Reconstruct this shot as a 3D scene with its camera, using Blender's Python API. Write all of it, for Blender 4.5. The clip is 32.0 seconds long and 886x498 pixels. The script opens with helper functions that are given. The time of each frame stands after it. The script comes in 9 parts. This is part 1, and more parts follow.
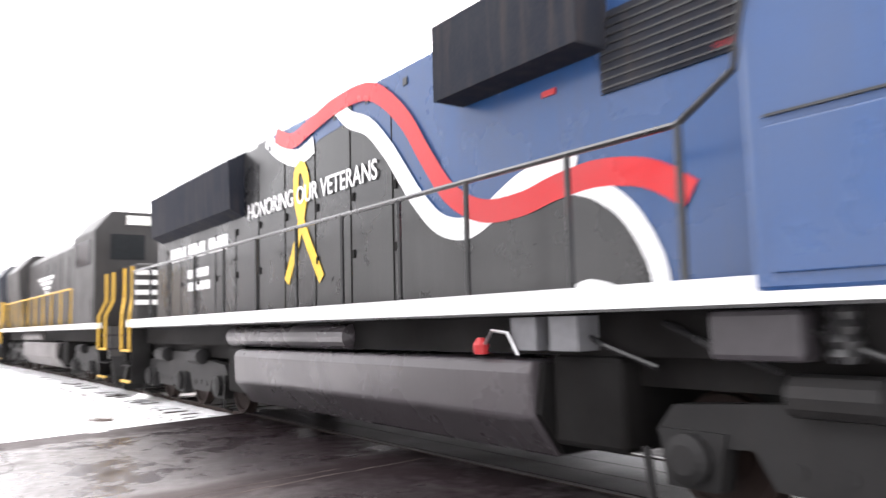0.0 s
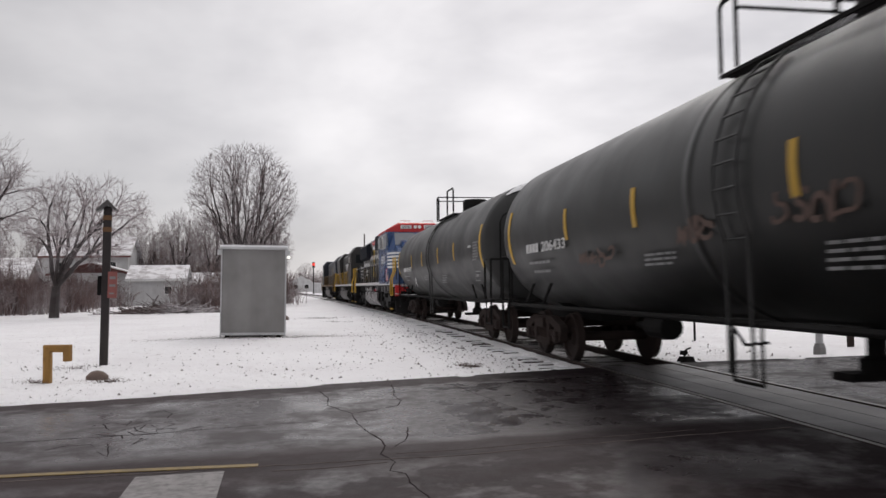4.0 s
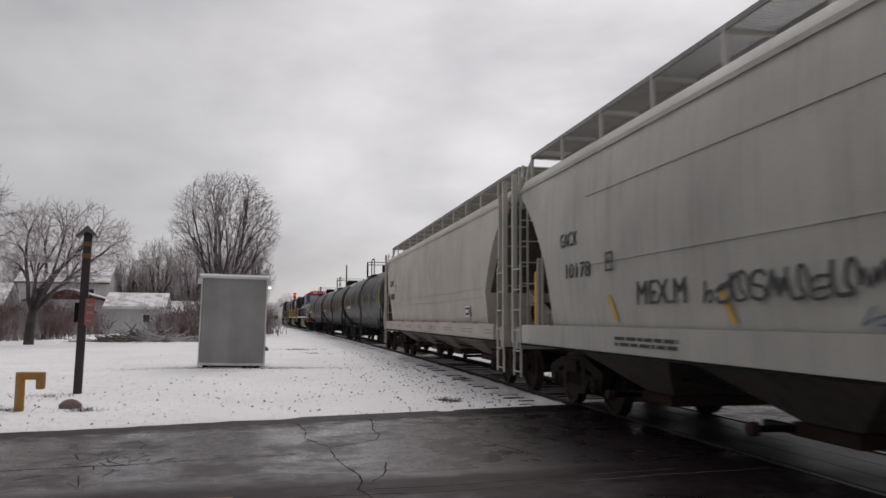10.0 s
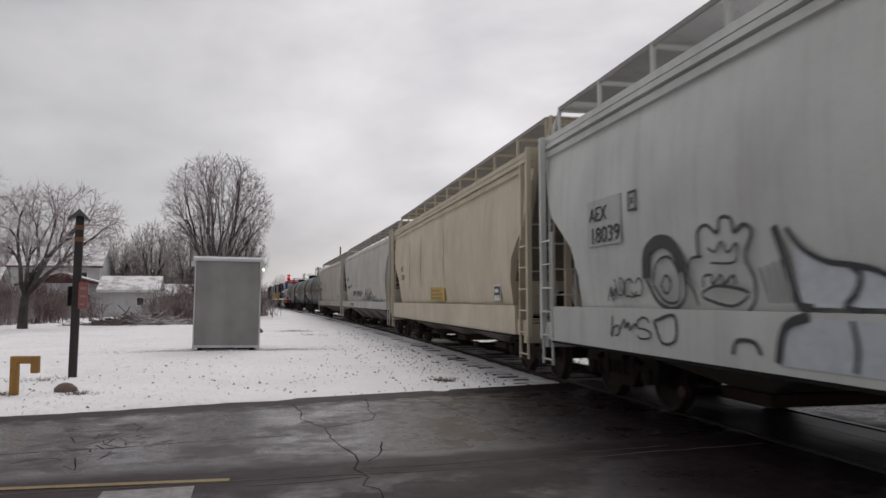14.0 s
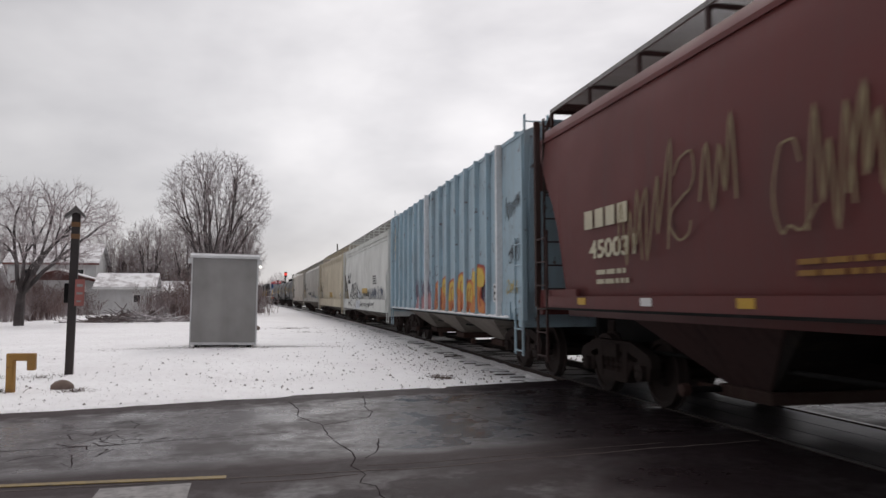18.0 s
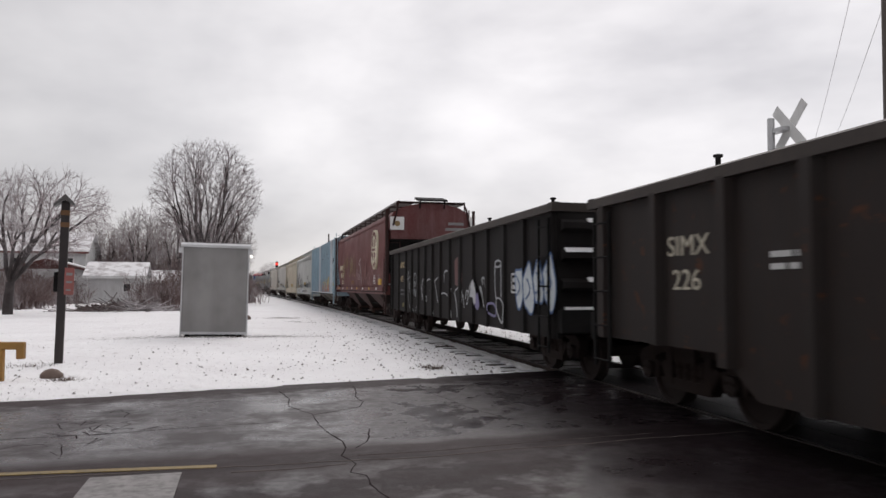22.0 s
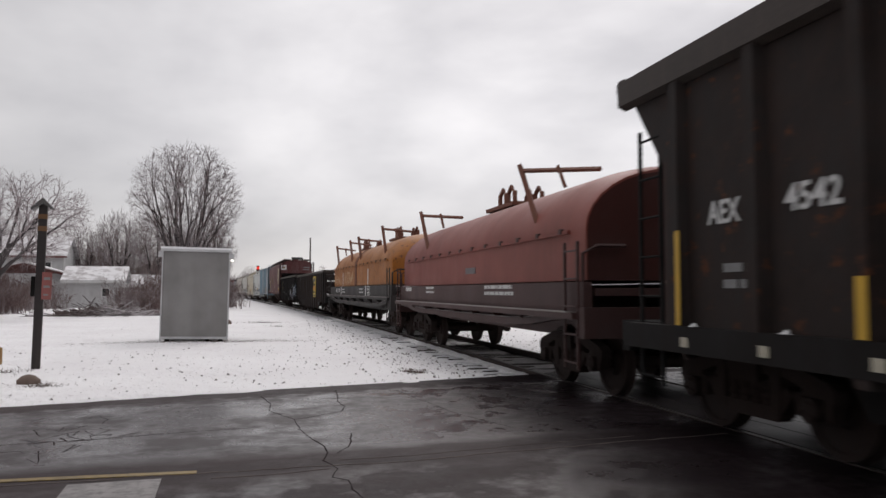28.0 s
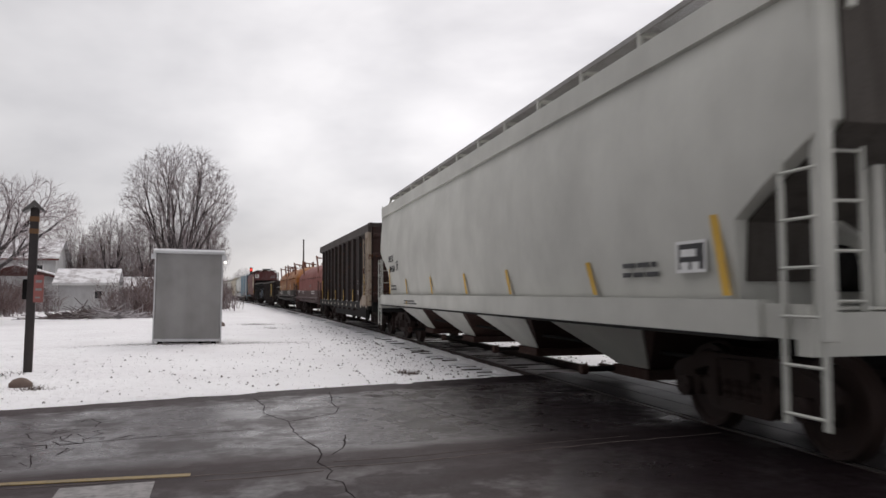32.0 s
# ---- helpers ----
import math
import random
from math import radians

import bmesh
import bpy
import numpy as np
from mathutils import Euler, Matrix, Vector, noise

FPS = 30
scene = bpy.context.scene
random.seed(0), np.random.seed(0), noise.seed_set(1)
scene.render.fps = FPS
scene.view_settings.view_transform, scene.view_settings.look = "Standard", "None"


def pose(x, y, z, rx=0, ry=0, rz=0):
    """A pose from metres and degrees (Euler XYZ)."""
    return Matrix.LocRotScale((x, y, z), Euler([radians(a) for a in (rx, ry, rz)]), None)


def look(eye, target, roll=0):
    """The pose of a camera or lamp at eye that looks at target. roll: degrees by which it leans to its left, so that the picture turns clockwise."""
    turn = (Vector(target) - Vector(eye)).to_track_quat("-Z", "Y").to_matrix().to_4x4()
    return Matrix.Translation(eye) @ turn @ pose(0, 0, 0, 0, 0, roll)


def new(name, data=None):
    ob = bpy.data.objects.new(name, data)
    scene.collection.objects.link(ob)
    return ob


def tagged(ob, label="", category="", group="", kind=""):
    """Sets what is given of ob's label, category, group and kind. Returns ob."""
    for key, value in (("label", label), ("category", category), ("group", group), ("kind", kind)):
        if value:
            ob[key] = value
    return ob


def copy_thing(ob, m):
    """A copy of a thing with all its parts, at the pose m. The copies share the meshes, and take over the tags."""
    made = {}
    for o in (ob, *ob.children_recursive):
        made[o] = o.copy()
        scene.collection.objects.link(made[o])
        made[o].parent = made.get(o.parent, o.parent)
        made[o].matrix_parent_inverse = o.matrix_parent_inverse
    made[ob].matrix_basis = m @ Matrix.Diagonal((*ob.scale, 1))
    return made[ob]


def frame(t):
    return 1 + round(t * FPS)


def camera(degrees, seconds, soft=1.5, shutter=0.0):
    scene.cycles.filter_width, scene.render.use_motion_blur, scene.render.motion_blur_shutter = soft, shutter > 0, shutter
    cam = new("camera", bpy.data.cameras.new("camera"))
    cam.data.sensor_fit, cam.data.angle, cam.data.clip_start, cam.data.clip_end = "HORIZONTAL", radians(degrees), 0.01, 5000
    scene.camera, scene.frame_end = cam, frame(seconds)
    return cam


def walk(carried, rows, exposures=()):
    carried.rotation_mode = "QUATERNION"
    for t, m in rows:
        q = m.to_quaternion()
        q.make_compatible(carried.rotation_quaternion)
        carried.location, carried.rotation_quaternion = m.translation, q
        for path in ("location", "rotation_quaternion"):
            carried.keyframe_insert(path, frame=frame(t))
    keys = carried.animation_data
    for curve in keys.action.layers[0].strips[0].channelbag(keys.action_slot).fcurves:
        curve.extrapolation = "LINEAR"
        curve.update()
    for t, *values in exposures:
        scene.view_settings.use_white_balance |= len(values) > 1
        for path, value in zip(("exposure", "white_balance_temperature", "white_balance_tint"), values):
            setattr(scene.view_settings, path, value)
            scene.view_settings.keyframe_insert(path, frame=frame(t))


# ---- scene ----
# Ground level and rail top are z = 0; the track runs along +Y, its centre at x = TRACK.
EYE, TRACK = 1.4, 5.5
cam = camera(59.9, 32.0, soft=1.5, shutter=0.3)
PATH = [
    (0, pose(0, 0, EYE, 95.43, 1.47, -35.36)),
    (0.1, pose(0, 0, EYE, 95.40, 1.20, -32.20)),
    (0.2, pose(0, 0, EYE, 95.27, 1.00, -29.16)),
    (0.3, pose(0, 0, EYE, 95.16, 0.85, -26.00)),
    (0.4, pose(0, 0, EYE, 94.99, 0.75, -22.98)),
    (0.5, pose(0, 0, EYE, 94.94, -0.02, -20.31)),
    (0.6, pose(0, 0, EYE, 94.72, 0.09, -17.80)),
    (0.8, pose(0, 0, EYE, 95.16, -1.06, -14.92)),
    (1, pose(0, 0, EYE, 94.50, -0.15, -13.37)),
    (1.5, pose(0, 0, EYE, 94.27, 0.02, -12.89)),
    (2, pose(0, 0, EYE, 93.93, 0.14, -10.25)),
    (2.5, pose(0, 0, EYE, 93.89, 1.56, -9.63)),
    (3, pose(0, 0, EYE, 93.48, 0.86, -9.99)),
    (3.5, pose(0, 0, EYE, 93.08, 0.47, -9.82)),
    (4, pose(0, 0, EYE, 92.72, 0.73, -9.72)),
    (4.5, pose(0, 0, EYE, 92.46, 1.04, -9.97)),
    (6.5, pose(0, 0, EYE, 92.24, 0.97, -9.52)),
    (7, pose(0, 0, EYE, 92.73, -0.16, -10.00)),
    (7.5, pose(0, 0, EYE, 93.86, -0.28, -10.10)),
    (8, pose(0, 0, EYE, 94.73, -0.45, -10.47)),
    (8.5, pose(0, 0, EYE, 95.05, -0.25, -10.94)),
    (9, pose(0, 0, EYE, 95.28, -0.21, -11.16)),
    (9.5, pose(0, 0, EYE, 95.21, -0.06, -11.01)),
    (10, pose(0, 0, EYE, 95.20, -0.34, -11.09)),
    (10.5, pose(0, 0, EYE, 95.16, -0.81, -11.23)),
    (11, pose(0, 0, EYE, 95.01, -0.24, -11.10)),
    (11.5, pose(0, 0, EYE, 94.91, 0.78, -11.12)),
    (12, pose(0, 0, EYE, 94.56, 1.10, -11.29)),
    (12.5, pose(0, 0, EYE, 94.29, 0.97, -11.39)),
    (13, pose(0, 0, EYE, 94.07, 0.75, -11.41)),
    (13.5, pose(0, 0, EYE, 93.89, 0.64, -11.44)),
    (14, pose(0, 0, EYE, 93.75, 0.17, -11.52)),
    (14.5, pose(0, 0, EYE, 93.65, 0.39, -11.48)),
    (16.5, pose(0, 0, EYE, 93.60, 0.38, -11.71)),
    (17, pose(0, 0, EYE, 93.58, 0.45, -11.73)),
    (17.5, pose(0, 0, EYE, 93.57, 0.18, -11.72)),
    (18, pose(0, 0, EYE, 93.55, 0.14, -11.74)),
    (18.5, pose(0, 0, EYE, 93.48, 0.17, -11.77)),
    (19, pose(0, 0, EYE, 93.36, -0.07, -11.84)),
    (19.5, pose(0, 0, EYE, 93.18, 0.31, -11.96)),
    (19.8, pose(0, 0, EYE, 93.08, -0.05, -12.12)),
    (20, pose(0, 0, EYE, 93.08, -0.13, -12.20)),
    (20.5, pose(0, 0, EYE, 92.93, -0.16, -12.39)),
    (21, pose(0, 0, EYE, 92.82, -0.15, -12.49)),
    (21.5, pose(0, 0, EYE, 92.76, -0.13, -12.48)),
    (22, pose(0, 0, EYE, 92.84, -0.12, -12.39)),
    (22.5, pose(0, 0, EYE, 92.98, 0.07, -12.31)),
    (23, pose(0, 0, EYE, 93.15, 0.02, -12.26)),
    (23.5, pose(0, 0, EYE, 93.24, 0.39, -12.17)),
    (23.8, pose(0, 0, EYE, 93.28, 0.25, -12.10)),
    (24, pose(0, 0, EYE, 93.39, 0.06, -12.10)),
    (24.5, pose(0, 0, EYE, 93.50, 0.11, -12.13)),
    (25, pose(0, 0, EYE, 93.55, -0.19, -12.28)),
    (25.5, pose(0, 0, EYE, 93.49, -0.61, -12.52)),
    (27.5, pose(0, 0, EYE, 93.15, -0.06, -13.52)),
    (28, pose(0, 0, EYE, 93.13, -0.01, -13.72)),
    (28.5, pose(0, 0, EYE, 93.02, -0.08, -13.95)),
    (29, pose(0, 0, EYE, 92.90, 0.33, -14.04)),
    (29.5, pose(0, 0, EYE, 92.81, 0.03, -14.05)),
    (30, pose(0, 0, EYE, 92.83, -0.09, -14.17)),
    (30.5, pose(0, 0, EYE, 92.96, -0.14, -14.18)),
    (31, pose(0, 0, EYE, 93.10, 0.06, -14.16)),
    (31.5, pose(0, 0, EYE, 93.19, 0.43, -14.17)),
    (32, pose(0, 0, EYE, 93.21, 0.23, -14.19)),
]
EXPOSURE = [(0.0, 2.35), (0.5, 1.85), (0.9, 1.4), (1.2, 0.7), (1.6, 0.2), (2.2, 0.05), (3.0, -0.02), (7.0, -0.02), (8.0, -0.12), (9.0, -0.30), (12.0, -0.28),
            (14.0, -0.24), (17.0, -0.08), (20.0, 0.0), (23.0, 0.03), (25.0, -0.04), (28.0, -0.08), (30.0, 0.09), (32.0, 0.03)]
walk(cam, PATH, [(t, stops, 6500, 11.5) for t, stops in EXPOSURE])


# ---- overcast sky and soft sun ----
def make_world():
    w = bpy.data.worlds.new("overcast_sky")
    scene.world = w
    w.use_nodes = True
    n, l = w.node_tree.nodes, w.node_tree.links
    n.clear()
    out, bg = n.new("ShaderNodeOutputWorld"), n.new("ShaderNodeBackground")
    sky = n.new("ShaderNodeTexSky")
    sky.sky_type, sky.sun_disc, sky.sun_elevation, sky.sun_rotation = "NISHITA", False, radians(41), radians(24)
    tc, mp = n.new("ShaderNodeTexCoord"), n.new("ShaderNodeMapping")
    mp.inputs["Scale"].default_value = (1.0, 1.0, 2.2)
    mp.inputs["Location"].default_value = (0.35, 0.1, 0.0)
    big, small = n.new("ShaderNodeTexNoise"), n.new("ShaderNodeTexNoise")
    big.inputs["Scale"].default_value, big.inputs["Detail"].default_value, big.inputs["Roughness"].default_value = 1.6, 5, 0.5
    big.inputs["Distortion"].default_value = 0.5
    small.inputs["Scale"].default_value, small.inputs["Detail"].default_value = 5.0, 4
    add, ramp = n.new("ShaderNodeMix"), n.new("ShaderNodeValToRGB")
    add.data_type = "FLOAT"
    add.inputs["Factor"].default_value = 0.36
    e = ramp.color_ramp.elements
    e[0].position, e[0].color = 0.36, (0.555, 0.545, 0.560, 1)
    e[1].position, e[1].color = 0.64, (0.94, 0.92, 0.92, 1)
    # an overcast sky is brighter towards the zenith
    sep, up = n.new("ShaderNodeSeparateXYZ"), n.new("ShaderNodeMapRange")
    up.inputs["From Min"].default_value, up.inputs["From Max"].default_value = 0.42, 0.95
    up.inputs["To Min"].default_value, up.inputs["To Max"].default_value = 1.0, 3.1
    mul, mix = n.new("ShaderNodeVectorMath"), n.new("ShaderNodeMix")
    mul.operation = "SCALE"
    faint = n.new("ShaderNodeVectorMath")
    faint.operation = "SCALE"
    faint.inputs["Scale"].default_value = 0.10
    mix.data_type = "RGBA"
    mix.inputs["Factor"].default_value = 0.93
    l.new(tc.outputs["Generated"], mp.inputs[0])
    l.new(mp.outputs[0], big.inputs["Vector"]), l.new(mp.outputs[0], small.inputs["Vector"])
    l.new(big.outputs[0], add.inputs[2]), l.new(small.outputs[0], add.inputs[3])
    l.new(add.outputs[0], ramp.inputs[0])
    l.new(tc.outputs["Generated"], sep.inputs[0]), l.new(sep.outputs[2], up.inputs[0])
    l.new(ramp.outputs[0], mul.inputs[0]), l.new(up.outputs[0], mul.inputs["Scale"])
    l.new(sky.outputs[0], faint.inputs[0])
    l.new(faint.outputs[0], mix.inputs[6]), l.new(mul.outputs[0], mix.inputs[7])
    l.new(mix.outputs[2], bg.inputs[0])
    bg.inputs[1].default_value = 1.0
    # thinner cloud towards the hidden sun
    dot, glow, mul2 = n.new("ShaderNodeVectorMath"), n.new("ShaderNodeMapRange"), n.new("ShaderNodeMath")
    dot.operation, mul2.operation = "DOT_PRODUCT", "MULTIPLY"
    dot.inputs[1].default_value = Vector((30, 50, 15)).normalized()
    for k, v in (("From Min", 0.5), ("From Max", 1.0), ("To Min", 0.50), ("To Max", 1.22)):
        glow.inputs[k].default_value = v
    l.new(tc.outputs["Generated"], dot.inputs[0]), l.new(dot.outputs["Value"], glow.inputs[0])
    l.new(up.outputs[0], mul2.inputs[0]), l.new(glow.outputs[0], mul2.inputs[1])
    l.new(mul2.outputs[0], mul.inputs["Scale"])
    l.new(bg.outputs[0], out.inputs[0])
    sun = new("sun", bpy.data.lights.new("sun", "SUN"))
    sun.data.energy, sun.data.angle, sun.data.color = 0.6, radians(30), (1.0, 0.97, 0.93)
    sun.matrix_world = look((22, 50, 48), (0, 0, 0))


make_world()


# ---- materials ----
def mat_base(name):
    m = bpy.data.materials.new(name)
    m.use_nodes = True
    n = m.node_tree.nodes
    return m, n, m.node_tree.links, n["Principled BSDF"]


def noise_node(n, l, vec, scale, detail=4, rough=0.55):
    t = n.new("ShaderNodeTexNoise")
    t.inputs["Scale"].default_value, t.inputs["Detail"].default_value, t.inputs["Roughness"].default_value = scale, detail, rough
    l.new(vec, t.inputs["Vector"])
    return t.outputs[0]


def remap(n, l, src, a, b, lo=0.0, hi=1.0):
    r = n.new("ShaderNodeMapRange")
    for k, v in (("From Min", a), ("From Max", b), ("To Min", lo), ("To Max", hi)):
        r.inputs[k].default_value = v
    l.new(src, r.inputs[0])
    return r.outputs[0]


def blend(n, l, fac, a, b):
    m = n.new("ShaderNodeMix")
    m.data_type = "RGBA"
    for sock, v in ((m.inputs[0], fac), (m.inputs[6], a), (m.inputs[7], b)):
        if isinstance(v, (int, float)):
            sock.default_value = v
        elif isinstance(v, tuple):
            sock.default_value = (*v, 1)
        else:
            l.new(v, sock)
    return m.outputs[2]


def bump(n, l, b, src, dist, strength=0.6):
    t = n.new("ShaderNodeBump")
    t.inputs["Strength"].default_value, t.inputs["Distance"].default_value = strength, dist
    l.new(src, t.inputs["Height"])
    l.new(t.outputs[0], b.inputs["Normal"])


def coords(n, l, stretch=(1, 1, 1)):
    tc, mp = n.new("ShaderNodeTexCoord"), n.new("ShaderNodeMapping")
    mp.inputs["Scale"].default_value = stretch
    l.new(tc.outputs["Object"], mp.inputs[0])
    return mp.outputs[0]


def paint(name, rgb, rough=0.5, metal=0.0, dirt=(0.09, 0.07, 0.055), amount=0.5, streak=0.5, grain=40.0, relief=0.002, spec=0.4, rust=0.0):
    """Weathered surface: base colour, cloudy fading, streaks that run down, fine grain; rust where asked."""
    m, n, l, b = mat_base(name)
    v = coords(n, l)
    fade = noise_node(n, l, v, 0.9, 5)
    fine = noise_node(n, l, v, grain, 3)
    runs = noise_node(n, l, coords(n, l, (3.0, 5.0, 0.35)), 1.6, 5, 0.6)
    dull = tuple(c * 0.78 + 0.02 for c in rgb)
    c = blend(n, l, remap(n, l, fade, 0.35, 0.7), rgb, dull)
    f = n.new("ShaderNodeMath")
    f.operation = "MULTIPLY"
    l.new(remap(n, l, runs, 0.48, 0.78, 0.0, streak), f.inputs[0])
    l.new(remap(n, l, fade, 0.3, 0.65, 0.4, 1.0), f.inputs[1])
    c = blend(n, l, f.outputs[0], c, dirt)
    c = blend(n, l, remap(n, l, fine, 0.45, 0.75, 0.0, 0.35 * amount), c, dirt)
    if rust:
        spots = noise_node(n, l, v, 5.5, 6, 0.7)
        c = blend(n, l, remap(n, l, spots, 0.62 - 0.12 * rust, 0.68 - 0.1 * rust, 0.0, 0.9), c, (0.10, 0.035, 0.015))
    l.new(c, b.inputs["Base Color"])
    l.new(remap(n, l, fade, 0.3, 0.7, rough - 0.08, rough + 0.12), b.inputs["Roughness"])
    b.inputs["Metallic"].default_value = metal
    b.inputs["Specular IOR Level"].default_value = spec
    bump(n, l, b, fine, relief)
    return m


def plain(name, rgb, rough=0.6, metal=0.0, emit=0.0):
    m, n, l, b = mat_base(name)
    fine = noise_node(n, l, coords(n, l), 12.0, 3)
    l.new(blend(n, l, remap(n, l, fine, 0.3, 0.7), rgb, tuple(c * 0.82 for c in rgb)), b.inputs["Base Color"])
    b.inputs["Roughness"].default_value, b.inputs["Metallic"].default_value = rough, metal
    if emit:
        b.inputs["Emission Color"].default_value, b.inputs["Emission Strength"].default_value = (*rgb, 1), emit
    return m


def make_snow():
    m, n, l, b = mat_base("trodden_snow")
    v = coords(n, l)
    patch, mid, fine = noise_node(n, l, v, 0.35, 6, 0.6), noise_node(n, l, v, 2.2, 6, 0.65), noise_node(n, l, v, 14.0, 5, 0.7)
    c = blend(n, l, remap(n, l, patch, 0.35, 0.7), (0.89, 0.88, 0.885), (0.81, 0.79, 0.80))
    flecks = noise_node(n, l, coords(n, l, (1, 0.45, 1)), 5.5, 7, 0.72)
    c = blend(n, l, remap(n, l, fine, 0.64, 0.74, 0.0, 0.5), c, (0.34, 0.29, 0.27))
    c = blend(n, l, remap(n, l, flecks, 0.60, 0.68, 0.0, 0.6), c, (0.33, 0.28, 0.265))
    c = blend(n, l, remap(n, l, mid, 0.64, 0.75, 0.0, 0.35), c, (0.40, 0.35, 0.32))
    l.new(c, b.inputs["Base Color"])
    b.inputs["Roughness"].default_value = 0.75
    rough = n.new("ShaderNodeMath")
    rough.operation = "MULTIPLY_ADD"
    rough.inputs[1].default_value = 0.35
    l.new(flecks, rough.inputs[0]), l.new(mid, rough.inputs[2])
    bump(n, l, b, rough.outputs[0], 0.2, 0.9)
    return m


def make_asphalt():
    """Brown-grey worn asphalt: a wet film over the far lane and in pools of the near one, drier between."""
    m, n, l, b = mat_base("wet_asphalt")
    v = coords(n, l)
    sep = n.new("ShaderNodeSeparateXYZ")
    l.new(v, sep.inputs[0])

    def maths(op, a, c, d=None):
        k = n.new("ShaderNodeMath")
        k.operation, k.use_clamp = op, op == "ADD" and d is None
        for sock, val in zip(k.inputs, (a, c, d)):
            if isinstance(val, (int, float)):
                sock.default_value = val
            elif val is not None:
                l.new(val, sock)
        return k.outputs[0]

    pool, wear = noise_node(n, l, v, 0.42, 6, 0.62), noise_node(n, l, coords(n, l, (0.22, 1.7, 1)), 1.0, 6, 0.62)
    grit, mid, blot = noise_node(n, l, v, 90.0, 3), noise_node(n, l, v, 3.2, 6, 0.65), noise_node(n, l, v, 0.9, 6, 0.6)
    lane = maths("MULTIPLY_ADD", sep.outputs[0], -0.10, sep.outputs[1])
    lane = maths("MULTIPLY_ADD", mid, 0.7, lane)
    verge = maths("MULTIPLY_ADD", sep.outputs[0], -0.235, sep.outputs[1])
    verge = maths("MULTIPLY_ADD", mid, 0.6, verge)
    far_lane = maths("MULTIPLY", remap(n, l, lane, 7.05, 7.4), remap(n, l, verge, 10.95, 10.6))
    far_wet = maths("MULTIPLY", far_lane, remap(n, l, maths("MULTIPLY_ADD", mid, 0.35, blot), 0.60, 0.78, 1.0, 0.3))
    pools = maths("MULTIPLY", remap(n, l, maths("MULTIPLY_ADD", mid, 0.25, pool), 0.60, 0.70), remap(n, l, lane, 6.6, 6.2, 0.0, 0.85))
    # asphalt darkened and dulled by the rails: the train's shade and reflection in colour
    train_shade = remap(n, l, maths("MULTIPLY_ADD", mid, 1.6, maths("MULTIPLY_ADD", blot, 1.4, sep.outputs[0])), 3.6, 4.8, 0.0, 0.75)
    wet = maths("ADD", far_wet, pools)
    c = blend(n, l, remap(n, l, wear, 0.36, 0.66), (0.034, 0.0225, 0.0235), (0.015, 0.0098, 0.0108))
    c = blend(n, l, remap(n, l, mid, 0.48, 0.72, 0.0, 0.6), c, (0.040, 0.028, 0.028))
    c = blend(n, l, remap(n, l, grit, 0.52, 0.68, 0.0, 0.45), c, (0.055, 0.041, 0.041))
    c = blend(n, l, remap(n, l, wet, 0.0, 1.0, 0.0, 0.8), c, (0.021, 0.0135, 0.0165))
    c = blend(n, l, remap(n, l, train_shade, 0.0, 0.75, 0.0, 0.85), c, (0.010, 0.0068, 0.0078))
    l.new(c, b.inputs["Base Color"])
    rough = blend(n, l, wet, (0.58, 0.58, 0.58), (0.22, 0.22, 0.22))
    l.new(maths("MULTIPLY_ADD", remap(n, l, mid, 0.35, 0.7, -0.06, 0.10), 1.0, rough), b.inputs["Roughness"])
    l.new(maths("MULTIPLY", remap(n, l, wet, 0.0, 1.0, 0.10, 0.6), remap(n, l, train_shade, 0.0, 0.75, 1.0, 0.3)), b.inputs["Specular IOR Level"])
    bump(n, l, b, maths("MULTIPLY_ADD", mid, 0.6, grit), 0.004, 0.3)
    return m


def make_galvanised(name, rgb=(0.40, 0.39, 0.385), rough=0.42):
    m, n, l, b = mat_base(name)
    v = coords(n, l)
    fl = n.new("ShaderNodeTexVoronoi")
    fl.inputs["Scale"].default_value = 9.0
    l.new(v, fl.inputs["Vector"])
    run, big = noise_node(n, l, coords(n, l, (2, 2, 0.25)), 1.0, 4), noise_node(n, l, v, 1.1, 4)
    c = blend(n, l, remap(n, l, run, 0.35, 0.7), rgb, tuple(x * 0.85 for x in rgb))
    c = blend(n, l, remap(n, l, big, 0.4, 0.7, 0.0, 0.5), c, tuple(x * 0.6 for x in rgb))
    l.new(c, b.inputs["Base Color"])
    b.inputs["Metallic"].default_value = 0.85
    l.new(remap(n, l, fl.outputs[0], 0.0, 0.12, rough, rough + 0.12), b.inputs["Roughness"])
    return m


def make_bark(name, rgb, frost=0.5):
    m, n, l, b = mat_base(name)
    v = coords(n, l)
    a, f = noise_node(n, l, v, 3.0, 5), noise_node(n, l, v, 0.7, 4)
    c = blend(n, l, remap(n, l, a, 0.35, 0.65), rgb, tuple(x * 0.5 for x in rgb))
    c = blend(n, l, remap(n, l, f, 0.42, 0.68, 0.0, frost), c, (0.55, 0.52, 0.53))
    l.new(c, b.inputs["Base Color"])
    b.inputs["Roughness"].default_value = 0.8
    return m


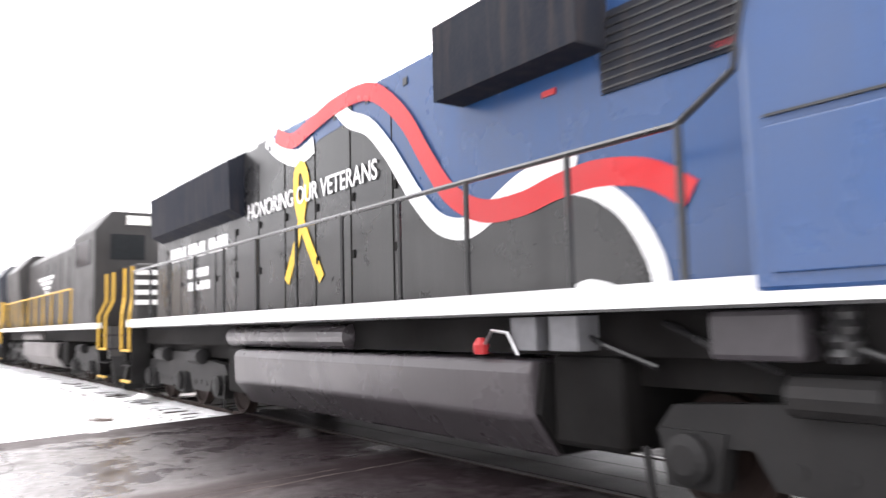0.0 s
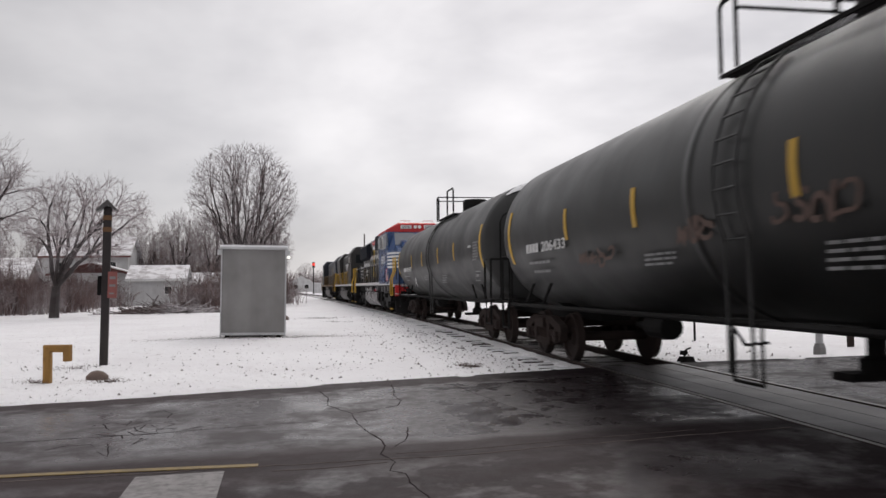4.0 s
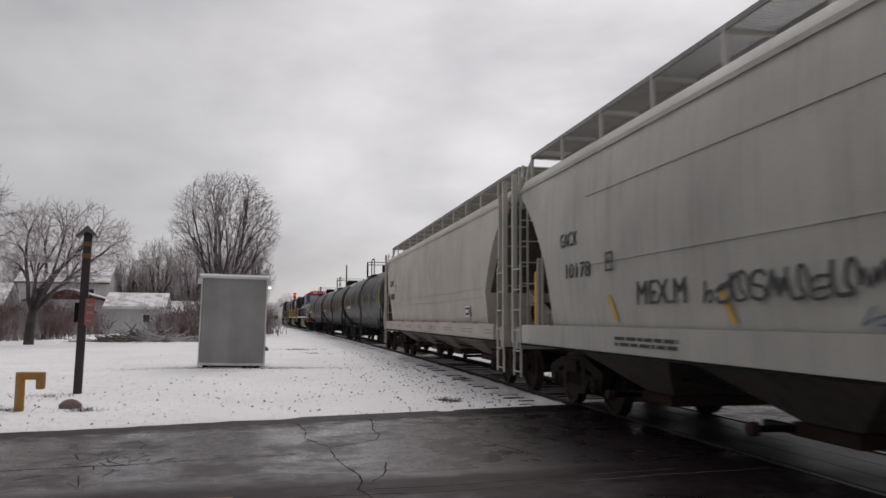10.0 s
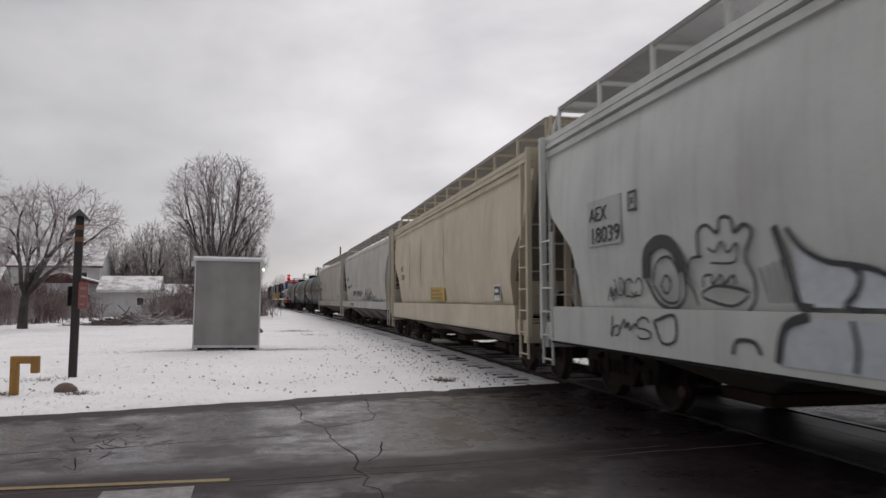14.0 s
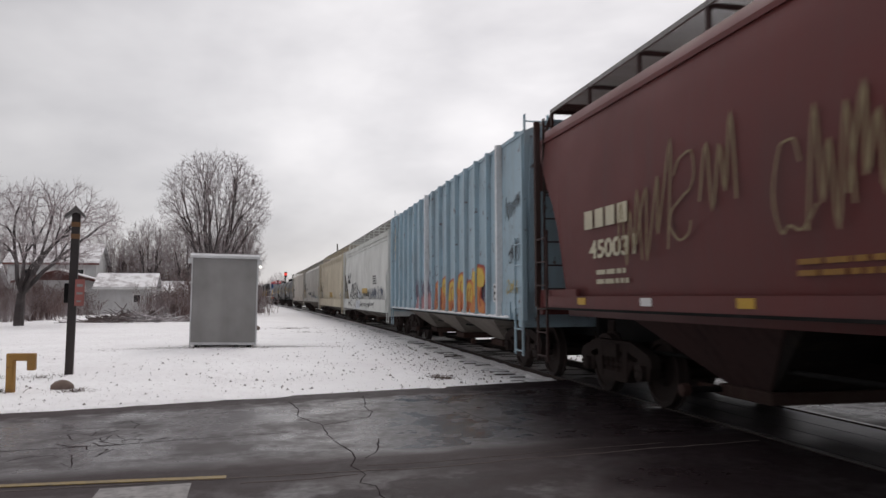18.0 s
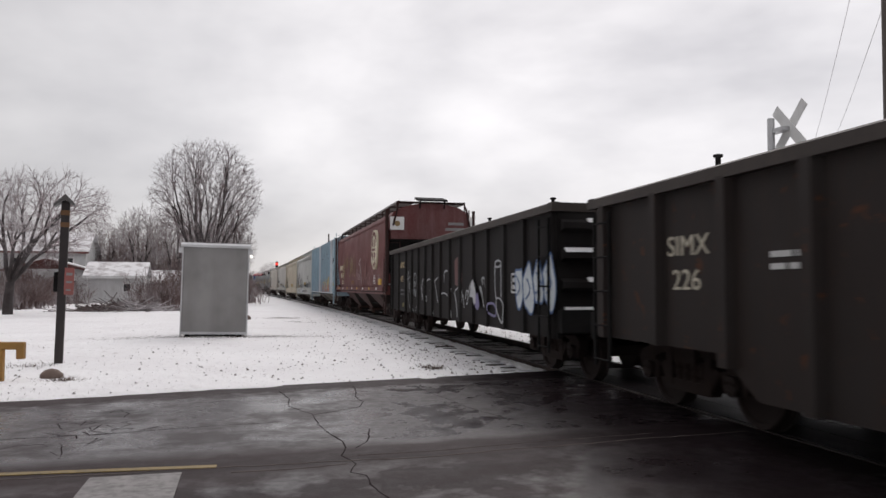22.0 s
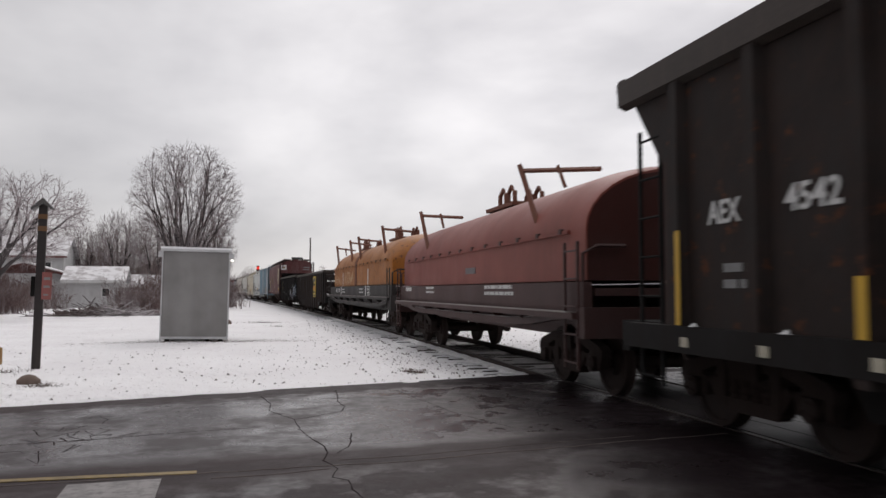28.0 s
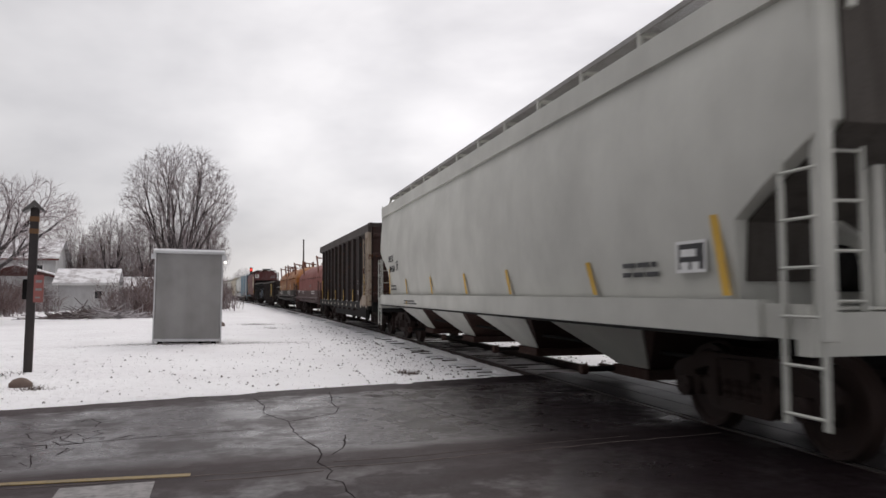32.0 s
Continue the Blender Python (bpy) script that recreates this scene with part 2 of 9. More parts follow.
SNOW, ASPHALT = make_snow(), make_asphalt()
PURE_SNOW = plain("fresh_snow", (0.82, 0.82, 0.83), 0.8)
STEEL_DARK = paint("grimy_black_steel", (0.006, 0.0055, 0.0055), 0.75, dirt=(0.018, 0.014, 0.012), amount=0.8, streak=0.35, spec=0.08)
TRUCK_STEEL = paint("rusty_cast_steel", (0.026, 0.018, 0.016), 0.8, dirt=(0.055, 0.032, 0.026), amount=0.9, streak=0.4, spec=0.08)
WHEEL_STEEL = paint("brown_wheel_steel", (0.028, 0.018, 0.016), 0.72, 0.0, dirt=(0.055, 0.033, 0.026), amount=0.8, spec=0.12)
TREAD_STEEL = plain("worn_rail_head", (0.13, 0.12, 0.115), 0.42, 0.6)
RAIL_SIDE = paint("rusted_rail", (0.040, 0.026, 0.022), 0.75, 0.0, dirt=(0.02, 0.014, 0.012), spec=0.15)
TIE_WOOD = paint("weathered_tie", (0.07, 0.058, 0.05), 0.85, dirt=(0.03, 0.025, 0.02), amount=0.9, grain=25, relief=0.01)
GALV = make_galvanised("galvanised_sheet", (0.33, 0.32, 0.315))
GALV_LIGHT = make_galvanised("bright_galvanised", (0.66, 0.66, 0.67), 0.38)
YELLOW = paint("safety_yellow", (0.62, 0.37, 0.03), 0.5, amount=0.3, streak=0.25)
WHITE = paint("white_paint", (0.78, 0.78, 0.77), 0.5, dirt=(0.3, 0.27, 0.25), amount=0.3, streak=0.3)
STENCIL = plain("stencil_black", (0.035, 0.035, 0.037), 0.6)
STENCIL_W = plain("stencil_white", (0.62, 0.62, 0.61), 0.6)
FAINT_W = plain("faded_white_stencil", (0.24, 0.24, 0.24), 0.6)
RED = paint("signal_red", (0.52, 0.03, 0.035), 0.45, amount=0.3, streak=0.2)
GLASS_DARK = plain("dark_window_glass", (0.02, 0.022, 0.024), 0.06)


# ---- mesh helpers ----
class Shape:
    """Collects faces for one mesh."""

    def __init__(self):
        self.v, self.f = [], []

    def add(self, verts, faces):
        k = len(self.v)
        self.v.extend(tuple(p) for p in verts)
        self.f.extend(tuple(i + k for i in f) for f in faces)
        return self

    def box(self, x0, x1, y0, y1, z0, z1):
        p = [(x, y, z) for z in (z0, z1) for y in (y0, y1) for x in (x0, x1)]
        return self.add(p, [(0, 2, 3, 1), (4, 5, 7, 6), (0, 1, 5, 4), (2, 6, 7, 3), (0, 4, 6, 2), (1, 3, 7, 5)])

    def prism(self, poly, axis, a, b):
        """A polygon pushed along an axis from a to b: (y, z) along x, (x, z) along y, (x, y) along z."""
        put = {"x": lambda p, w: (w, p[0], p[1]), "y": lambda p, w: (p[0], w, p[1]), "z": lambda p, w: (p[0], p[1], w)}[axis]
        n = len(poly)
        pts = [put(p, a) for p in poly] + [put(p, b) for p in poly]
        return self.add(pts, [tuple(range(n))[::-1], tuple(range(n, 2 * n))] + [(i, (i + 1) % n, n + (i + 1) % n, n + i) for i in range(n)])

    def loft(self, rings, cap=True, closed=True):
        n = len(rings[0])
        pts = [p for r in rings for p in r]
        m = n if closed else n - 1
        fs = [(k * n + i, k * n + (i + 1) % n, (k + 1) * n + (i + 1) % n, (k + 1) * n + i) for k in range(len(rings) - 1) for i in range(m)]
        if cap:
            fs += [tuple(range(n))[::-1], tuple(range((len(rings) - 1) * n, len(rings) * n))]
        return self.add(pts, fs)

    def tube(self, path, r, n=6, r1=None):
        path = [Vector(p) for p in path]
        rings = []
        for i, p in enumerate(path):
            d = (path[min(i + 1, len(path) - 1)] - path[max(i - 1, 0)]).normalized()
            a = d.cross(Vector((0, 0, 1)) if abs(d.z) < 0.9 else Vector((0, 1, 0))).normalized()
            b = d.cross(a)
            rr = r if r1 is None else r + (r1 - r) * i / (len(path) - 1)
            rings.append([p + (a * math.cos(2 * math.pi * k / n) + b * math.sin(2 * math.pi * k / n)) * rr for k in range(n)])
        return self.loft(rings)

    def cyl(self, p0, p1, r, n=16, r1=None):
        return self.tube([p0, p1], r, n, r1)

    def lathe(self, axis, centre, prof, n=24):
        """prof: (distance along the axis, radius) pairs."""
        rings = []
        for w, r in prof:
            ring = []
            for k in range(n):
                a = 2 * math.pi * k / n
                c, s = r * math.cos(a), r * math.sin(a)
                o = {"x": (w, c, s), "y": (c, w, s), "z": (c, s, w)}[axis]
                ring.append((centre[0] + o[0], centre[1] + o[1], centre[2] + o[2]))
            rings.append(ring)
        return self.loft(rings)


def mesh_of(name, s, mat, smooth=False):
    me = bpy.data.meshes.new(name)
    me.from_pydata(s.v, [], s.f)
    bm = bmesh.new()
    bm.from_mesh(me)
    bmesh.ops.recalc_face_normals(bm, faces=bm.faces)
    bm.to_mesh(me)
    bm.free()
    if smooth:
        me.shade_smooth()
        me.set_sharp_from_angle(angle=radians(40))
    me.materials.append(mat)
    return me


def part(name, s, mat, parent, label="", smooth=False, bevel=0.0):
    me = s if isinstance(s, bpy.types.Mesh) else mesh_of(name, s, mat, smooth)
    ob = new(name, me)
    ob.parent = parent
    if bevel:
        b = ob.modifiers.new("edge", "BEVEL")
        b.width, b.segments, b.limit_method = bevel, 2, "ANGLE"
    return tagged(ob, label)


def thing(name, label, category, m=None, group="", kind=""):
    ob = new(name)
    ob.empty_display_size = 0.3
    if m is not None:
        ob.matrix_basis = m
    return tagged(ob, label, category, group, kind)


def structure(name, s, mat, label="", smooth=False, category=""):
    return tagged(new(name, s if isinstance(s, bpy.types.Mesh) else mesh_of(name, s, mat, smooth)), label, category, kind="structure")


def lettering(parent, text, y, z, x, size, mat, width=None, name="lettering", shear=0.0, bold=0.0):
    """Words on the side that faces -X; y is their start, and they run towards -Y."""
    cu = bpy.data.curves.new(name, "FONT")
    cu.body, cu.size, cu.extrude, cu.shear, cu.offset = text, size, 0.003, shear, bold
    cu.materials.append(mat)
    ob = new(name, cu)
    ob.parent = parent
    ob.matrix_basis = Matrix(((0, 0, -1, x), (-1, 0, 0, y), (0, 1, 0, z), (0, 0, 0, 1)))
    if width:
        bpy.context.view_layer.update()
        if ob.dimensions.x > 0.01:
            ob.scale.x = width / ob.dimensions.x
    return ob


def bars(parent, x, y, z, w, rows, mat, h=0.04, gap=0.07, name="stencilled_text", seed=1):
    """Small writing that cannot be read: rows of short dashes."""
    r, s = random.Random(seed), Shape()
    for k in range(rows):
        a, end = y, y - w * r.uniform(0.75, 1.0)
        while a > end:
            b = max(end, a - r.uniform(0.08, 0.3))
            s.box(x - 0.003, x + 0.003, b, a, z - k * gap - h, z - k * gap)
            a = b - 0.05
    return tagged(part(name, s, mat, parent), kind="stuff")


def ribbon(parent, name, pts, width, x, mat, steps=6, thick=0.004, taper=False):
    """A painted band along (y, z) points on the side that faces -X."""
    pts = [Vector((p[0], p[1])) for p in pts]
    fine = []
    for i in range(len(pts) - 1):
        p0, p1, p2, p3 = pts[max(i - 1, 0)], pts[i], pts[i + 1], pts[min(i + 2, len(pts) - 1)]
        for k in range(steps):
            t = k / steps
            fine.append(0.5 * ((2 * p1) + (p2 - p0) * t + (2 * p0 - 5 * p1 + 4 * p2 - p3) * t * t + (3 * p1 - p0 - 3 * p2 + p3) * t ** 3))
    fine.append(pts[-1])
    rings = []
    for i, p in enumerate(fine):
        d = (fine[min(i + 1, len(fine) - 1)] - fine[max(i - 1, 0)]).normalized()
        w = width / 2 * (1 if not taper else max(0.12, math.sin(math.pi * min(1, max(0, (i + 0.5) / len(fine))))))
        q = Vector((-d.y, d.x)) * w
        a, b = p + q, p - q
        rings.append([(x - thick, a.x, a.y), (x - thick, b.x, b.y), (x, b.x, b.y), (x, a.x, a.y)])
    return part(name, Shape().loft(rings), mat, parent)


# ---- ground, road and track ----
def veer(y):
    """How far the track has swung to the left of its straight start."""
    a, b, c = min(max(y - 18, 0), 18), min(max(y - 36, 0), 224), max(y - 260, 0)
    return 0.028 * a * a / 36 + 0.028 * b + 0.000362 * b * b / 2 + 0.109 * c


def track_x(y):
    return TRACK - veer(y)


def heading(y, reach=0.5):
    return math.degrees(math.atan((veer(y + reach) - veer(y - reach)) / (2 * reach)))


def road_far(x):
    return 10.97 + 0.235 * x if -8 < x < 6 else 12.38 + 0.05 * (x - 6) if x >= 6 else 9.09 + 0.10 * (x + 8)


def road_near(x):
    return 1.75 + 0.10 * x if x < 6 else 2.35 + 0.05 * (x - 6)


def ground_height(x, y):
    wob = 0.12 * noise.noise((x * 0.6, y * 0.6, 3.0)) + 0.03 * noise.noise((x * 3.1, y * 3.1, 9.0))
    d = max(y - road_far(x) + wob, road_near(x) - y + wob)
    z = -0.13 + 0.15 * min(1, max(0, (d + 0.06) / 0.22))
    far = min(1, max(0, (math.hypot(x, y) - 20) / 40))
    z += (0.025 + 0.10 * far) * noise.noise((x * 0.35, y * 0.35, 1.0)) * (1 if d > 0.2 else 0) + (0.012 * noise.noise((x * 2.3, y * 2.3, 5.0)) if d > 0.1 else 0)
    t = abs(x - track_x(y))
    if d > 0:
        if t < 3.2:
            z = z + ((-0.19 if t < 0.7 else -0.160 if t < 1.75 else -0.12) + 0.03 * noise.noise((x * 2.1, y * 2.1, 2.0)) - z) * min(1, (3.2 - t) / 1.2)
        elif t < 7 and y < 200:
            z -= 0.05 * (7 - t) / 3.8
    return z


def steps_list(spans):
    out = []
    for a, b, s in spans:
        n = max(1, round((b - a) / s))
        out += [a + (b - a) * i / n for i in range(n)]
    return out + [spans[-1][1]]


def make_ground():
    xs = steps_list([(-2500, -300, 400), (-300, -60, 30), (-60, -20, 4), (-20, -8, 0.8), (-8, 10, 0.22), (10, 24, 0.8), (24, 80, 5), (80, 300, 40), (300, 2500, 400)])
    ys = steps_list([(-800, -60, 120), (-60, -6, 6), (-6, 1.0, 0.8), (1.0, 3.2, 0.2), (3.2, 9.0, 0.8), (9.0, 16.0, 0.16), (16, 30, 0.4), (30, 70, 1.5), (70, 200, 8), (200, 3000, 200)])
    v = [(x, y, ground_height(x, y)) for y in ys for x in xs]
    n = len(xs)
    f = [(j * n + i, j * n + i + 1, (j + 1) * n + i + 1, (j + 1) * n + i) for j in range(len(ys) - 1) for i in range(n - 1)]
    me = bpy.data.meshes.new("ground")
    me.from_pydata(v, [], f)
    me.shade_smooth()
    me.materials.append(SNOW)
    structure("ground", me, SNOW, "snow-dusted flat ground with gravel and dead grass showing through", category="ground")


make_ground()


def make_road():
    """Asphalt in three lengths: up to the near rail, between the rails, and beyond the far rail."""
    s = Shape()
    a, b, c, d = TRACK - 0.80, TRACK - 0.665, TRACK + 0.665, TRACK + 0.80

    def sheet(xs, z):
        top = [(x, y, z) for x in xs for y in (road_near(x) - 0.3, road_far(x) + 0.3)]
        low = [(x, y, z - 0.25) for x, y, _ in top]
        m = len(xs)
        fs = []
        for i in range(m - 1):
            p = 2 * i
            fs += [(p, p + 2, p + 3, p + 1), (2 * m + p, 2 * m + p + 1, 2 * m + p + 3, 2 * m + p + 2),
                   (p, 2 * m + p, 2 * m + p + 2, p + 2), (p + 1, p + 3, 2 * m + p + 3, 2 * m + p + 1)]
        fs += [(0, 1, 2 * m + 1, 2 * m), (2 * m - 2, 4 * m - 2, 4 * m - 1, 2 * m - 1)]
        s.add(top + low, fs)

    sheet([-400, -60, -20, -8, -4, 0, 2, a], -0.004)
    sheet([d, 8, 12, 20, 60, 400], -0.004)
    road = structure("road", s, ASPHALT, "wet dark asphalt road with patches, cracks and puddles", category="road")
    # the asphalt between the rails, made as separate strips
    panel = paint("grimy_crossing_asphalt", (0.017, 0.0118, 0.0122), 0.42, dirt=(0.008, 0.006, 0.006), amount=1.2, streak=0.8, grain=30, relief=0.006, spec=0.3)
    n_strips = 3
    for k in range(n_strips):
        x0, x1 = b + (c - b) * k / n_strips + 0.008, b + (c - b) * (k + 1) / n_strips - 0.008
        part("crossing_strip", Shape().box(x0, x1, road_near(TRACK) - 0.2, road_far(TRACK) + 0.25, -0.2, -0.005), panel, road, "dark worn asphalt strip between the rails")
    # old repair seams and cracks, filled with tar or open
    tar = paint("tar_filled_crack", (0.022, 0.016, 0.0165), 0.9, dirt=(0.009, 0.007, 0.007), spec=0.0)
    worn = paint("pale_worn_seam", (0.125, 0.102, 0.094), 0.9, dirt=(0.045, 0.036, 0.034), amount=1.2, streak=0.7, grain=22, spec=0.1)

    def crack(pts, w, mat, name, seed, z=-0.0025):
        r = random.Random(seed)
        path = []
        for (x0, y0), (x1, y1) in zip(pts, pts[1:]):
            n = max(2, int(math.hypot(x1 - x0, y1 - y0) / 0.12))
            for i in range(n):
                t = i / n
                path.append((x0 + (x1 - x0) * t + r.uniform(-1, 1) * w * 0.4, y0 + (y1 - y0) * t + r.uniform(-1, 1) * w * 0.4))
        path.append(pts[-1])
        q = Shape()
        rings = []
        for i, (x, y) in enumerate(path):
            u, t = path[max(i - 1, 0)], path[min(i + 1, len(path) - 1)]
            k = math.hypot(t[0] - u[0], t[1] - u[1]) or 1
            nx, ny, ww = -(t[1] - u[1]) / k, (t[0] - u[0]) / k, w * r.uniform(0.15, 0.5) / 2
            rings.append([(x + nx * ww, y + ny * ww, z), (x - nx * ww, y - ny * ww, z), (x - nx * ww, y - ny * ww, z - 0.006), (x + nx * ww, y + ny * ww, z - 0.006)])
        part(name, q.loft(rings), mat, road)

    crack([(1.12, 11.0), (1.08, 10.25), (1.03, 9.95), (1.09, 9.5), (1.0, 9.09), (0.78, 8.9), (0.45, 8.64)], 0.034, tar, "crack", 2)
    crack([(0.10, 10.6), (0.2, 10.02), (0.18, 9.32), (0.43, 8.65), (0.47, 7.89), (0.62, 7.08), (0.63, 6.85)], 0.034, tar, "crack", 3)
    crack([(0.95, 7.7), (0.91, 7.41), (0.83, 7.02), (0.72, 6.8)], 0.034, tar, "crack", 4)
    crack([(-6.0, 7.55), (-3.2, 7.75), (-2.21, 7.84), (-1.37, 7.95), (-0.93, 8.07), (-0.46, 8.16), (0.07, 8.25)], 0.035, tar, "crack", 5)
    crack([(0.63, 6.85), (0.58, 6.51), (0.66, 6.18), (0.58, 5.92), (0.70, 5.80), (0.68, 5.52), (0.73, 5.33), (0.78, 5.0), (0.70, 4.2)], 0.032, tar, "crack", 6)
    crack([(2.0, 10.6), (2.08, 9.95), (2.15, 9.47), (2.25, 8.73), (2.40, 8.2), (2.6, 7.6)], 0.03, tar, "crack", 7)
    # crazed patch in the far lane
    rc = random.Random(12)
    for k in range(13):
        x, y = rc.uniform(-1.95, -1.1), rc.uniform(6.85, 8.9)
        pts = [(x, y)]
        for _ in range(3):
            x, y = x + rc.uniform(-0.22, 0.22), y + rc.uniform(-0.35, 0.35)
            pts.append((x, y))
        crack(pts, 0.028, tar, "crazing", 30 + k)
    crack([(-8, 5.95), (-2, 6.2), (0.58, 6.32), (0.86, 6.31), (1.25, 6.33), (2.21, 6.48), (3.4, 6.66), (4.55, 6.8)], 0.05, worn, "worn_seam", 9, -0.001)
    crack([(0.7, 6.5), (1.3, 6.52), (2.2, 6.7), (3.6, 6.9)], 0.025, worn, "worn_seam", 11, -0.001)
    crack([(0.6, 6.2), (0.2, 6.12), (-0.3, 6.1)], 0.03, worn, "worn_seam", 13, -0.001)
    yel = Shape()
    yel.loft([[(x, y, 0.003), (x, y - 0.09, 0.003), (x, y - 0.09, -0.003), (x, y, -0.003)] for x, y in ((-30, 5.7), (-8, 6.35), (-2.0, 6.42), (-0.42, 6.36))])
    line = paint("worn_yellow_line", (0.22, 0.15, 0.045), 0.6, dirt=(0.05, 0.045, 0.04), amount=1.6, streak=0.9, grain=18)
    part("centre_line", yel, line, road, "worn yellow centre line")
    bar = paint("worn_stop_bar", (0.22, 0.205, 0.20), 0.6, dirt=(0.05, 0.045, 0.045), amount=2.0, streak=0.9, grain=14)
    part("stop_bar", Shape().prism([(-1.3, 6.12), (-0.66, 6.16), (-0.52, 2.3), (-1.16, 2.3)], "z", -0.003, 0.003), bar, road, "faded white stop bar")


make_road()


def make_track():
    ys = steps_list([(12.6, 60, 2.0), (60, 600, 6.0)])
    bed = [(-2.0, -0.46), (2.0, -0.46), (1.6, -0.25), (-1.6, -0.25)]
    track = structure("track_bed", Shape().loft([[(track_x(y) + p, y, z) for p, z in bed] for y in ys]), SNOW,
                      "snowy stone ballast under the railway track", category="track")
    # rail profile: head, web, foot
    prof = [(-0.035, 0.0), (-0.037, -0.03), (-0.01, -0.045), (-0.01, -0.13), (-0.07, -0.15), (-0.07, -0.165), (0.07, -0.165), (0.07, -0.15), (0.01, -0.13), (0.01, -0.045), (0.037, -0.03), (0.035, 0.0)]
    head = [(-0.032, 0.0005), (0.032, 0.0005), (0.032, 0.003), (-0.032, 0.003)]
    for sx in (-0.7525, 0.7525):
        run = [-160, 12] + ys
        rail = structure("rail", Shape().loft([[(track_x(y) + sx + x, y, z) for x, z in prof] for y in run]), RAIL_SIDE, "rusty steel rail with a worn shiny head", category="rail")
        part("rail_head", Shape().loft([[(track_x(y) + sx + x, y, z) for x, z in head] for y in run]), TREAD_STEEL, rail)
    # grimy ballast and slush between the rails
    slush = paint("grimy_ballast_slush", (0.60, 0.58, 0.575), 0.85, dirt=(0.12, 0.105, 0.10), amount=1.0, streak=0.5, grain=16, relief=0.03)
    fill, near = Shape(), steps_list([(12.6, 40, 0.3), (40, 330, 6.0)])
    cols = (-0.66, -0.4, -0.1, 0.2, 0.45, 0.66)
    fill.loft([[(track_x(y) + c, y, -0.135 + 0.035 * noise.noise((c * 2.3, y * 2.3, 8.0))) for c in cols] for y in near], cap=False, closed=False)
    part("ballast_slush", fill, slush, track, "dark gritty slush between the rails")
    tie = mesh_of("tie", Shape().prism([(-1.3, -0.34), (1.3, -0.34), (1.3, -0.155), (1.27, -0.145), (-1.27, -0.145), (-1.3, -0.155)], "y", -0.11, 0.11), TIE_WOOD)
    r = random.Random(4)
    caps = []
    for k in range(4):
        rings = []
        for y, q in ((-0.075, 0.010), (-0.03, 0.026), (0.06, 0.028), (0.20, -0.004)):
            e, w = r.uniform(-0.05, 0.05), r.uniform(0.8, 1.2)
            rings.append([(-1.28 + e, y, -0.149), (-1.24 + e, y, -0.147 + q * w), (-1.06, y, -0.143 + q * w), (-0.90, y, -0.147 + q * 0.6), (-0.85 - abs(e), y, -0.15)])
        caps.append(mesh_of("tie_snow", Shape().loft(rings), PURE_SNOW))
    y, k, tie_ys = 12.75, 0, []
    while k < 150:
        tie_ys.append(y)
        t = part("tie", tie, None, track)
        t.matrix_basis = pose(track_x(y) + r.uniform(-0.12, 0.06), y, r.uniform(-0.006, 0.032), 0, 0, heading(y) + r.uniform(-3.0, 3.0))
        if k < 75 and r.random() < 0.9:
            c = part("tie_snow", r.choice(caps), None, t)
            c.matrix_basis = pose(0, 0, 0, 0, 0, 0)
        y += 0.53 + r.uniform(-0.04, 0.04)
        k += 1
    s = Shape()
    while y < 330:
        x = track_x(y)
        s.box(x - 1.3, x + 1.3, y - 0.11, y + 0.11, -0.3, -0.15)
        y += 0.53
    tagged(part("far_ties", s, TIE_WOOD, track), kind="stuff")
    # snow lodged against the outer side of each rail
    for sx in (-1, 1):
        rings, y = [], 12.62
        while y < 320:
            a, b = 0.03 * noise.noise((y * 1.7, sx, 0.0)), 0.05 * noise.noise((y * 1.1, sx, 4.0))
            ring = [(0.775, -0.075 + a), (0.82 + b * 0.4, -0.095 + a), (0.87 + b, -0.17), (0.87 + b, -0.26), (0.775, -0.26)]
            rings.append([(track_x(y) + sx * p, y, z) for p, z in ring])
            y += 0.2 if y < 50 else 4.0
        structure("snow_bank", Shape().loft(rings), SNOW, "snow lodged against the side of the rail", category="snow")
    # snow over the tie ends, sunk in front of each tie
    depth = [r.uniform(0.3, 1.0) for _ in tie_ys]
    cols, rings, y = (0.80, 0.90, 0.98, 1.06, 1.14, 1.22, 1.30, 1.38, 1.5, 1.7, 1.9), [], 12.62
    while y < 90:
        k = min(range(len(tie_ys)), key=lambda i: abs(tie_ys[i] - 0.16 - y))
        hole = 0.20 * depth[k] * math.exp(-((y - tie_ys[k] + 0.19) / 0.085) ** 2) * min(1, max(0, (34 - y) / 16))
        ring = []
        for p in cols:
            z = (-0.065 if p < 0.85 else -0.095 if p < 0.95 else -0.125) + 0.022 * noise.noise((p * 3, y * 1.6, 2.0)) if p < 1.45 else (-0.15 if p < 1.6 else -0.24 if p < 1.8 else -0.40)
            ring.append((track_x(y) - p, y, z - (hole if 0.94 < p < 1.44 else 0)))
        rings.append(ring)
        y += 0.05 if y < 34 else 0.8
    structure("snow_shoulder", Shape().loft(rings, cap=False, closed=False), SNOW, "snow lying over the tie ends beside the rail", category="snow")
    # stones and slush beside the ties
    s = Shape()
    for _ in range(1300):
        yy = 12.3 + abs(r.gauss(0, 12))
        x = track_x(yy) + r.choice((-1, 1)) * (1.45 + abs(r.gauss(0, 1.1)))
        q = 0.008 + 0.034 * r.random() ** 2.5
        z = ground_height(x, yy)
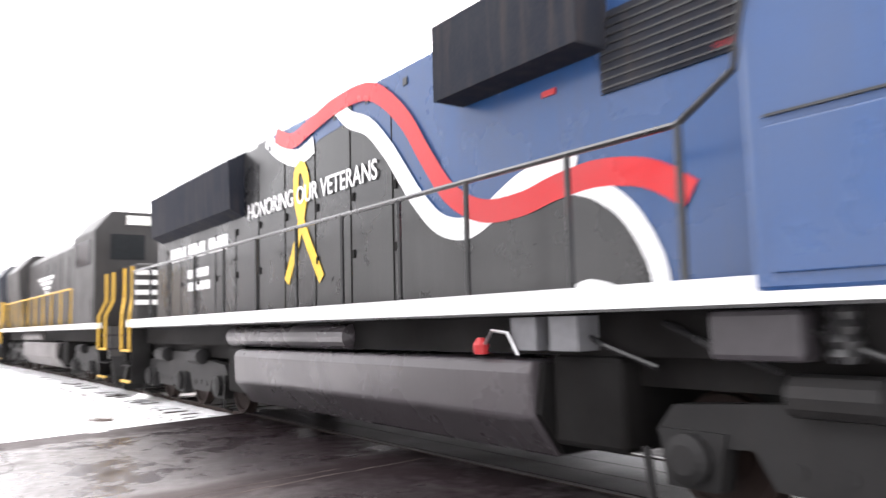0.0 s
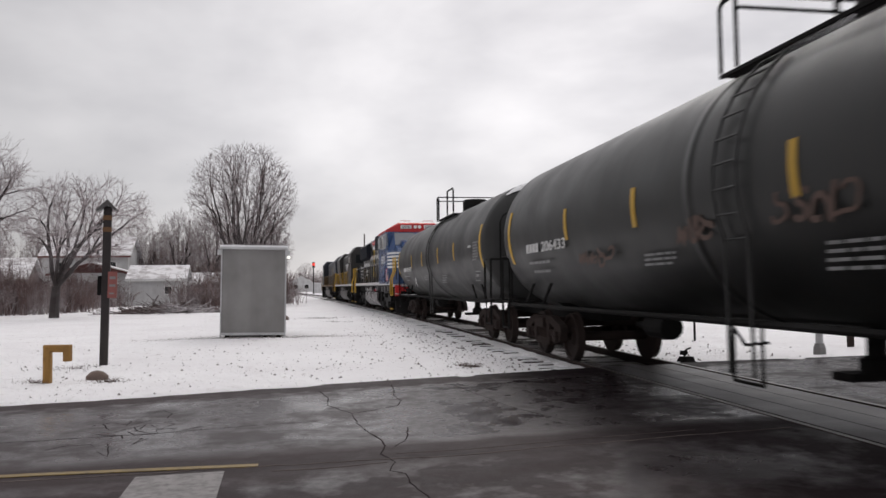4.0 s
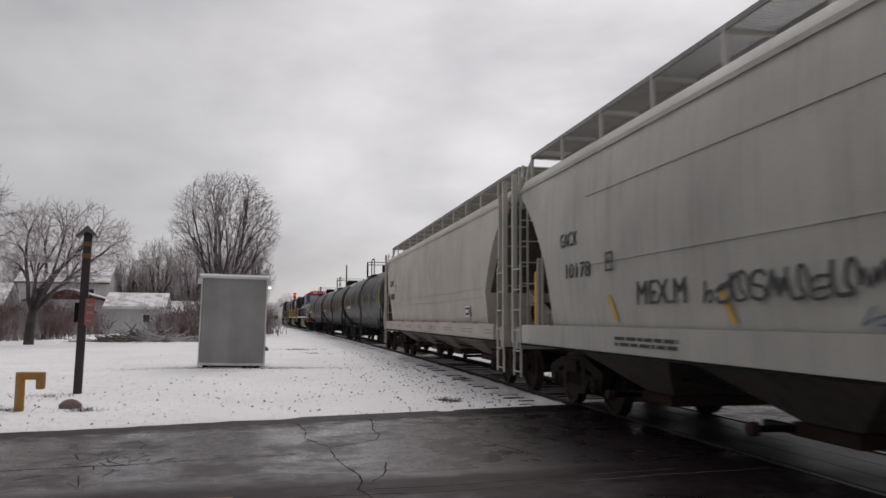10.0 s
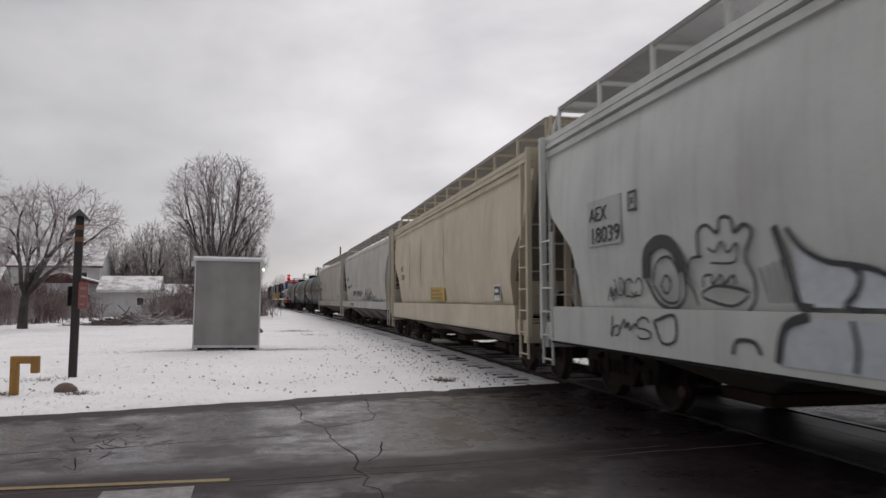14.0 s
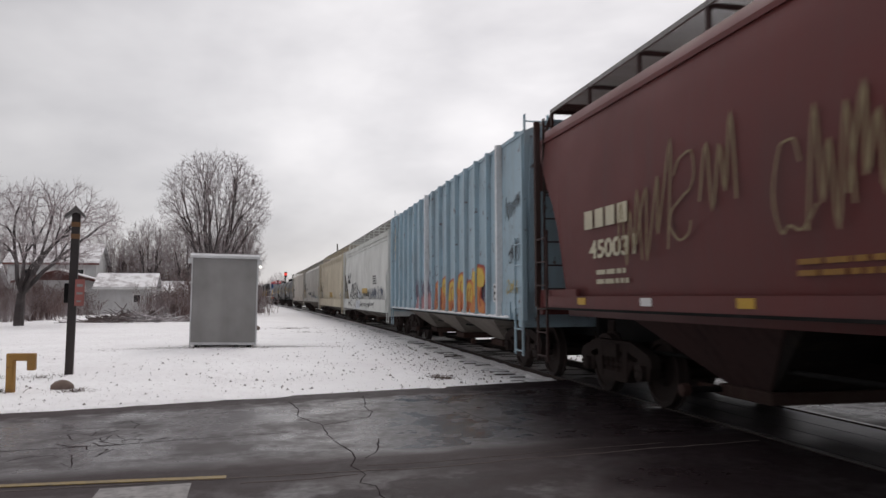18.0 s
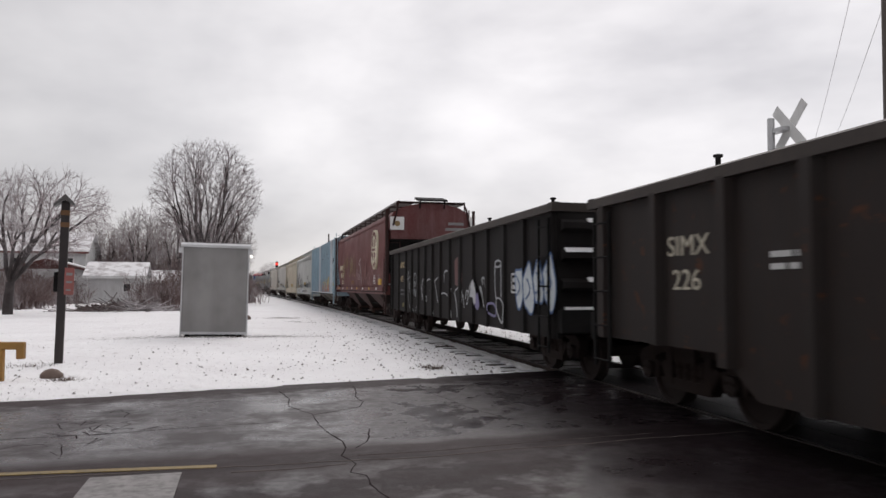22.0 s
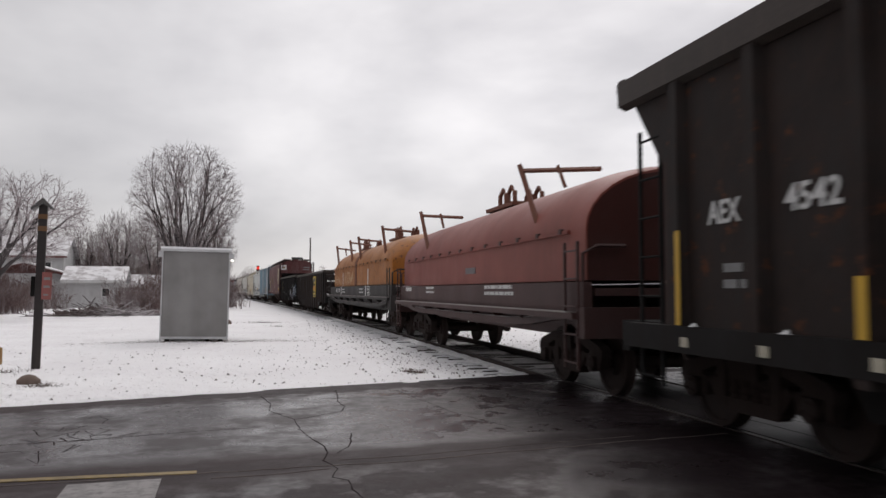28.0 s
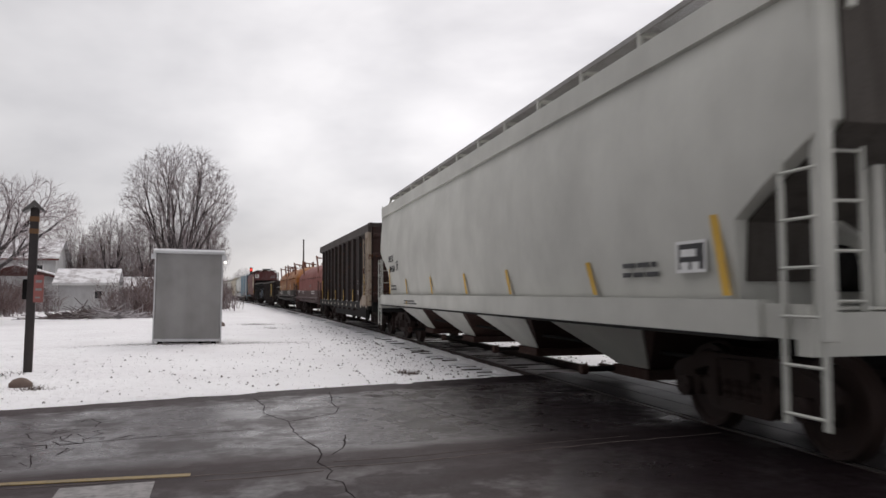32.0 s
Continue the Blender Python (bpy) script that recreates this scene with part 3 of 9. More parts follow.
        s.add([(x - q, yy, z - 0.01), (x, yy - q * 0.8, z - 0.01), (x + q, yy, z - 0.01), (x, yy + q, z - 0.01), (x + r.uniform(-q, q) * 0.4, yy, z + q)], [(0, 1, 4), (1, 2, 4), (2, 3, 4), (3, 0, 4)])
    grit = paint("ballast_stone", (0.22, 0.195, 0.19), 0.85, amount=0.8)
    tagged(structure("ballast_stones", s, grit, "loose grey ballast stones in the snow", category="gravel"), kind="stuff")
    s = Shape()
    for _ in range(3000):
        x = r.uniform(-9, 4.2)
        yy = road_far(x) + 0.2 + abs(r.gauss(0, 6.5))
        if r.random() > 0.25 + 0.75 * max(0, (x + 4) / 8):
            continue
        if noise.noise((x * 0.7, yy * 0.7, 4.0)) < r.uniform(-0.5, 0.3):
            continue
        q = 0.008 + 0.03 * r.random() ** 3
        z = ground_height(x, yy)
        s.add([(x - q, yy, z - 0.01), (x, yy - q * 0.8, z - 0.01), (x + q, yy, z - 0.01), (x, yy + q, z - 0.01), (x, yy, z + q * 0.8)], [(0, 1, 4), (1, 2, 4), (2, 3, 4), (3, 0, 4)])
    tagged(structure("gravel_specks", s, paint("dark_gravel", (0.17, 0.145, 0.14), 0.85, amount=0.8), "brown gravel specks lying on the snow", category="gravel"), kind="stuff")


make_track()


# ---- rolling stock ----
WHEEL_R = 0.43


def build_wheelset():
    s = Shape()
    for sx in (-1, 1):
        c = (0, 0, 0)
        s.lathe("x", c, [(sx * 0.665, 0.10), (sx * 0.665, 0.455), (sx * 0.695, 0.455), (sx * 0.705, WHEEL_R), (sx * 0.80, WHEEL_R - 0.006), (sx * 0.80, 0.37), (sx * 0.765, 0.35), (sx * 0.75, 0.17), (sx * 0.80, 0.13), (sx * 0.80, 0.09)], 28)
        s.lathe("x", c, [(sx * 0.80, 0.075), (sx * 1.0, 0.075), (sx * 1.0, 0.105), (sx * 1.12, 0.105), (sx * 1.13, 0.06)], 14)
        for k in range(3):
            a = 2 * math.pi * k / 3
            y, z = 0.06 * math.cos(a), 0.06 * math.sin(a)
            s.box(sx * 1.12 if sx > 0 else -1.15, 1.15 if sx > 0 else -1.12, y - 0.015, y + 0.015, z - 0.015, z + 0.015)
    s.lathe("x", (0, 0, 0), [(-0.67, 0.085), (0.67, 0.085)], 14)
    return mesh_of("wheelset", s, WHEEL_STEEL, True)


WHEELSET = build_wheelset()
TURNING = []  # (wheelset, its place in its truck, its thing)


def build_truck_mesh():
    s = Shape()
    for sx in (-1, 1):
        a, b = sx * 0.93, sx * 1.07
        # top chord, sloping ends, bottom chord, columns and pedestals of the cast sideframe
        s.prism([(-1.12, 0.60), (-1.05, 0.66), (-0.55, 0.80), (0.55, 0.80), (1.05, 0.66), (1.12, 0.60), (1.12, 0.50), (0.5, 0.66), (-0.5, 0.66), (-1.12, 0.50)], "x", a, b)
        s.prism([(-0.62, 0.52), (-0.42, 0.26), (0.42, 0.26), (0.62, 0.52), (0.52, 0.58), (0.36, 0.38), (-0.36, 0.38), (-0.52, 0.58)], "x", a, b)
        for y in (-0.40, 0.40):
            s.box(min(a, b) - 0.01, max(a, b) + 0.01, y - 0.07, y + 0.07, 0.30, 0.74)
        for y in (-0.865, 0.865):
            s.prism([(y - 0.24, 0.55), (y - 0.2, 0.36), (y - 0.13, 0.36), (y - 0.12, 0.55)], "x", a, b)
            s.prism([(y + 0.24, 0.55), (y + 0.2, 0.36), (y + 0.13, 0.36), (y + 0.12, 0.55)], "x", a, b)
            s.box(min(a, b), max(a, b), y - 0.13, y + 0.13, 0.53, 0.62)
        for y in (-0.24, -0.08, 0.08, 0.24):
            s.lathe("z", (sx * 1.0, y, 0), [(0.38, 0.075), (0.42, 0.06), (0.46, 0.075), (0.50, 0.06), (0.54, 0.075), (0.60, 0.07)], 10)
    s.box(-1.12, 1.12, -0.22, 0.22, 0.58, 0.76)
    s.lathe("z", (0, 0, 0), [(0.76, 0.2), (0.84, 0.2)], 12)
    for y in (-0.4, 0.4):
        s.box(-0.8, 0.8, y - 0.05, y + 0.05, 0.34, 0.44)
    return mesh_of("truck", s, TRUCK_STEEL)


TRUCK = build_truck_mesh()


def add_truck(car, y):
    t = part("truck", TRUCK, None, car, "rusty cast-steel freight truck")
    t.matrix_basis = pose(0, y, 0)
    for w in (-0.865, 0.865):
        ws = part("wheelset", WHEELSET, None, t)
        ws.matrix_basis = pose(0, w, WHEEL_R)
        TURNING.append((ws, (0, w, WHEEL_R), car))


def add_coupler(car, y, sgn, sill=None):
    s = Shape()
    s.box(-0.09, 0.09, min(y, y - sgn * 0.7), max(y, y - sgn * 0.7), 0.78, 0.95)
    s.prism([(-0.18, y - sgn * 0.12), (0.16, y - sgn * 0.12), (0.2, y + sgn * 0.02), (0.06, y + sgn * 0.1), (-0.05, y + sgn * 0.02), (-0.2, y + sgn * 0.06)], "z", 0.70, 1.0)
    s.tube([(-0.25, y - sgn * 0.5, 0.8), (-0.3, y - sgn * 0.2, 0.55), (-0.15, y + sgn * 0.05, 0.5)], 0.025, 6)
    part("coupler", s, TRUCK_STEEL, car, "rusty knuckle coupler with air hose")


def ladder(car, x, y, z0, z1, mat, width=0.42, n=None, name="ladder", along="y"):
    """Stiles and rungs on the side (along y) or the end (along x)."""
    h = width / 2
    n = n or max(3, round((z1 - z0) / 0.36))
    stile = []
    for d in (-h, h):
        p = (x, y + d) if along == "y" else (x + d, y)
        stile.append(Shape().box(p[0] - 0.016, p[0] + 0.016, p[1] - 0.02, p[1] + 0.02, z0, z1))
    lad = part(name, stile[0], mat, car)
    part("stile", stile[1], mat, lad)
    for k in range(n):
        z = z0 + 0.08 + (z1 - z0 - 0.2) * k / (n - 1)
        a, b = ((x - 0.015, y - h, z), (x - 0.015, y + h, z)) if along == "y" else ((x - h, y, z), (x + h, y, z))
        part("rung", Shape().cyl(a, b, 0.014, 6), mat, lad)
    return lad


def graffiti(car, x, y0, y1, z0, z1, mat, seed, width=0.05, letters=6, name="graffiti", spiky=0.5):
    """Loose overlapping spray-can hooks, arches, spikes and curls that spell nothing."""
    r = random.Random(seed)
    step, tall = (y0 - y1) / letters, z1 - z0
    for k in range(letters):
        a = y0 - step * (k + 0.5)
        h, w = tall * r.uniform(0.55, 1.0), step * r.uniform(0.7, 1.25)
        b = z0 + (tall - h) * r.random()
        kind, flip = r.randint(0, 5), r.choice((-1, 1))
        if r.random() < spiky * 0.6:
            kind = 1
        arc = lambda c, d, rx, rz, g0, g1, n=6: [(c + rx * math.cos(radians(g0 + (g1 - g0) * i / n)), d + rz * math.sin(radians(g0 + (g1 - g0) * i / n))) for i in range(n + 1)]
        if kind == 0:
            q = arc(0.5, 0.3, 0.42, 0.3, 200, 520, 9) + [(0.95, 0.75), (1.1, 0.95)]
        elif kind == 1:
            q = [(0.0, 0.1), (0.12, 0.95), (0.3, 0.25), (0.42, 0.7), (0.62, 0.05), (0.78, 0.9 - 0.3 * r.random()), (0.95, 0.2)]
        elif kind == 2:
            q = arc(0.5, 0.72, 0.35, 0.25, 10, 230, 6) + [(0.45, 0.5)] + arc(0.5, 0.22, 0.38, 0.22, 70, -170, 6)
        elif kind == 3:
            q = [(0.1, 1.0), (0.14, 0.5), (0.08, 0.0), (0.3, 0.42)] + arc(0.6, 0.3, 0.25, 0.26, 140, -120, 6)
        elif kind == 4:
            q = arc(0.4, 0.55, 0.4, 0.42, 30, 290, 8) + [(0.9, 0.1), (1.2, 0.35)]
        else:
            q = [(0.0, 0.3), (0.3, 0.9), (0.55, 0.95), (0.5, 0.45), (0.2, 0.15), (0.7, 0.1), (1.0, 0.55), (1.1, 1.0)]
        slant = r.uniform(-0.1, 0.35)
        pts = [(a - flip * (p - 0.5) * w - slant * w * (z - 0.5) + r.gauss(0, 0.02) * w, b + z * h + r.gauss(0, 0.02) * h) for p, z in q]
        ribbon(car, name, pts, width * r.uniform(0.55, 0.85), x - 0.0005 * (k % 5), mat, 4)


def grating(s, x0, x1, y0, y1, z, pitch=0.11):
    """An open steel walkway: long bearers and cross bars."""
    for x in (x0, x1 - 0.03, (x0 + x1) / 2):
        s.box(x, x + 0.03, y0, y1, z - 0.04, z)
    n = int((y1 - y0) / pitch)
    for k in range(n + 1):
        y = y0 + (y1 - y0) * k / n
        s.box(x0, x1, y - 0.014, y + 0.014, z - 0.022, z - 0.002)


def new_car(name, label, u0, u1):
    """A railway vehicle between its coupler faces, as distances along the train."""
    car = thing(name, label, name.replace("_", " ").replace("rail ", ""), group="freight train")
    car["_y"] = 0.0
    CARS.append((car, (u0 + u1) / 2))
    L = u0 - u1
    add_coupler(car, L / 2, 1)
    add_coupler(car, -L / 2, -1)
    return car, L / 2


CARS = []
# bay paint darkened for grime and for the shade below the body
BAY_SHADE_GRIME = paint("grimy_shaded_bay", (0.17, 0.15, 0.13), 0.75, dirt=(0.06, 0.05, 0.042), amount=1.0, streak=0.8, spec=0.15)
# end sheets darkened for grime and for shade inside the end recess
END_SHADE_GRIME = paint("grimy_shaded_end_sheet", (0.075, 0.066, 0.058), 0.75, dirt=(0.03, 0.025, 0.021), amount=1.0, streak=0.8, spec=0.15)
# rust of the gates; also colours the grey hopper's bay slopes as shade
GATE_RUST_SHADE = paint("rust_gate_and_bay_shade", (0.045, 0.022, 0.018), 0.75, amount=0.8, spec=0.1)
BOARD_STEEL = paint("grey_walkway_steel", (0.26, 0.25, 0.24), 0.55, amount=0.6)


def hopper(label, u0, u1, mat, bays=4, eave=3.72, crown=4.22, wide=1.6, walk_mat=None, lad=None, end_run=2.1, ledge=False, ribs=(), walk_z=4.38, name="covered_hopper_car", sill=1.0, sill_top=1.31, flat=False, edge=None, bay_mat=None, front=0.0, fascia=False, front_end=None, bay_low=0.46, side_mat=None, slope_mat=None):
    car, h = new_car(name, label, u0, u1)
    lad, walk_mat = lad or mat, walk_mat or lad or mat
    edge = edge or [(0.48, eave - 0.04), (0.99, 3.27), (1.41, 2.82), (1.70, 2.41), (2.05, 1.98)]
    he = {1: h - (front * 1.9 if front_end is None else front_end), -1: h}  # distance from the middle to each end of the body
    ye = h - (edge[0][0] if edge else 0.48)  # end of the roof
    yf = ye - front
    yb = h - end_run  # where the side sheet meets the sill

    def half(z):
        if flat:
            return wide if z < eave else wide - 0.02
        t = (z - 1.1) / (eave - 1.1)
        return wide - 0.19 * (1 - t) ** 2 - 0.20 * max(0, t - 0.35) ** 2 * 1.6

    def ring(y, zb):
        left = []
        for k in range(8):
            z = zb + (eave - zb) * k / 7
            left.append((-half(z), y, z))
        e = half(eave)
        for k in range(1, 5):
            a = math.pi / 2 * k / 4
            left.append((-e * math.cos(a), y, eave + (crown - eave) * math.sin(a)))
        right = [(-x, yy, z) for x, yy, z in left[:-1]][::-1]
        return left + right

    ys = [(-h + d, z) for d, z in edge]
    ys += [(ys[-1][0] + 0.03, 1.12), (0, 1.12)]
    ys += [(-y - front, z) for y, z in ys[:-1]][::-1]
    body = part("body", Shape().loft([ring(y, z) for y, z in ys]), mat, car, smooth=True)
    # side sills and the end platforms
    for sx in (-1, 1):
        x0, x1 = (wide - 0.1, wide + 0.02) if sx > 0 else (-wide - 0.02, -wide + 0.1)
        part("side_sill", Shape().box(x0, x1, -h + 1.0, he[1] - 1.0, sill, sill_top), mat, car)
        part("sill_flange", Shape().box(*sorted((sx * (wide - 0.12), sx * (wide + 0.045))), -h + 1.0, he[1] - 1.0, sill - 0.03, sill), STEEL_DARK, car)
        if ledge:
            e = half(eave)
            for z0, z1, o in ((eave - 0.02, eave + 0.30, 0.06),) if fascia else ((eave - 0.02, eave + 0.10, 0.05), (eave + 0.10, eave + 0.20, 0.085), (eave + 0.20, eave + 0.32, 0.06)):
                part("roof_ledge", Shape().prism([(sx * (e - 0.02), z0), (sx * (e + o), z0 + 0.012), (sx * (e + o), z1 - 0.018), (sx * (e + o - 0.03), z1), (sx * (e - 0.25), z1)], "y", -ye, yf), mat, car)
        else:
            part("roof_seam", Shape().box(min(sx * half(eave), sx * (half(eave) + 0.03)), max(sx * half(eave), sx * (half(eave) + 0.03)), -ye, yf, eave - 0.05, eave + 0.01), mat, car)
    for sy in (-1, 1):
        part("end_sill", Shape().box(-wide + 0.02, wide - 0.02, sy * (he[sy] - 0.55) - 0.07, sy * (he[sy] - 0.55) + 0.07, sill - 0.12, sill + 0.2), mat, car)
        for sx in (-1, 1):
            part("end_post", Shape().box(sx * 0.75 - 0.05, sx * 0.75 + 0.05, sy * (he[sy] - 0.72) - 0.05, sy * (he[sy] - 0.72) + 0.05, sill + 0.2, 2.6), mat, car)
            part("end_brace", Shape().prism([(sy * (he[sy] - 0.6), sill + 0.2), (sy * (he[sy] - 0.6), sill + 0.5), (sy * (he[sy] - h + yb + 0.2), 2.1), (sy * (he[sy] - h + yb + 0.2), 1.9)], "x", sx * 0.55 - 0.05, sx * 0.55 + 0.05), mat, car)
            part("corner_plate", Shape().box(sx * (wide - 0.06) - 0.03, sx * (wide - 0.06) + 0.03, min(sy * (he[sy] - h + yb - 0.1), sy * (he[sy] - 0.5)), max(sy * (he[sy] - h + yb - 0.1), sy * (he[sy] - 0.5)), sill, sill + 0.26), mat, car)
            # corner post that carries the tall ladder up to the roof
            if sx == sy and not fascia:
                part("corner_post", Shape().box(*sorted((sx * (wide - 0.12), sx * (wide - 0.02))), sy * (he[sy] - 0.78) - 0.04, sy * (he[sy] - 0.78) + 0.04, sill, eave + 0.1), mat, car)
        pts = [(sy * (h - (front if sy > 0 else 0.0) - d), z) for d, z in edge]
        # slope colour holds the recess's shade as well as its grime
        part("slope_sheet", Shape().prism([(y + sy * 0.006, z - 0.004) for y, z in pts] + [(y + sy * 0.03, z - 0.02) for y, z in pts[::-1]], "x", -half(eave) + 0.07, half(eave) - 0.07), slope_mat or (BAY_SHADE_GRIME if ledge else mat), car, "end slope sheet")
        # reservoir coloured dark, as if shaded by the recess
        part("brake_reservoir", Shape().lathe("x", (0, sy * (he[sy] - 1.25), sill + 0.55), [(-0.75, 0.03), (-0.7, 0.2), (0.15, 0.2), (0.2, 0.03)], 16), STEEL_DARK, car, smooth=True)
        part("brake_valve", Shape().box(0.35, 0.75, *sorted((sy * (he[sy] - 1.1), sy * (he[sy] - 1.4))), sill + 0.25, sill + 0.75), STEEL_DARK, car, bevel=0.03)
        part("draft_sill", Shape().box(-0.25, 0.25, min(sy * (he[sy] - 0.35), sy * (he[sy] - 2.6)), max(sy * (he[sy] - 0.35), sy * (he[sy] - 2.6)), 0.72, 1.05), STEEL_DARK, car)
        g = Shape()
        grating(g, -wide + 0.05, wide - 0.05, min(sy * (he[sy] - 0.55), sy * (he[sy] - 1.05)), max(sy * (he[sy] - 0.55), sy * (he[sy] - 1.05)), sill + 0.24, 0.09)
        tagged(part("end_platform", g, lad, car), kind="stuff")
        for sx in (-1, 1):
            tall = sx == sy
            ladder(car, sx * (wide + 0.01), sy * (he[sy] - (0.72 if sy > 0 else 0.50)), 0.42, 2.4, lad)
            (fascia and sy > 0) or part("corner_stile", Shape().box(*sorted((sx * (wide - 0.05), sx * (wide + 0.04))), sy * (he[sy] - (0.48 if sy > 0 else 0.27)) - 0.045, sy * (he[sy] - (0.48 if sy > 0 else 0.27)) + 0.045, sill, eave + (-0.05 if flat else 0.3)), lad, car, "tall flat corner stile", bevel=0.01)
            ladder(car, sx * (wide - 0.32), sy * (he[sy] - 0.5), sill + 0.2, eave + 0.35, lad, along="x", name="end_ladder")
        # crossover at the roof end
        ce = yf if fascia and sy > 0 else he[sy] - h + ye
        q = Shape()
        grating(q, -1.2, 1.2, min(sy * (ce - 0.42), sy * (ce + 0.1)), max(sy * (ce - 0.42), sy * (ce + 0.1)), walk_z, 0.06)
        tagged(part("crossover_grating", q, walk_mat, car), kind="stuff")
        for sx in (-1, 1):
            part("crossover_rail", Shape().tube([(sx * 1.19, sy * (ce + 0.08), walk_z), (sx * 1.25, sy * (ce + 0.2), walk_z - 0.25), (sx * (wide - 0.2), sy * (ce + 0.14), eave - 0.3)], 0.035, 6), walk_mat, car)
    # running boards on both sides of the hatches, on brackets
    n = max(6, round(2 * ye / 1.6))
    for sx in (-1, 1):
        q = Shape()
        x0, x1 = sorted((sx * 1.26, sx * 0.62))
        for x in (x0, x1 - 0.03):
            q.box(x, x + 0.03, -ye, yf, walk_z - 0.06, walk_z)
        m = int(2 * ye / 0.07)
        for k in range(m + 1):
            y = -ye + (ye + yf) * k / m
            q.box(x0, x1, y - 0.012, y + 0.012, walk_z - 0.02, walk_z - 0.004)
        board = tagged(part("running_board", q, BOARD_STEEL, car, "open steel roof walkway"), kind="stuff")
        for k in range(n + 1):
            y = -ye + (ye + yf) * k / n
            part("board_post", Shape().box(sx * 1.24 - 0.02, sx * 1.24 + 0.02, y - 0.03, y + 0.03, eave + 0.02, walk_z), walk_mat, board)
            part("board_bearer", Shape().box(min(sx * 0.6, sx * 1.26), max(sx * 0.6, sx * 1.26), y - 0.03, y + 0.03, walk_z - 0.07, walk_z - 0.026), walk_mat, board)
    for k in range(5):
        y = -ye * 0.8 + ye * 1.6 * k / 4
        part("roof_hatch", Shape().lathe("z", (0, y, 0), [(crown - 0.03, 0.3), (crown + 0.1, 0.3), (crown + 0.13, 0.24)], 16), mat, car)
    # discharge bays, between the trucks
    y_back, y_lead = -h + 2.75, h - 2.75 - ((0.15 if fascia else front))
    span = y_lead - y_back
    for k in range(bays):
        y0 = y_back + span * k / bays
        y1 = y0 + span / bays
        ym = (y0 + y1) / 2
        w, zt = wide - 0.10, sill + 0.12
        top = [(-w, y0 + 0.02, zt), (w, y0 + 0.02, zt), (w, y1 - 0.02, zt), (-w, y1 - 0.02, zt)]
        mid = [(-w + 0.06, y0 + 0.14, zt - 0.1), (w - 0.06, y0 + 0.14, zt - 0.1), (w - 0.06, y1 - 0.14, zt - 0.1), (-w + 0.06, y1 - 0.14, zt - 0.1)]
        low = [(-0.78, ym - 0.38, bay_low), (0.78, ym - 0.38, bay_low), (0.78, ym + 0.38, bay_low), (-0.78, ym + 0.38, bay_low)]
        bay = part("discharge_bay", Shape().loft([low, top] if side_mat else [low, mid, top]), bay_mat or BAY_SHADE_GRIME, car)
        # lighter side sheets over darker slopes: light and shade put into colour
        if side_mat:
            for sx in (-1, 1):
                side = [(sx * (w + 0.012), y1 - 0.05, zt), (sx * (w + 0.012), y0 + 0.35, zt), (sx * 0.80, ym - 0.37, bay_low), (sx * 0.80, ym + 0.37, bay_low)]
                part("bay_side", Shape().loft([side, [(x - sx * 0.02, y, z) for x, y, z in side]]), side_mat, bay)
        part("outlet_gate", Shape().box(-0.86, 0.86, ym - 0.46, ym + 0.46, bay_low - 0.13, bay_low), GATE_RUST_SHADE, bay, bevel=0.015)
        for x in (-0.80, 0.72):
            part("gate_track", Shape().box(x, x + 0.08, ym + 0.46, ym + 1.0, bay_low - 0.12, bay_low - 0.05), GATE_RUST_SHADE, bay)
        part("gate_shaft", Shape().cyl((-1.3, ym + 0.42, bay_low - 0.06), (1.3, ym + 0.42, bay_low - 0.06), 0.035, 8), STEEL_DARK, bay)
        part("gate_capstan", Shape().lathe("x", (0, ym + 0.42, bay_low - 0.06), [(-1.34, 0.03), (-1.33, 0.07), (-1.24, 0.07), (-1.23, 0.03)], 8), GATE_RUST_SHADE, bay)
    part("centre_sill", Shape().box(-0.2, 0.2, -h + 0.5, h - 0.5, 0.78, 1.0), STEEL_DARK, car)
    part("brake_line", Shape().tube([(-0.9, -yb, 0.7), (-0.9, yb, 0.7)], 0.025, 6), STEEL_DARK, car)
    if ribs:
        for y in ribs:
            for sx in (-1, 1):
                part("side_rib", Shape().prism([(y - 0.05, 1.05), (y + 0.05, 1.05), (y + 0.05, eave), (y - 0.05, eave)], "x", *sorted((sx * wide, sx * (wide + 0.09)))), mat, car)
    for sy in (-1, 1):
        add_truck(car, sy * (h - 2.05 - ((0.15 if fascia else front) if sy > 0 else 0.0)))
    # hand brake wheel at one end
    part("brake_wheel", Shape().lathe("y", (0.6, he[1] - 0.45, 2.3), [(0.0, 0.28), (0.02, 0.3), (0.04, 0.28)], 16), STEEL_DARK, car)
    car["half"] = h
    return car, h, half


def paint_stroke(car, pts, width, x, mat, name="spray_stroke"):
    return ribbon(car, name, pts, width, x, mat, 4)


def stripes(car, x, ys, z0, z1, mat=None, w=0.09, lean=0.0, name="reflector"):
    for y in ys:
        part(name, Shape().prism([(y, z0), (y - w, z0), (y - w + lean, z1), (y + lean, z1)], "x", x - 0.005, x), mat or YELLOW, car, "yellow reflective stripe")


def panel_box(car, x, y, z, w, hh, mat, name="data_panel"):
    """An outlined data panel with unreadable rows inside."""
    s = Shape()
    t = 0.03
    for a, b, c, d in ((y, y - w, z, z + t), (y, y - w, z + hh - t, z + hh), (y, y - t, z, z + hh), (y - w + t, y - w, z, z + hh)):
        s.box(x - 0.004, x, min(a, b), max(a, b), c, d)
    p = part(name, s, mat, car)
    bars(p, x, y - 0.08, z + hh - 0.08, w - 0.18, max(1, int(hh / 0.14)), mat, 0.07, 0.12)


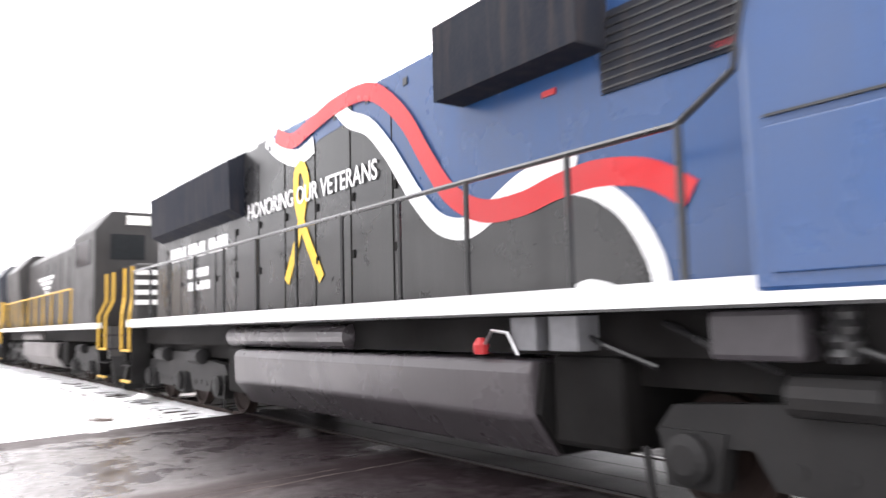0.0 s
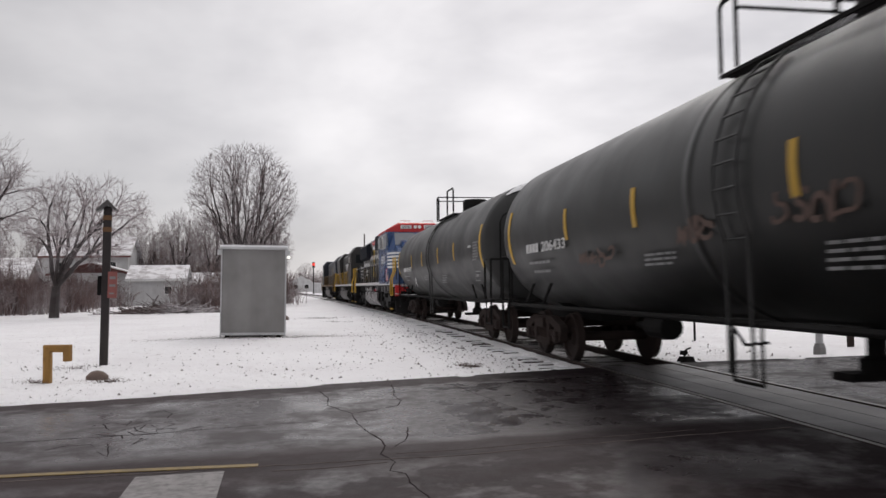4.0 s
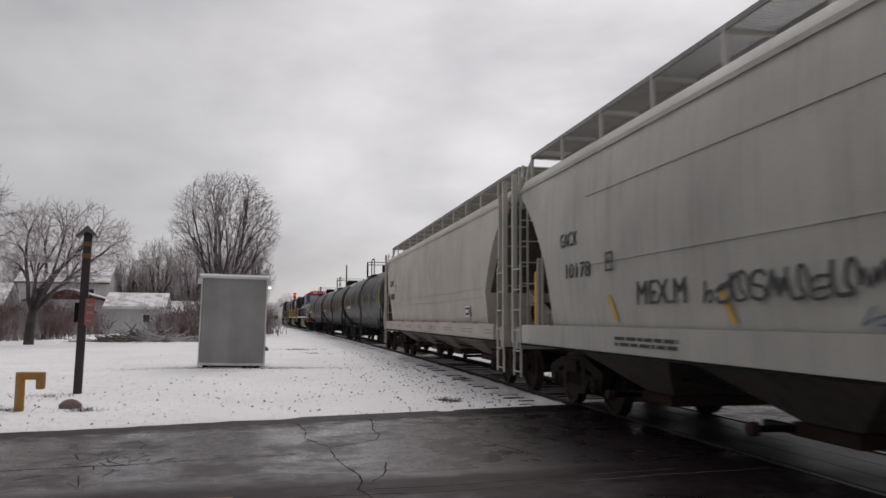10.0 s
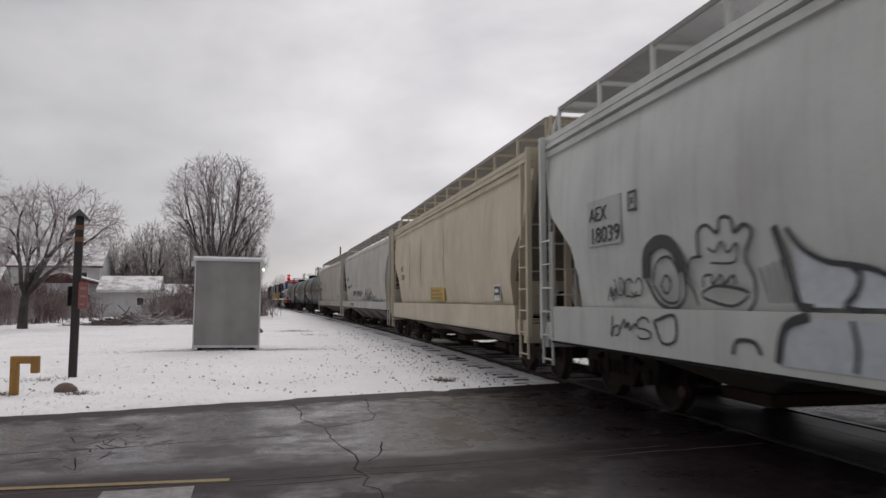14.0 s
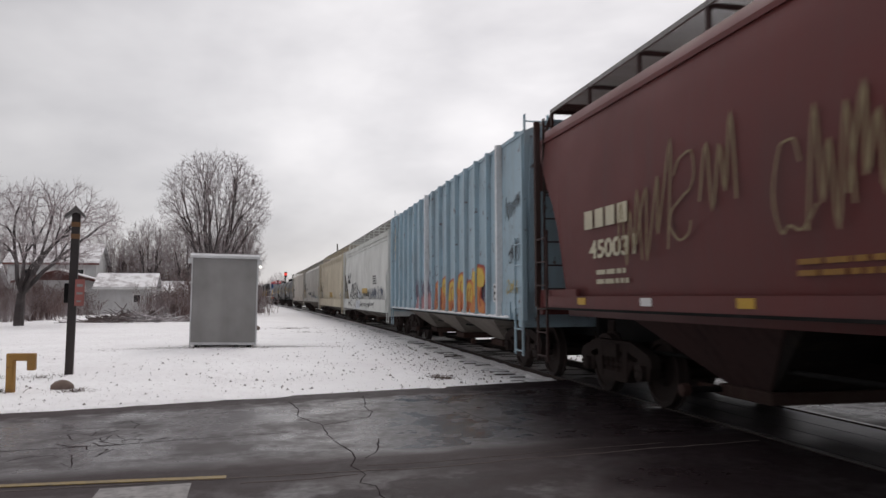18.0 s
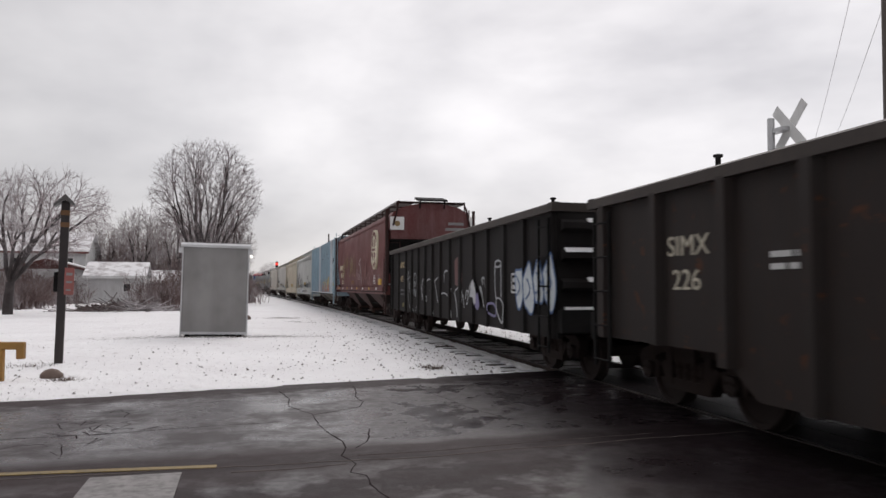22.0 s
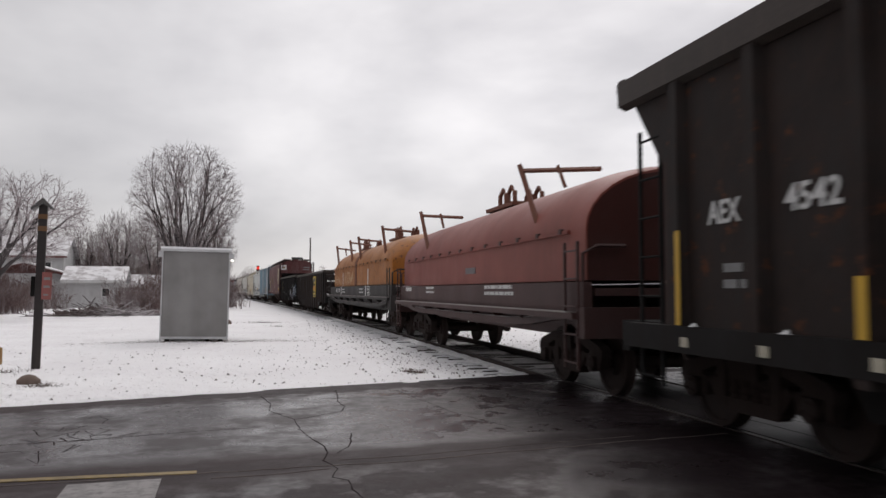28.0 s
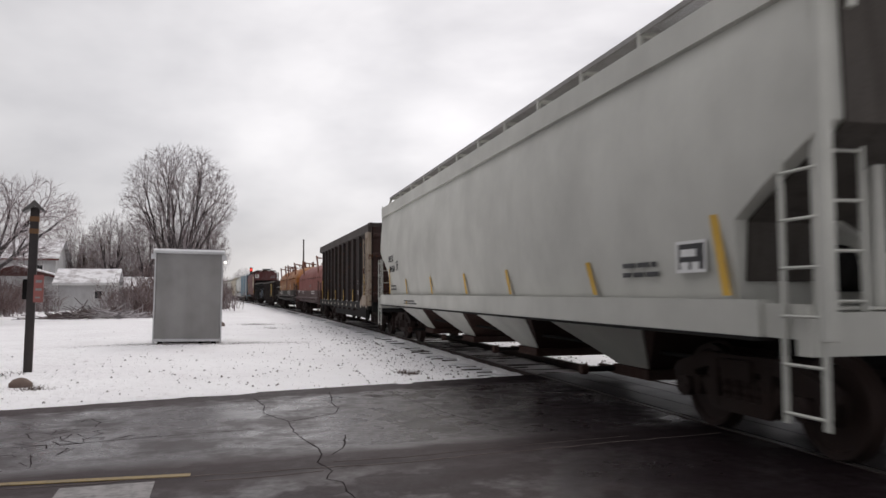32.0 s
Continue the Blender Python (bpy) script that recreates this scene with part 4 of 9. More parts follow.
def tank_car(label, u0, u1, mat, po, slip=0.0):
    # po: how far the platform is set towards the leading end
    car, h = new_car("tank_car", label, u0, u1)
    R, zc = 1.49, 2.40
    ye = h - 1.35
    prof = []
    for k in range(6):
        a = math.pi / 2 * k / 5
        prof.append((-ye - 0.25 - 0.45 * math.cos(a), max(0.02, R * math.sin(a))))
    prof += [(-ye - 0.24, R), (-ye - 0.22, R + 0.012), (-ye - 0.14, R + 0.012), (-0.14, R + 0.012), (-0.06, R + 0.012), (-0.05, R + 0.02), (0.05, R + 0.02), (0.06, R + 0.012), (0.14, R + 0.012)]
    prof += [(-w, r) for w, r in prof[:9]][::-1]
    part("tank_shell", Shape().lathe("y", (0, 0, zc), prof, 56), mat, car, "black steel tank shell", smooth=True)
    # stub sills, saddles and walkways
    for sy in (-1, 1):
        part("stub_sill", Shape().box(-0.28, 0.28, min(sy * (h - 0.4), sy * (h - 3.4)), max(sy * (h - 0.4), sy * (h - 3.4)), 0.72, 1.08), STEEL_DARK, car)
        part("saddle", Shape().prism([(-1.0, 1.3), (-0.5, 0.95), (0.5, 0.95), (1.0, 1.3), (0.7, 1.5), (-0.7, 1.5)], "y", sy * (h - 2.3) - 0.35, sy * (h - 2.3) + 0.35), STEEL_DARK, car)
        s = Shape()
        grating(s, -1.45, 1.45, min(sy * (h - 0.55), sy * (h - 1.25)), max(sy * (h - 0.55), sy * (h - 1.25)), 1.06, 0.09)
        tagged(part("end_platform", s, STEEL_DARK, car), kind="stuff")
        q = Shape()
        for sx in (-1, 1):
            q.tube([(sx * 1.42, sy * (h - 1.2), 1.05), (sx * 1.42, sy * (h - 1.2), 2.0), (sx * 1.42, sy * (h - 0.62), 2.0), (sx * 1.42, sy * (h - 0.62), 0.5)], 0.025, 6)
            q.tube([(sx * 1.42, sy * (h - 0.62), 0.5), (sx * 1.42, sy * (h - 1.1), 0.5), (sx * 1.42, sy * (h - 1.1), 1.05)], 0.022, 6)
        q.tube([(-1.42, sy * (h - 0.62), 2.0), (1.42, sy * (h - 0.62), 2.0)], 0.025, 6)
        part("end_rail", q, STEEL_DARK, car, "thin black handrail")
        add_truck(car, sy * (h - 2.3))
        for sx in (-1, 1):
            for d in (0.5, 1.6):
                part("brace", Shape().prism([(sy * (ye - d), 1.05), (sy * (ye - d) + 0.07, 1.05), (sy * (ye - d - 0.5) + 0.07, 1.42), (sy * (ye - d - 0.5), 1.42)], "x", sx * 1.22 - 0.02, sx * 1.22 + 0.02), STEEL_DARK, car)
        # thin snow lying on the crown of the head
        rings = []
        for i in range(7):
            a = math.pi / 2 * (0.70 + 0.26 * i / 6)
            row = []
            for k in range(9):
                g = radians(96 + (k - 4) * (9 - 6 * abs(i - 3.5) / 3.5))
                rr = max(0.02, R * math.sin(a)) + 0.012
                row.append((rr * math.cos(g), sy * (ye + 0.25 + 0.45 * math.cos(a) + 0.012), zc + rr * math.sin(g)))
            rings.append(row)
        part("head_snow", Shape().loft(rings, cap=False, closed=False), PURE_SNOW, car, "thin snow on the tank head", smooth=True)
        rail = [(1.2 * math.cos(radians(g)), sy * (ye + 0.80), zc + 0.35 + 0.5 * math.sin(radians(g)) ** 0.6) for g in (4, 20, 45, 70, 90, 110, 135, 160, 176)]
        part("head_rail", Shape().tube([(1.2, sy * (ye + 0.80), 1.1)] + rail + [(-1.2, sy * (ye + 0.80), 1.1)], 0.022, 6), STEEL_DARK, car)
        for i in range(4):
            part("name_block", Shape().box(-0.75 + 0.15 * i, -0.64 + 0.15 * i, *sorted((sy * (ye + 0.60), sy * (ye + 0.70))), zc + 0.42, zc + 0.55), STENCIL_W, car)
        # head band stripe
        s = Shape()
        rings = []
        for k in range(13):
            a = radians(162 + 41 * k / 12)
            rings.append([(r * math.cos(a), sy * (ye + 0.12) - slip + w, zc + r * math.sin(a)) for w, r in ((-0.07, R + 0.012), (0.07, R + 0.012), (0.07, R + 0.022), (-0.07, R + 0.022))])
        part("reflector", s.loft(rings), YELLOW, car, "yellow reflective band")
    for sx in (-1, 1):
        s = Shape().tube([(sx * 1.38, -h + 1.2, 1.0), (sx * 1.38, h - 1.2, 1.0)], 0.035, 8)
        part("side_rail", s, STEEL_DARK, car)
    # pipes and valves below
    s = Shape().tube([(-0.45, -h + 3.4, 0.93), (-0.45, h - 3.4, 0.93)], 0.03, 6)
    for y in (po - 1.15, po - 0.65):
        s.tube([(-1.36, y, 1.0), (-1.34, y + 0.03, 0.42)], 0.020, 5)
    s.tube([(-1.34, po - 1.12, 0.42), (-1.34, po - 0.62, 0.42)], 0.018, 5)
    s.tube([(-1.2, po - 0.3, 1.0), (-0.9, po - 0.1, 0.72), (-0.5, po + 0.1, 0.72)], 0.018, 5)
    part("brake_pipe", s, STEEL_DARK, car)
    s = Shape().lathe("z", (0, -0.9, 0), [(0.46, 0.13), (0.5, 0.17), (0.62, 0.17), (0.66, 0.1), (0.95, 0.1)], 14).box(-0.4, 0.4, -1.05, -0.75, 0.42, 0.5)
    part("outlet_valve", s, STEEL_DARK, car)
    part("brake_cylinder", Shape().lathe("y", (-0.6, 2.6, 0.78), [(-0.35, 0.05), (-0.33, 0.17), (0.25, 0.17), (0.3, 0.08), (0.8, 0.03)], 14), STEEL_DARK, car)
    # manway platform, dome and rails
    top = zc + R
    s = Shape()
    grating(s, -1.05, -0.55, po - 3.0, po, top - 0.22, 0.09), grating(s, 0.55, 1.05, po - 3.0, po, top - 0.22, 0.09)
    plat = part("manway_platform", s, STEEL_DARK, car)
    zr = top + 0.58
    for sx in (-1, 1):
        for y0, y1 in ((po, po - 0.32), (po - 1.9, po - 2.9)):
            part("safety_rail", Shape().tube([(sx * 1.03, y0, top - 0.2), (sx * 1.03, y0, zr - 0.06), (sx * 1.03, y0 - 0.06, zr), (sx * 1.03, y1 + 0.06, zr), (sx * 1.03, y1, zr - 0.06), (sx * 1.03, y1, top - 0.2)], 0.026, 6), STEEL_DARK, plat)
    for z in (zr, zr - 0.14):
        part("cross_rail", Shape().tube([(-1.03, po - 0.32, z), (1.03, po - 0.32, z)], 0.02, 6), STEEL_DARK, plat)
    part("manway_housing", Shape().lathe("z", (0, po - 1.5, 0), [(top - 0.1, 0.42), (top + 0.32, 0.42), (top + 0.36, 0.36), (top + 0.38, 0.1)], 20), STEEL_DARK, car, "round black manway housing", smooth=True)
    # side ladders
    for sx in (-1, 1):
        s = Shape()
        for d in (-0.21, 0.21):
            rings = []
            for k in range(9):
                a = math.pi / 2 + sx * -1 * radians(38 + 74 * k / 8)
                r = R + 0.07
                rings.append((r * math.cos(a), d + po - 0.9, zc + r * math.sin(a)))
            s.tube(rings + [(sx * 1.42, d + po - 0.9, 0.5)], 0.02, 5)
        for k in range(9):
            a = math.pi / 2 + sx * -1 * radians(38 + 74 * k / 8)
            r = R + 0.07
            s.cyl((r * math.cos(a), po - 1.11, zc + r * math.sin(a)), (r * math.cos(a), po - 0.69, zc + r * math.sin(a)), 0.014, 6)
        part("ladder", s, mat, car)
    x = -R - 0.014
    for y in (4.05, 1.42, -1.85, -4.45):
        part("reflector", Shape().loft([[(-math.sqrt((R + r) ** 2 - (z - zc) ** 2), y + w, z) for w, r in ((-0.06, 0.014), (0.06, 0.014), (0.06, 0.022), (-0.06, 0.022))] for z in (2.1, 2.2, 2.3, 2.4, 2.5, 2.6)]), YELLOW, car, "yellow reflective stripe")
    return car, h, R, zc


# ---- the train, from its leading engine to its last car seen ----
def engine_truck():
    s = Shape()
    for sx in (-1, 1):
        a, b = sorted((sx * 0.98, sx * 1.14))
        s.prism([(-2.35, 0.62), (-2.2, 0.80), (-1.3, 0.86), (-0.9, 0.98), (0.9, 0.98), (1.3, 0.86), (2.2, 0.80), (2.35, 0.62), (2.3, 0.52), (1.5, 0.56), (1.1, 0.62), (-1.1, 0.62), (-1.5, 0.56), (-2.3, 0.52)], "x", a, b)
        for y in (-2.05, 0.0, 2.05):
            s.prism([(y - 0.26, 0.64), (y - 0.2, 0.26), (y + 0.2, 0.26), (y + 0.26, 0.64)], "x", a + sx * 0.03, b + sx * 0.03)
            s.lathe("x", (0, y, 0.46), [(sx * 1.1, 0.17), (sx * 1.24, 0.17), (sx * 1.27, 0.1)], 14)
        for y in (-1.02, 1.02):
            s.prism([(y - 0.62, 0.62), (y - 0.45, 0.33), (y + 0.45, 0.33), (y + 0.62, 0.62)], "x", a, b)
            s.lathe("y", (sx * 1.2, y, 0.92), [(-0.3, 0.06), (-0.28, 0.13), (0.25, 0.13), (0.3, 0.06)], 12)
            for d in (-0.3, 0, 0.3):
                s.lathe("x", (0, y + d, 0.47), [(sx * 1.13, 0.05), (sx * 1.15, 0.05), (sx * 1.15, 0.01)], 8)
        for y in (-2.4, 2.4):
            s.tube([(sx * 1.2, y, 0.5), (sx * 1.2, y * 0.98, 0.15), (sx * 1.05, y * 0.96, 0.08)], 0.03, 6)
    s.box(-0.95, 0.95, -0.5, 0.5, 0.6, 1.05)
    return mesh_of("engine_truck", s, paint("dark_truck_paint", (0.016, 0.0155, 0.016), 0.6, dirt=(0.032, 0.028, 0.026), amount=0.8, spec=0.2))


ENGINE_TRUCK = engine_truck()


def engine_running_gear(car, h, tank_mat, pilot_mat, step_mat, inboard=0.0):
    for sy in (-1, 1):
        t = part("engine_truck", ENGINE_TRUCK, None, car, "three-axle cast-steel engine truck")
        t.matrix_basis = pose(0, sy * (h - 3.95) + (inboard if sy < 0 else 0.0), 0)
        for w in (-2.05, 0.0, 2.05):
            ws = part("wheelset", WHEELSET, None, t)
            ws.matrix_basis = pose(0, w, WHEEL_R)
            TURNING.append((ws, (0, w, WHEEL_R), car))
        # pilot with snowplough, steps and their yellow handrails
        y = sy * (h - 0.85)
        part("pilot", Shape().box(-1.45, 1.45, min(y, y - sy * 0.12), max(y, y - sy * 0.12), 0.75, 1.5), pilot_mat, car)
        part("snowplough", Shape().prism([(y, 0.8), (y + sy * 0.35, 0.35), (y + sy * 0.42, 0.12), (y + sy * 0.3, 0.12), (y - sy * 0.1, 0.6)], "x", -1.4, 1.4), STEEL_DARK, car)
        for sx in (-1, 1):
            for k in range(4):
                part("step_tread", Shape().box(min(sx * 1.15, sx * 1.52), max(sx * 1.15, sx * 1.52), min(y, y - sy * 0.75), max(y, y - sy * 0.75), 0.32 + 0.32 * k, 0.35 + 0.32 * k), STEEL_DARK, car)
            part("step_back", Shape().box(min(sx * 1.12, sx * 1.15), max(sx * 1.12, sx * 1.15), min(y, y - sy * 0.78), max(y, y - sy * 0.78), 0.3, 1.5), STEEL_DARK, car)
            part("step_side", Shape().box(min(sx * 1.12, sx * 1.5), max(sx * 1.12, sx * 1.5), y - sy * 0.78 - 0.02, y - sy * 0.78 + 0.02, 0.3, 1.5), STEEL_DARK, car)
            for k in (0, 2):
                part("step_edge", Shape().box(min(sx * 1.5, sx * 1.53), max(sx * 1.5, sx * 1.53), min(y, y - sy * 0.75), max(y, y - sy * 0.75), 0.31 + 0.32 * k, 0.36 + 0.32 * k), step_mat, car, "yellow step edge")
            for d, lean in ((0.05, 0.25), (0.72, 0.25)):
                yy = y - sy * d
                part("step_handrail", Shape().tube([(sx * 1.53, yy, 1.0), (sx * 1.53, yy, 1.75), (sx * 1.42, yy + sy * lean, 2.1), (sx * 1.42, yy + sy * lean, 2.75)], 0.032, 8), step_mat, car, "yellow step handrail")
    # fuel tank with rounded lower edge, air reservoirs and underframe
    s = Shape().prism([(-1.38, 1.08), (-1.42, 0.98), (-1.40, 0.62), (-1.15, 0.30), (1.15, 0.30), (1.40, 0.62), (1.42, 0.98), (1.38, 1.08)], "y", -2.9, 3.6)
    tank = part("fuel_tank", s, tank_mat, car, "grey-black fuel tank", bevel=0.03)
    part("tank_end", Shape().prism([(-1.3, 1.06), (-1.36, 0.66), (-1.12, 0.33), (1.12, 0.33), (1.36, 0.66), (1.3, 1.06)], "y", -2.96, -2.9), STEEL_DARK, tank)
    for y0, y1 in ((-3.7, -2.97), (3.62, 4.3)):
        part("tank_sump", Shape().box(-1.25, 1.25, y0, y1, 0.42, 1.12), STEEL_DARK, car, bevel=0.05)
    for sx in (-1, 1):
        part("air_reservoir", Shape().lathe("y", (sx * 1.2, 0.7, 1.26), [(-0.4, 0.03), (-0.35, 0.15), (3.4, 0.15), (3.45, 0.03)], 16), tank_mat, car)
    part("underframe", Shape().box(-1.2, 1.2, -h + 0.9, h - 0.9, 1.12, 1.44).box(-1.45, 1.45, -h + 1.9, -h + 1.95, 1.2, 1.44), STEEL_DARK, car)


def side_handrail(car, x, ys, z0, z1, mat, name="handrail"):
    s = Shape()
    for y in ys:
        s.cyl((x, y, z0), (x, y, z1), 0.026, 6)
    s.tube([(x, ys[0], z1), (x, ys[-1], z1)], 0.024, 6)
    part(name, s, mat, car)


def tribute_engine():
    """Blue and black engine with its cab at the trailing end."""
    car, h = new_car("diesel_locomotive", "blue and black diesel locomotive with red cab roof and ribbon stripes", 18.4, -3.4)
    blue = paint("deep_blue_enamel", (0.020, 0.066, 0.19), 0.26, dirt=(0.05, 0.055, 0.07), amount=0.3, streak=0.25, spec=0.6)
    black = paint("black_enamel", (0.012, 0.012, 0.013), 0.28, dirt=(0.05, 0.048, 0.047), amount=0.4, streak=0.3, spec=0.6)
    white = plain("white_enamel", (0.80, 0.80, 0.80), 0.35)
    red = paint("red_enamel", (0.55, 0.025, 0.03), 0.3, amount=0.15, streak=0.1)
    grey = paint("graphite_tank_paint", (0.075, 0.066, 0.072), 0.27, amount=0.4, dirt=(0.05, 0.045, 0.045))
    grille = paint("radiator_mesh", (0.012, 0.015, 0.024), 0.8, amount=0.3, spec=0.08)
    engine_running_gear(car, h, grey, STEEL_DARK, YELLOW, 0.7)
    # walkway with the white sill stripe
    part("walkway", Shape().box(-1.5, 1.5, -8.9, 9.6, 1.44, 1.50), black, car)
    for sx in (-1, 1):
        part("sill_stripe", Shape().box(*sorted((sx * 1.50, sx * 1.53)), -8.95, 9.6, 1.46, 1.62), white, car, "white sill stripe")
    # long hood: low engine room, then the taller part by the cab
    hood = lambda w, z0, z1, c: [(-w, z0), (w, z0), (w, z1 - c), (w - c, z1), (-w + c, z1), (-w, z1 - c)]
    part("engine_hood", Shape().prism(hood(0.98, 1.5, 4.45, 0.22), "y", -3.2, 3.75), black, car, "black engine hood with small doors")
    part("radiator_hood", Shape().prism(hood(0.98, 1.5, 4.40, 0.22), "y", 3.75, 9.3), black, car)
    for sx in (-1, 1):
        s = Shape().prism([(sx * 0.95, 3.15), (sx * 1.22, 3.28), (sx * 1.25, 4.06), (sx * 0.9, 4.25)], "y", 4.3, 8.9)
        part("radiator_intake", s, grille, car, "black mesh radiator intake")
        part("dynamic_brake_intake", Shape().box(*sorted((sx * 0.9, sx * 1.36)), -3.5, -1.6, 3.5, 4.24), grille, car, "black mesh air intake box")
    part("exhaust_fan", Shape().lathe("z", (0, 6.2, 0), [(4.38, 0.6), (4.52, 0.6), (4.55, 0.5)], 20), black, car)
    part("exhaust_stack", Shape().box(-0.35, 0.35, 0.4, 1.2, 4.4, 4.62), black, car)
    part("blue_hood", Shape().prism(hood(1.0, 1.5, 4.47, 0.22), "y", -5.0, -1.2), blue, car, "blue hood section behind the cab")
    part("inertial_grille", Shape().box(-1.02, -1.0, -4.68, -3.42, 3.15, 3.80), grille, car)
    for k in range(9):
        part("grille_slat", Shape().box(-1.03, -1.02, -4.66, -3.44, 3.18 + 0.069 * k, 3.195 + 0.069 * k), black, car)
    # blue field painted over the black hood, edged by the ribbons
    edge = [(3.2, 4.23), (2.27, 3.72), (1.55, 3.86), (0.72, 3.92), (0.25, 3.75), (-0.17, 3.40), (-0.45, 3.1), (-0.70, 2.80), (-1.0, 2.5), (-1.19, 2.4)]
    part("blue_field", Shape().prism(edge + [(-1.19, 4.23)], "x", -0.984, -0.979), blue, car, "blue painted field")
    part("black_field", Shape().prism([(-1.2, 1.52), (-3.9, 1.52), (-3.75, 2.0), (-3.5, 2.3), (-3.2, 2.45), (-2.6, 2.45), (-2.1, 2.35), (-1.6, 2.35), (-1.2, 2.4)], "x", -1.006, -1.0), black, car)
    x = -0.988
    ribbon(car, "white_ribbon", [(3.35, 4.22), (2.9, 3.95), (2.3, 3.74), (1.75, 3.82)], 0.24, x, white)
    ribbon(car, "white_ribbon", [(1.5, 4.16), (1.1, 4.18), (0.72, 3.92), (0.25, 3.72), (-0.17, 3.36), (-0.45, 3.05), (-0.75, 2.72), (-1.15, 2.40), (-1.6, 2.30), (-2.0, 2.42)], 0.22, -1.007, white)
    ribbon(car, "red_ribbon", [(2.95, 4.20), (2.4, 4.0), (1.8, 4.08), (1.1, 4.18), (0.4, 4.18), (-0.05, 4.02), (-0.55, 3.62), (-0.95, 3.12), (-1.35, 2.68), (-1.85, 2.44), (-2.4, 2.42), (-2.85, 2.5), (-3.3, 2.54), (-3.7, 2.49), (-3.95, 2.40), (-4.2, 2.24)], 0.22, -1.012, red)
    ribbon(car, "white_ribbon", [(-1.95, 2.4), (-2.4, 2.6), (-2.85, 2.68), (-3.1, 2.62)], 0.2, -1.009, white)
    ribbon(car, "white_ribbon", [(-2.95, 2.52), (-3.3, 2.42), (-3.62, 2.2), (-3.85, 1.85), (-3.92, 1.55)], 0.17, -1.009, white)
    ribbon(car, "white_ribbon", [(-2.9, 1.56), (-3.2, 1.66), (-3.6, 1.56)], 0.1, -1.009, white)
    # yellow awareness ribbon and the words
    gold = plain("gold_decal", (0.80, 0.52, 0.03), 0.4)
    ribbon(car, "gold_ribbon", [(2.65, 2.02), (2.3, 2.55), (2.1, 3.0), (1.98, 3.35), (2.12, 3.58), (2.3, 3.5), (2.28, 3.1), (2.0, 2.6), (1.55, 2.0)], 0.17, x - 0.004, gold)
    lettering(car, "HONORING OUR VETERANS", 4.1, 3.08, -1.002, 0.34, white, 4.0, bold=0.004)
    for k in range(3):
        part("name_block", Shape().box(-0.99, -0.981, 8.3 - 1.15 * k - 0.95, 8.3 - 1.15 * k, 2.72, 2.98), white, car, "white block lettering")
    bars(car, -0.984, 7.2, 2.5, 1.3, 2, white, 0.16, 0.24, "white_marking", 5)
    # hood doors, latches and hinge lines
    r = random.Random(3)
    for k in range(12):
        y = 8.6 - k * 0.98
        if y > -1.0:
            part("door_seam", Shape().box(-0.987, -0.978, y - 0.012, y + 0.012, 1.6, 3.0 if y > 3.7 else 3.9), STEEL_DARK, car)
            for z in (2.2, 2.9):
                part("door_latch", Shape().box(-1.0, -0.98, y - 0.1, y - 0.04, z, z + 0.1), STEEL_DARK, car)
    for k in range(10):
        part("lifting_eye", Shape().box(-1.0, -0.97, 3.2 - 0.42 * k, 3.28 - 0.42 * k, 4.02, 4.1), black, car)
    # cab
    cab = part("cab", Shape().prism([(-1.54, 1.5), (1.54, 1.5), (1.54, 4.10), (-1.54, 4.10)], "y", -7.95, -4.95), blue, car, "wide blue cab", bevel=0.05)
    s = Shape()
    s.loft([[(-1.58, y, 4.08), (1.58, y, 4.08), (1.58, y, 4.16), (w, y, zt), (-w, y, zt), (-1.58, y, 4.16)] for y, w, zt in ((-8.05, 0.86, 4.50), (-7.9, 0.9, 4.56), (-5.5, 0.92, 4.56), (-4.9, 0.92, 4.5))])
    part("cab_roof", s, red, car, "bright red cab roof", bevel=0.02)
    for yv in (-0.55, 0.62):
        part("number_board", Shape().box(yv - 0.27, yv + 0.27, -8.10, -8.04, 4.24, 4.42), white, car, "white number board with the road number")
        for k in range(1):
            cu = bpy.data.curves.new("board_number", "FONT")
            cu.body, cu.size, cu.extrude, cu.align_x = "6920", 0.20, 0.003, "CENTER"
            cu.materials.append(STENCIL)
            ob = new("board_number", cu)
            ob.parent = car
            ob.matrix_basis = pose(yv, -8.104, 4.26, 90, 0, 0)
    for xv in (-0.09, 0.13):
        part("headlight", Shape().lathe("y", (xv, -8.05, 4.33), [(0.0, 0.09), (-0.06, 0.09), (-0.05, 0.02)], 14), plain("headlight_glass", (0.85, 0.85, 0.82), 0.15), car)
    for xv in (-0.75, 0.4):
        part("roof_rail", Shape().tube([(xv, -7.5, 4.56), (xv, -7.5, 4.68), (xv + 0.5, -7.5, 4.68), (xv + 0.5, -7.5, 4.56)], 0.015, 5), red, car)
    win = part("side_window", Shape().box(-1.565, -1.53, -7.85, -5.7, 3.28, 4.0), GALV_LIGHT, car, "bright metal side window frame")
    for y0, y1 in ((-6.1, -5.78), (-6.65, -6.15), (-7.2, -6.7), (-7.7, -7.25)):
        part("pane", Shape().box(-1.572, -1.56, y0, y1, 3.34, 3.94), GLASS_DARK, win)
    part("mirror", Shape().box(-1.68, -1.56, -7.9, -7.82, 3.3, 3.95), GALV_LIGHT, win)
    part("mirror", Shape().box(-1.66, -1.56, -5.66, -5.6, 3.35, 3.9), GALV_LIGHT, win)
    # nose with wide windscreens
    sec = [(-7.95, 1.5, 1.5, 4.08), (-8.02, 1.5, 1.5, 4.08)]
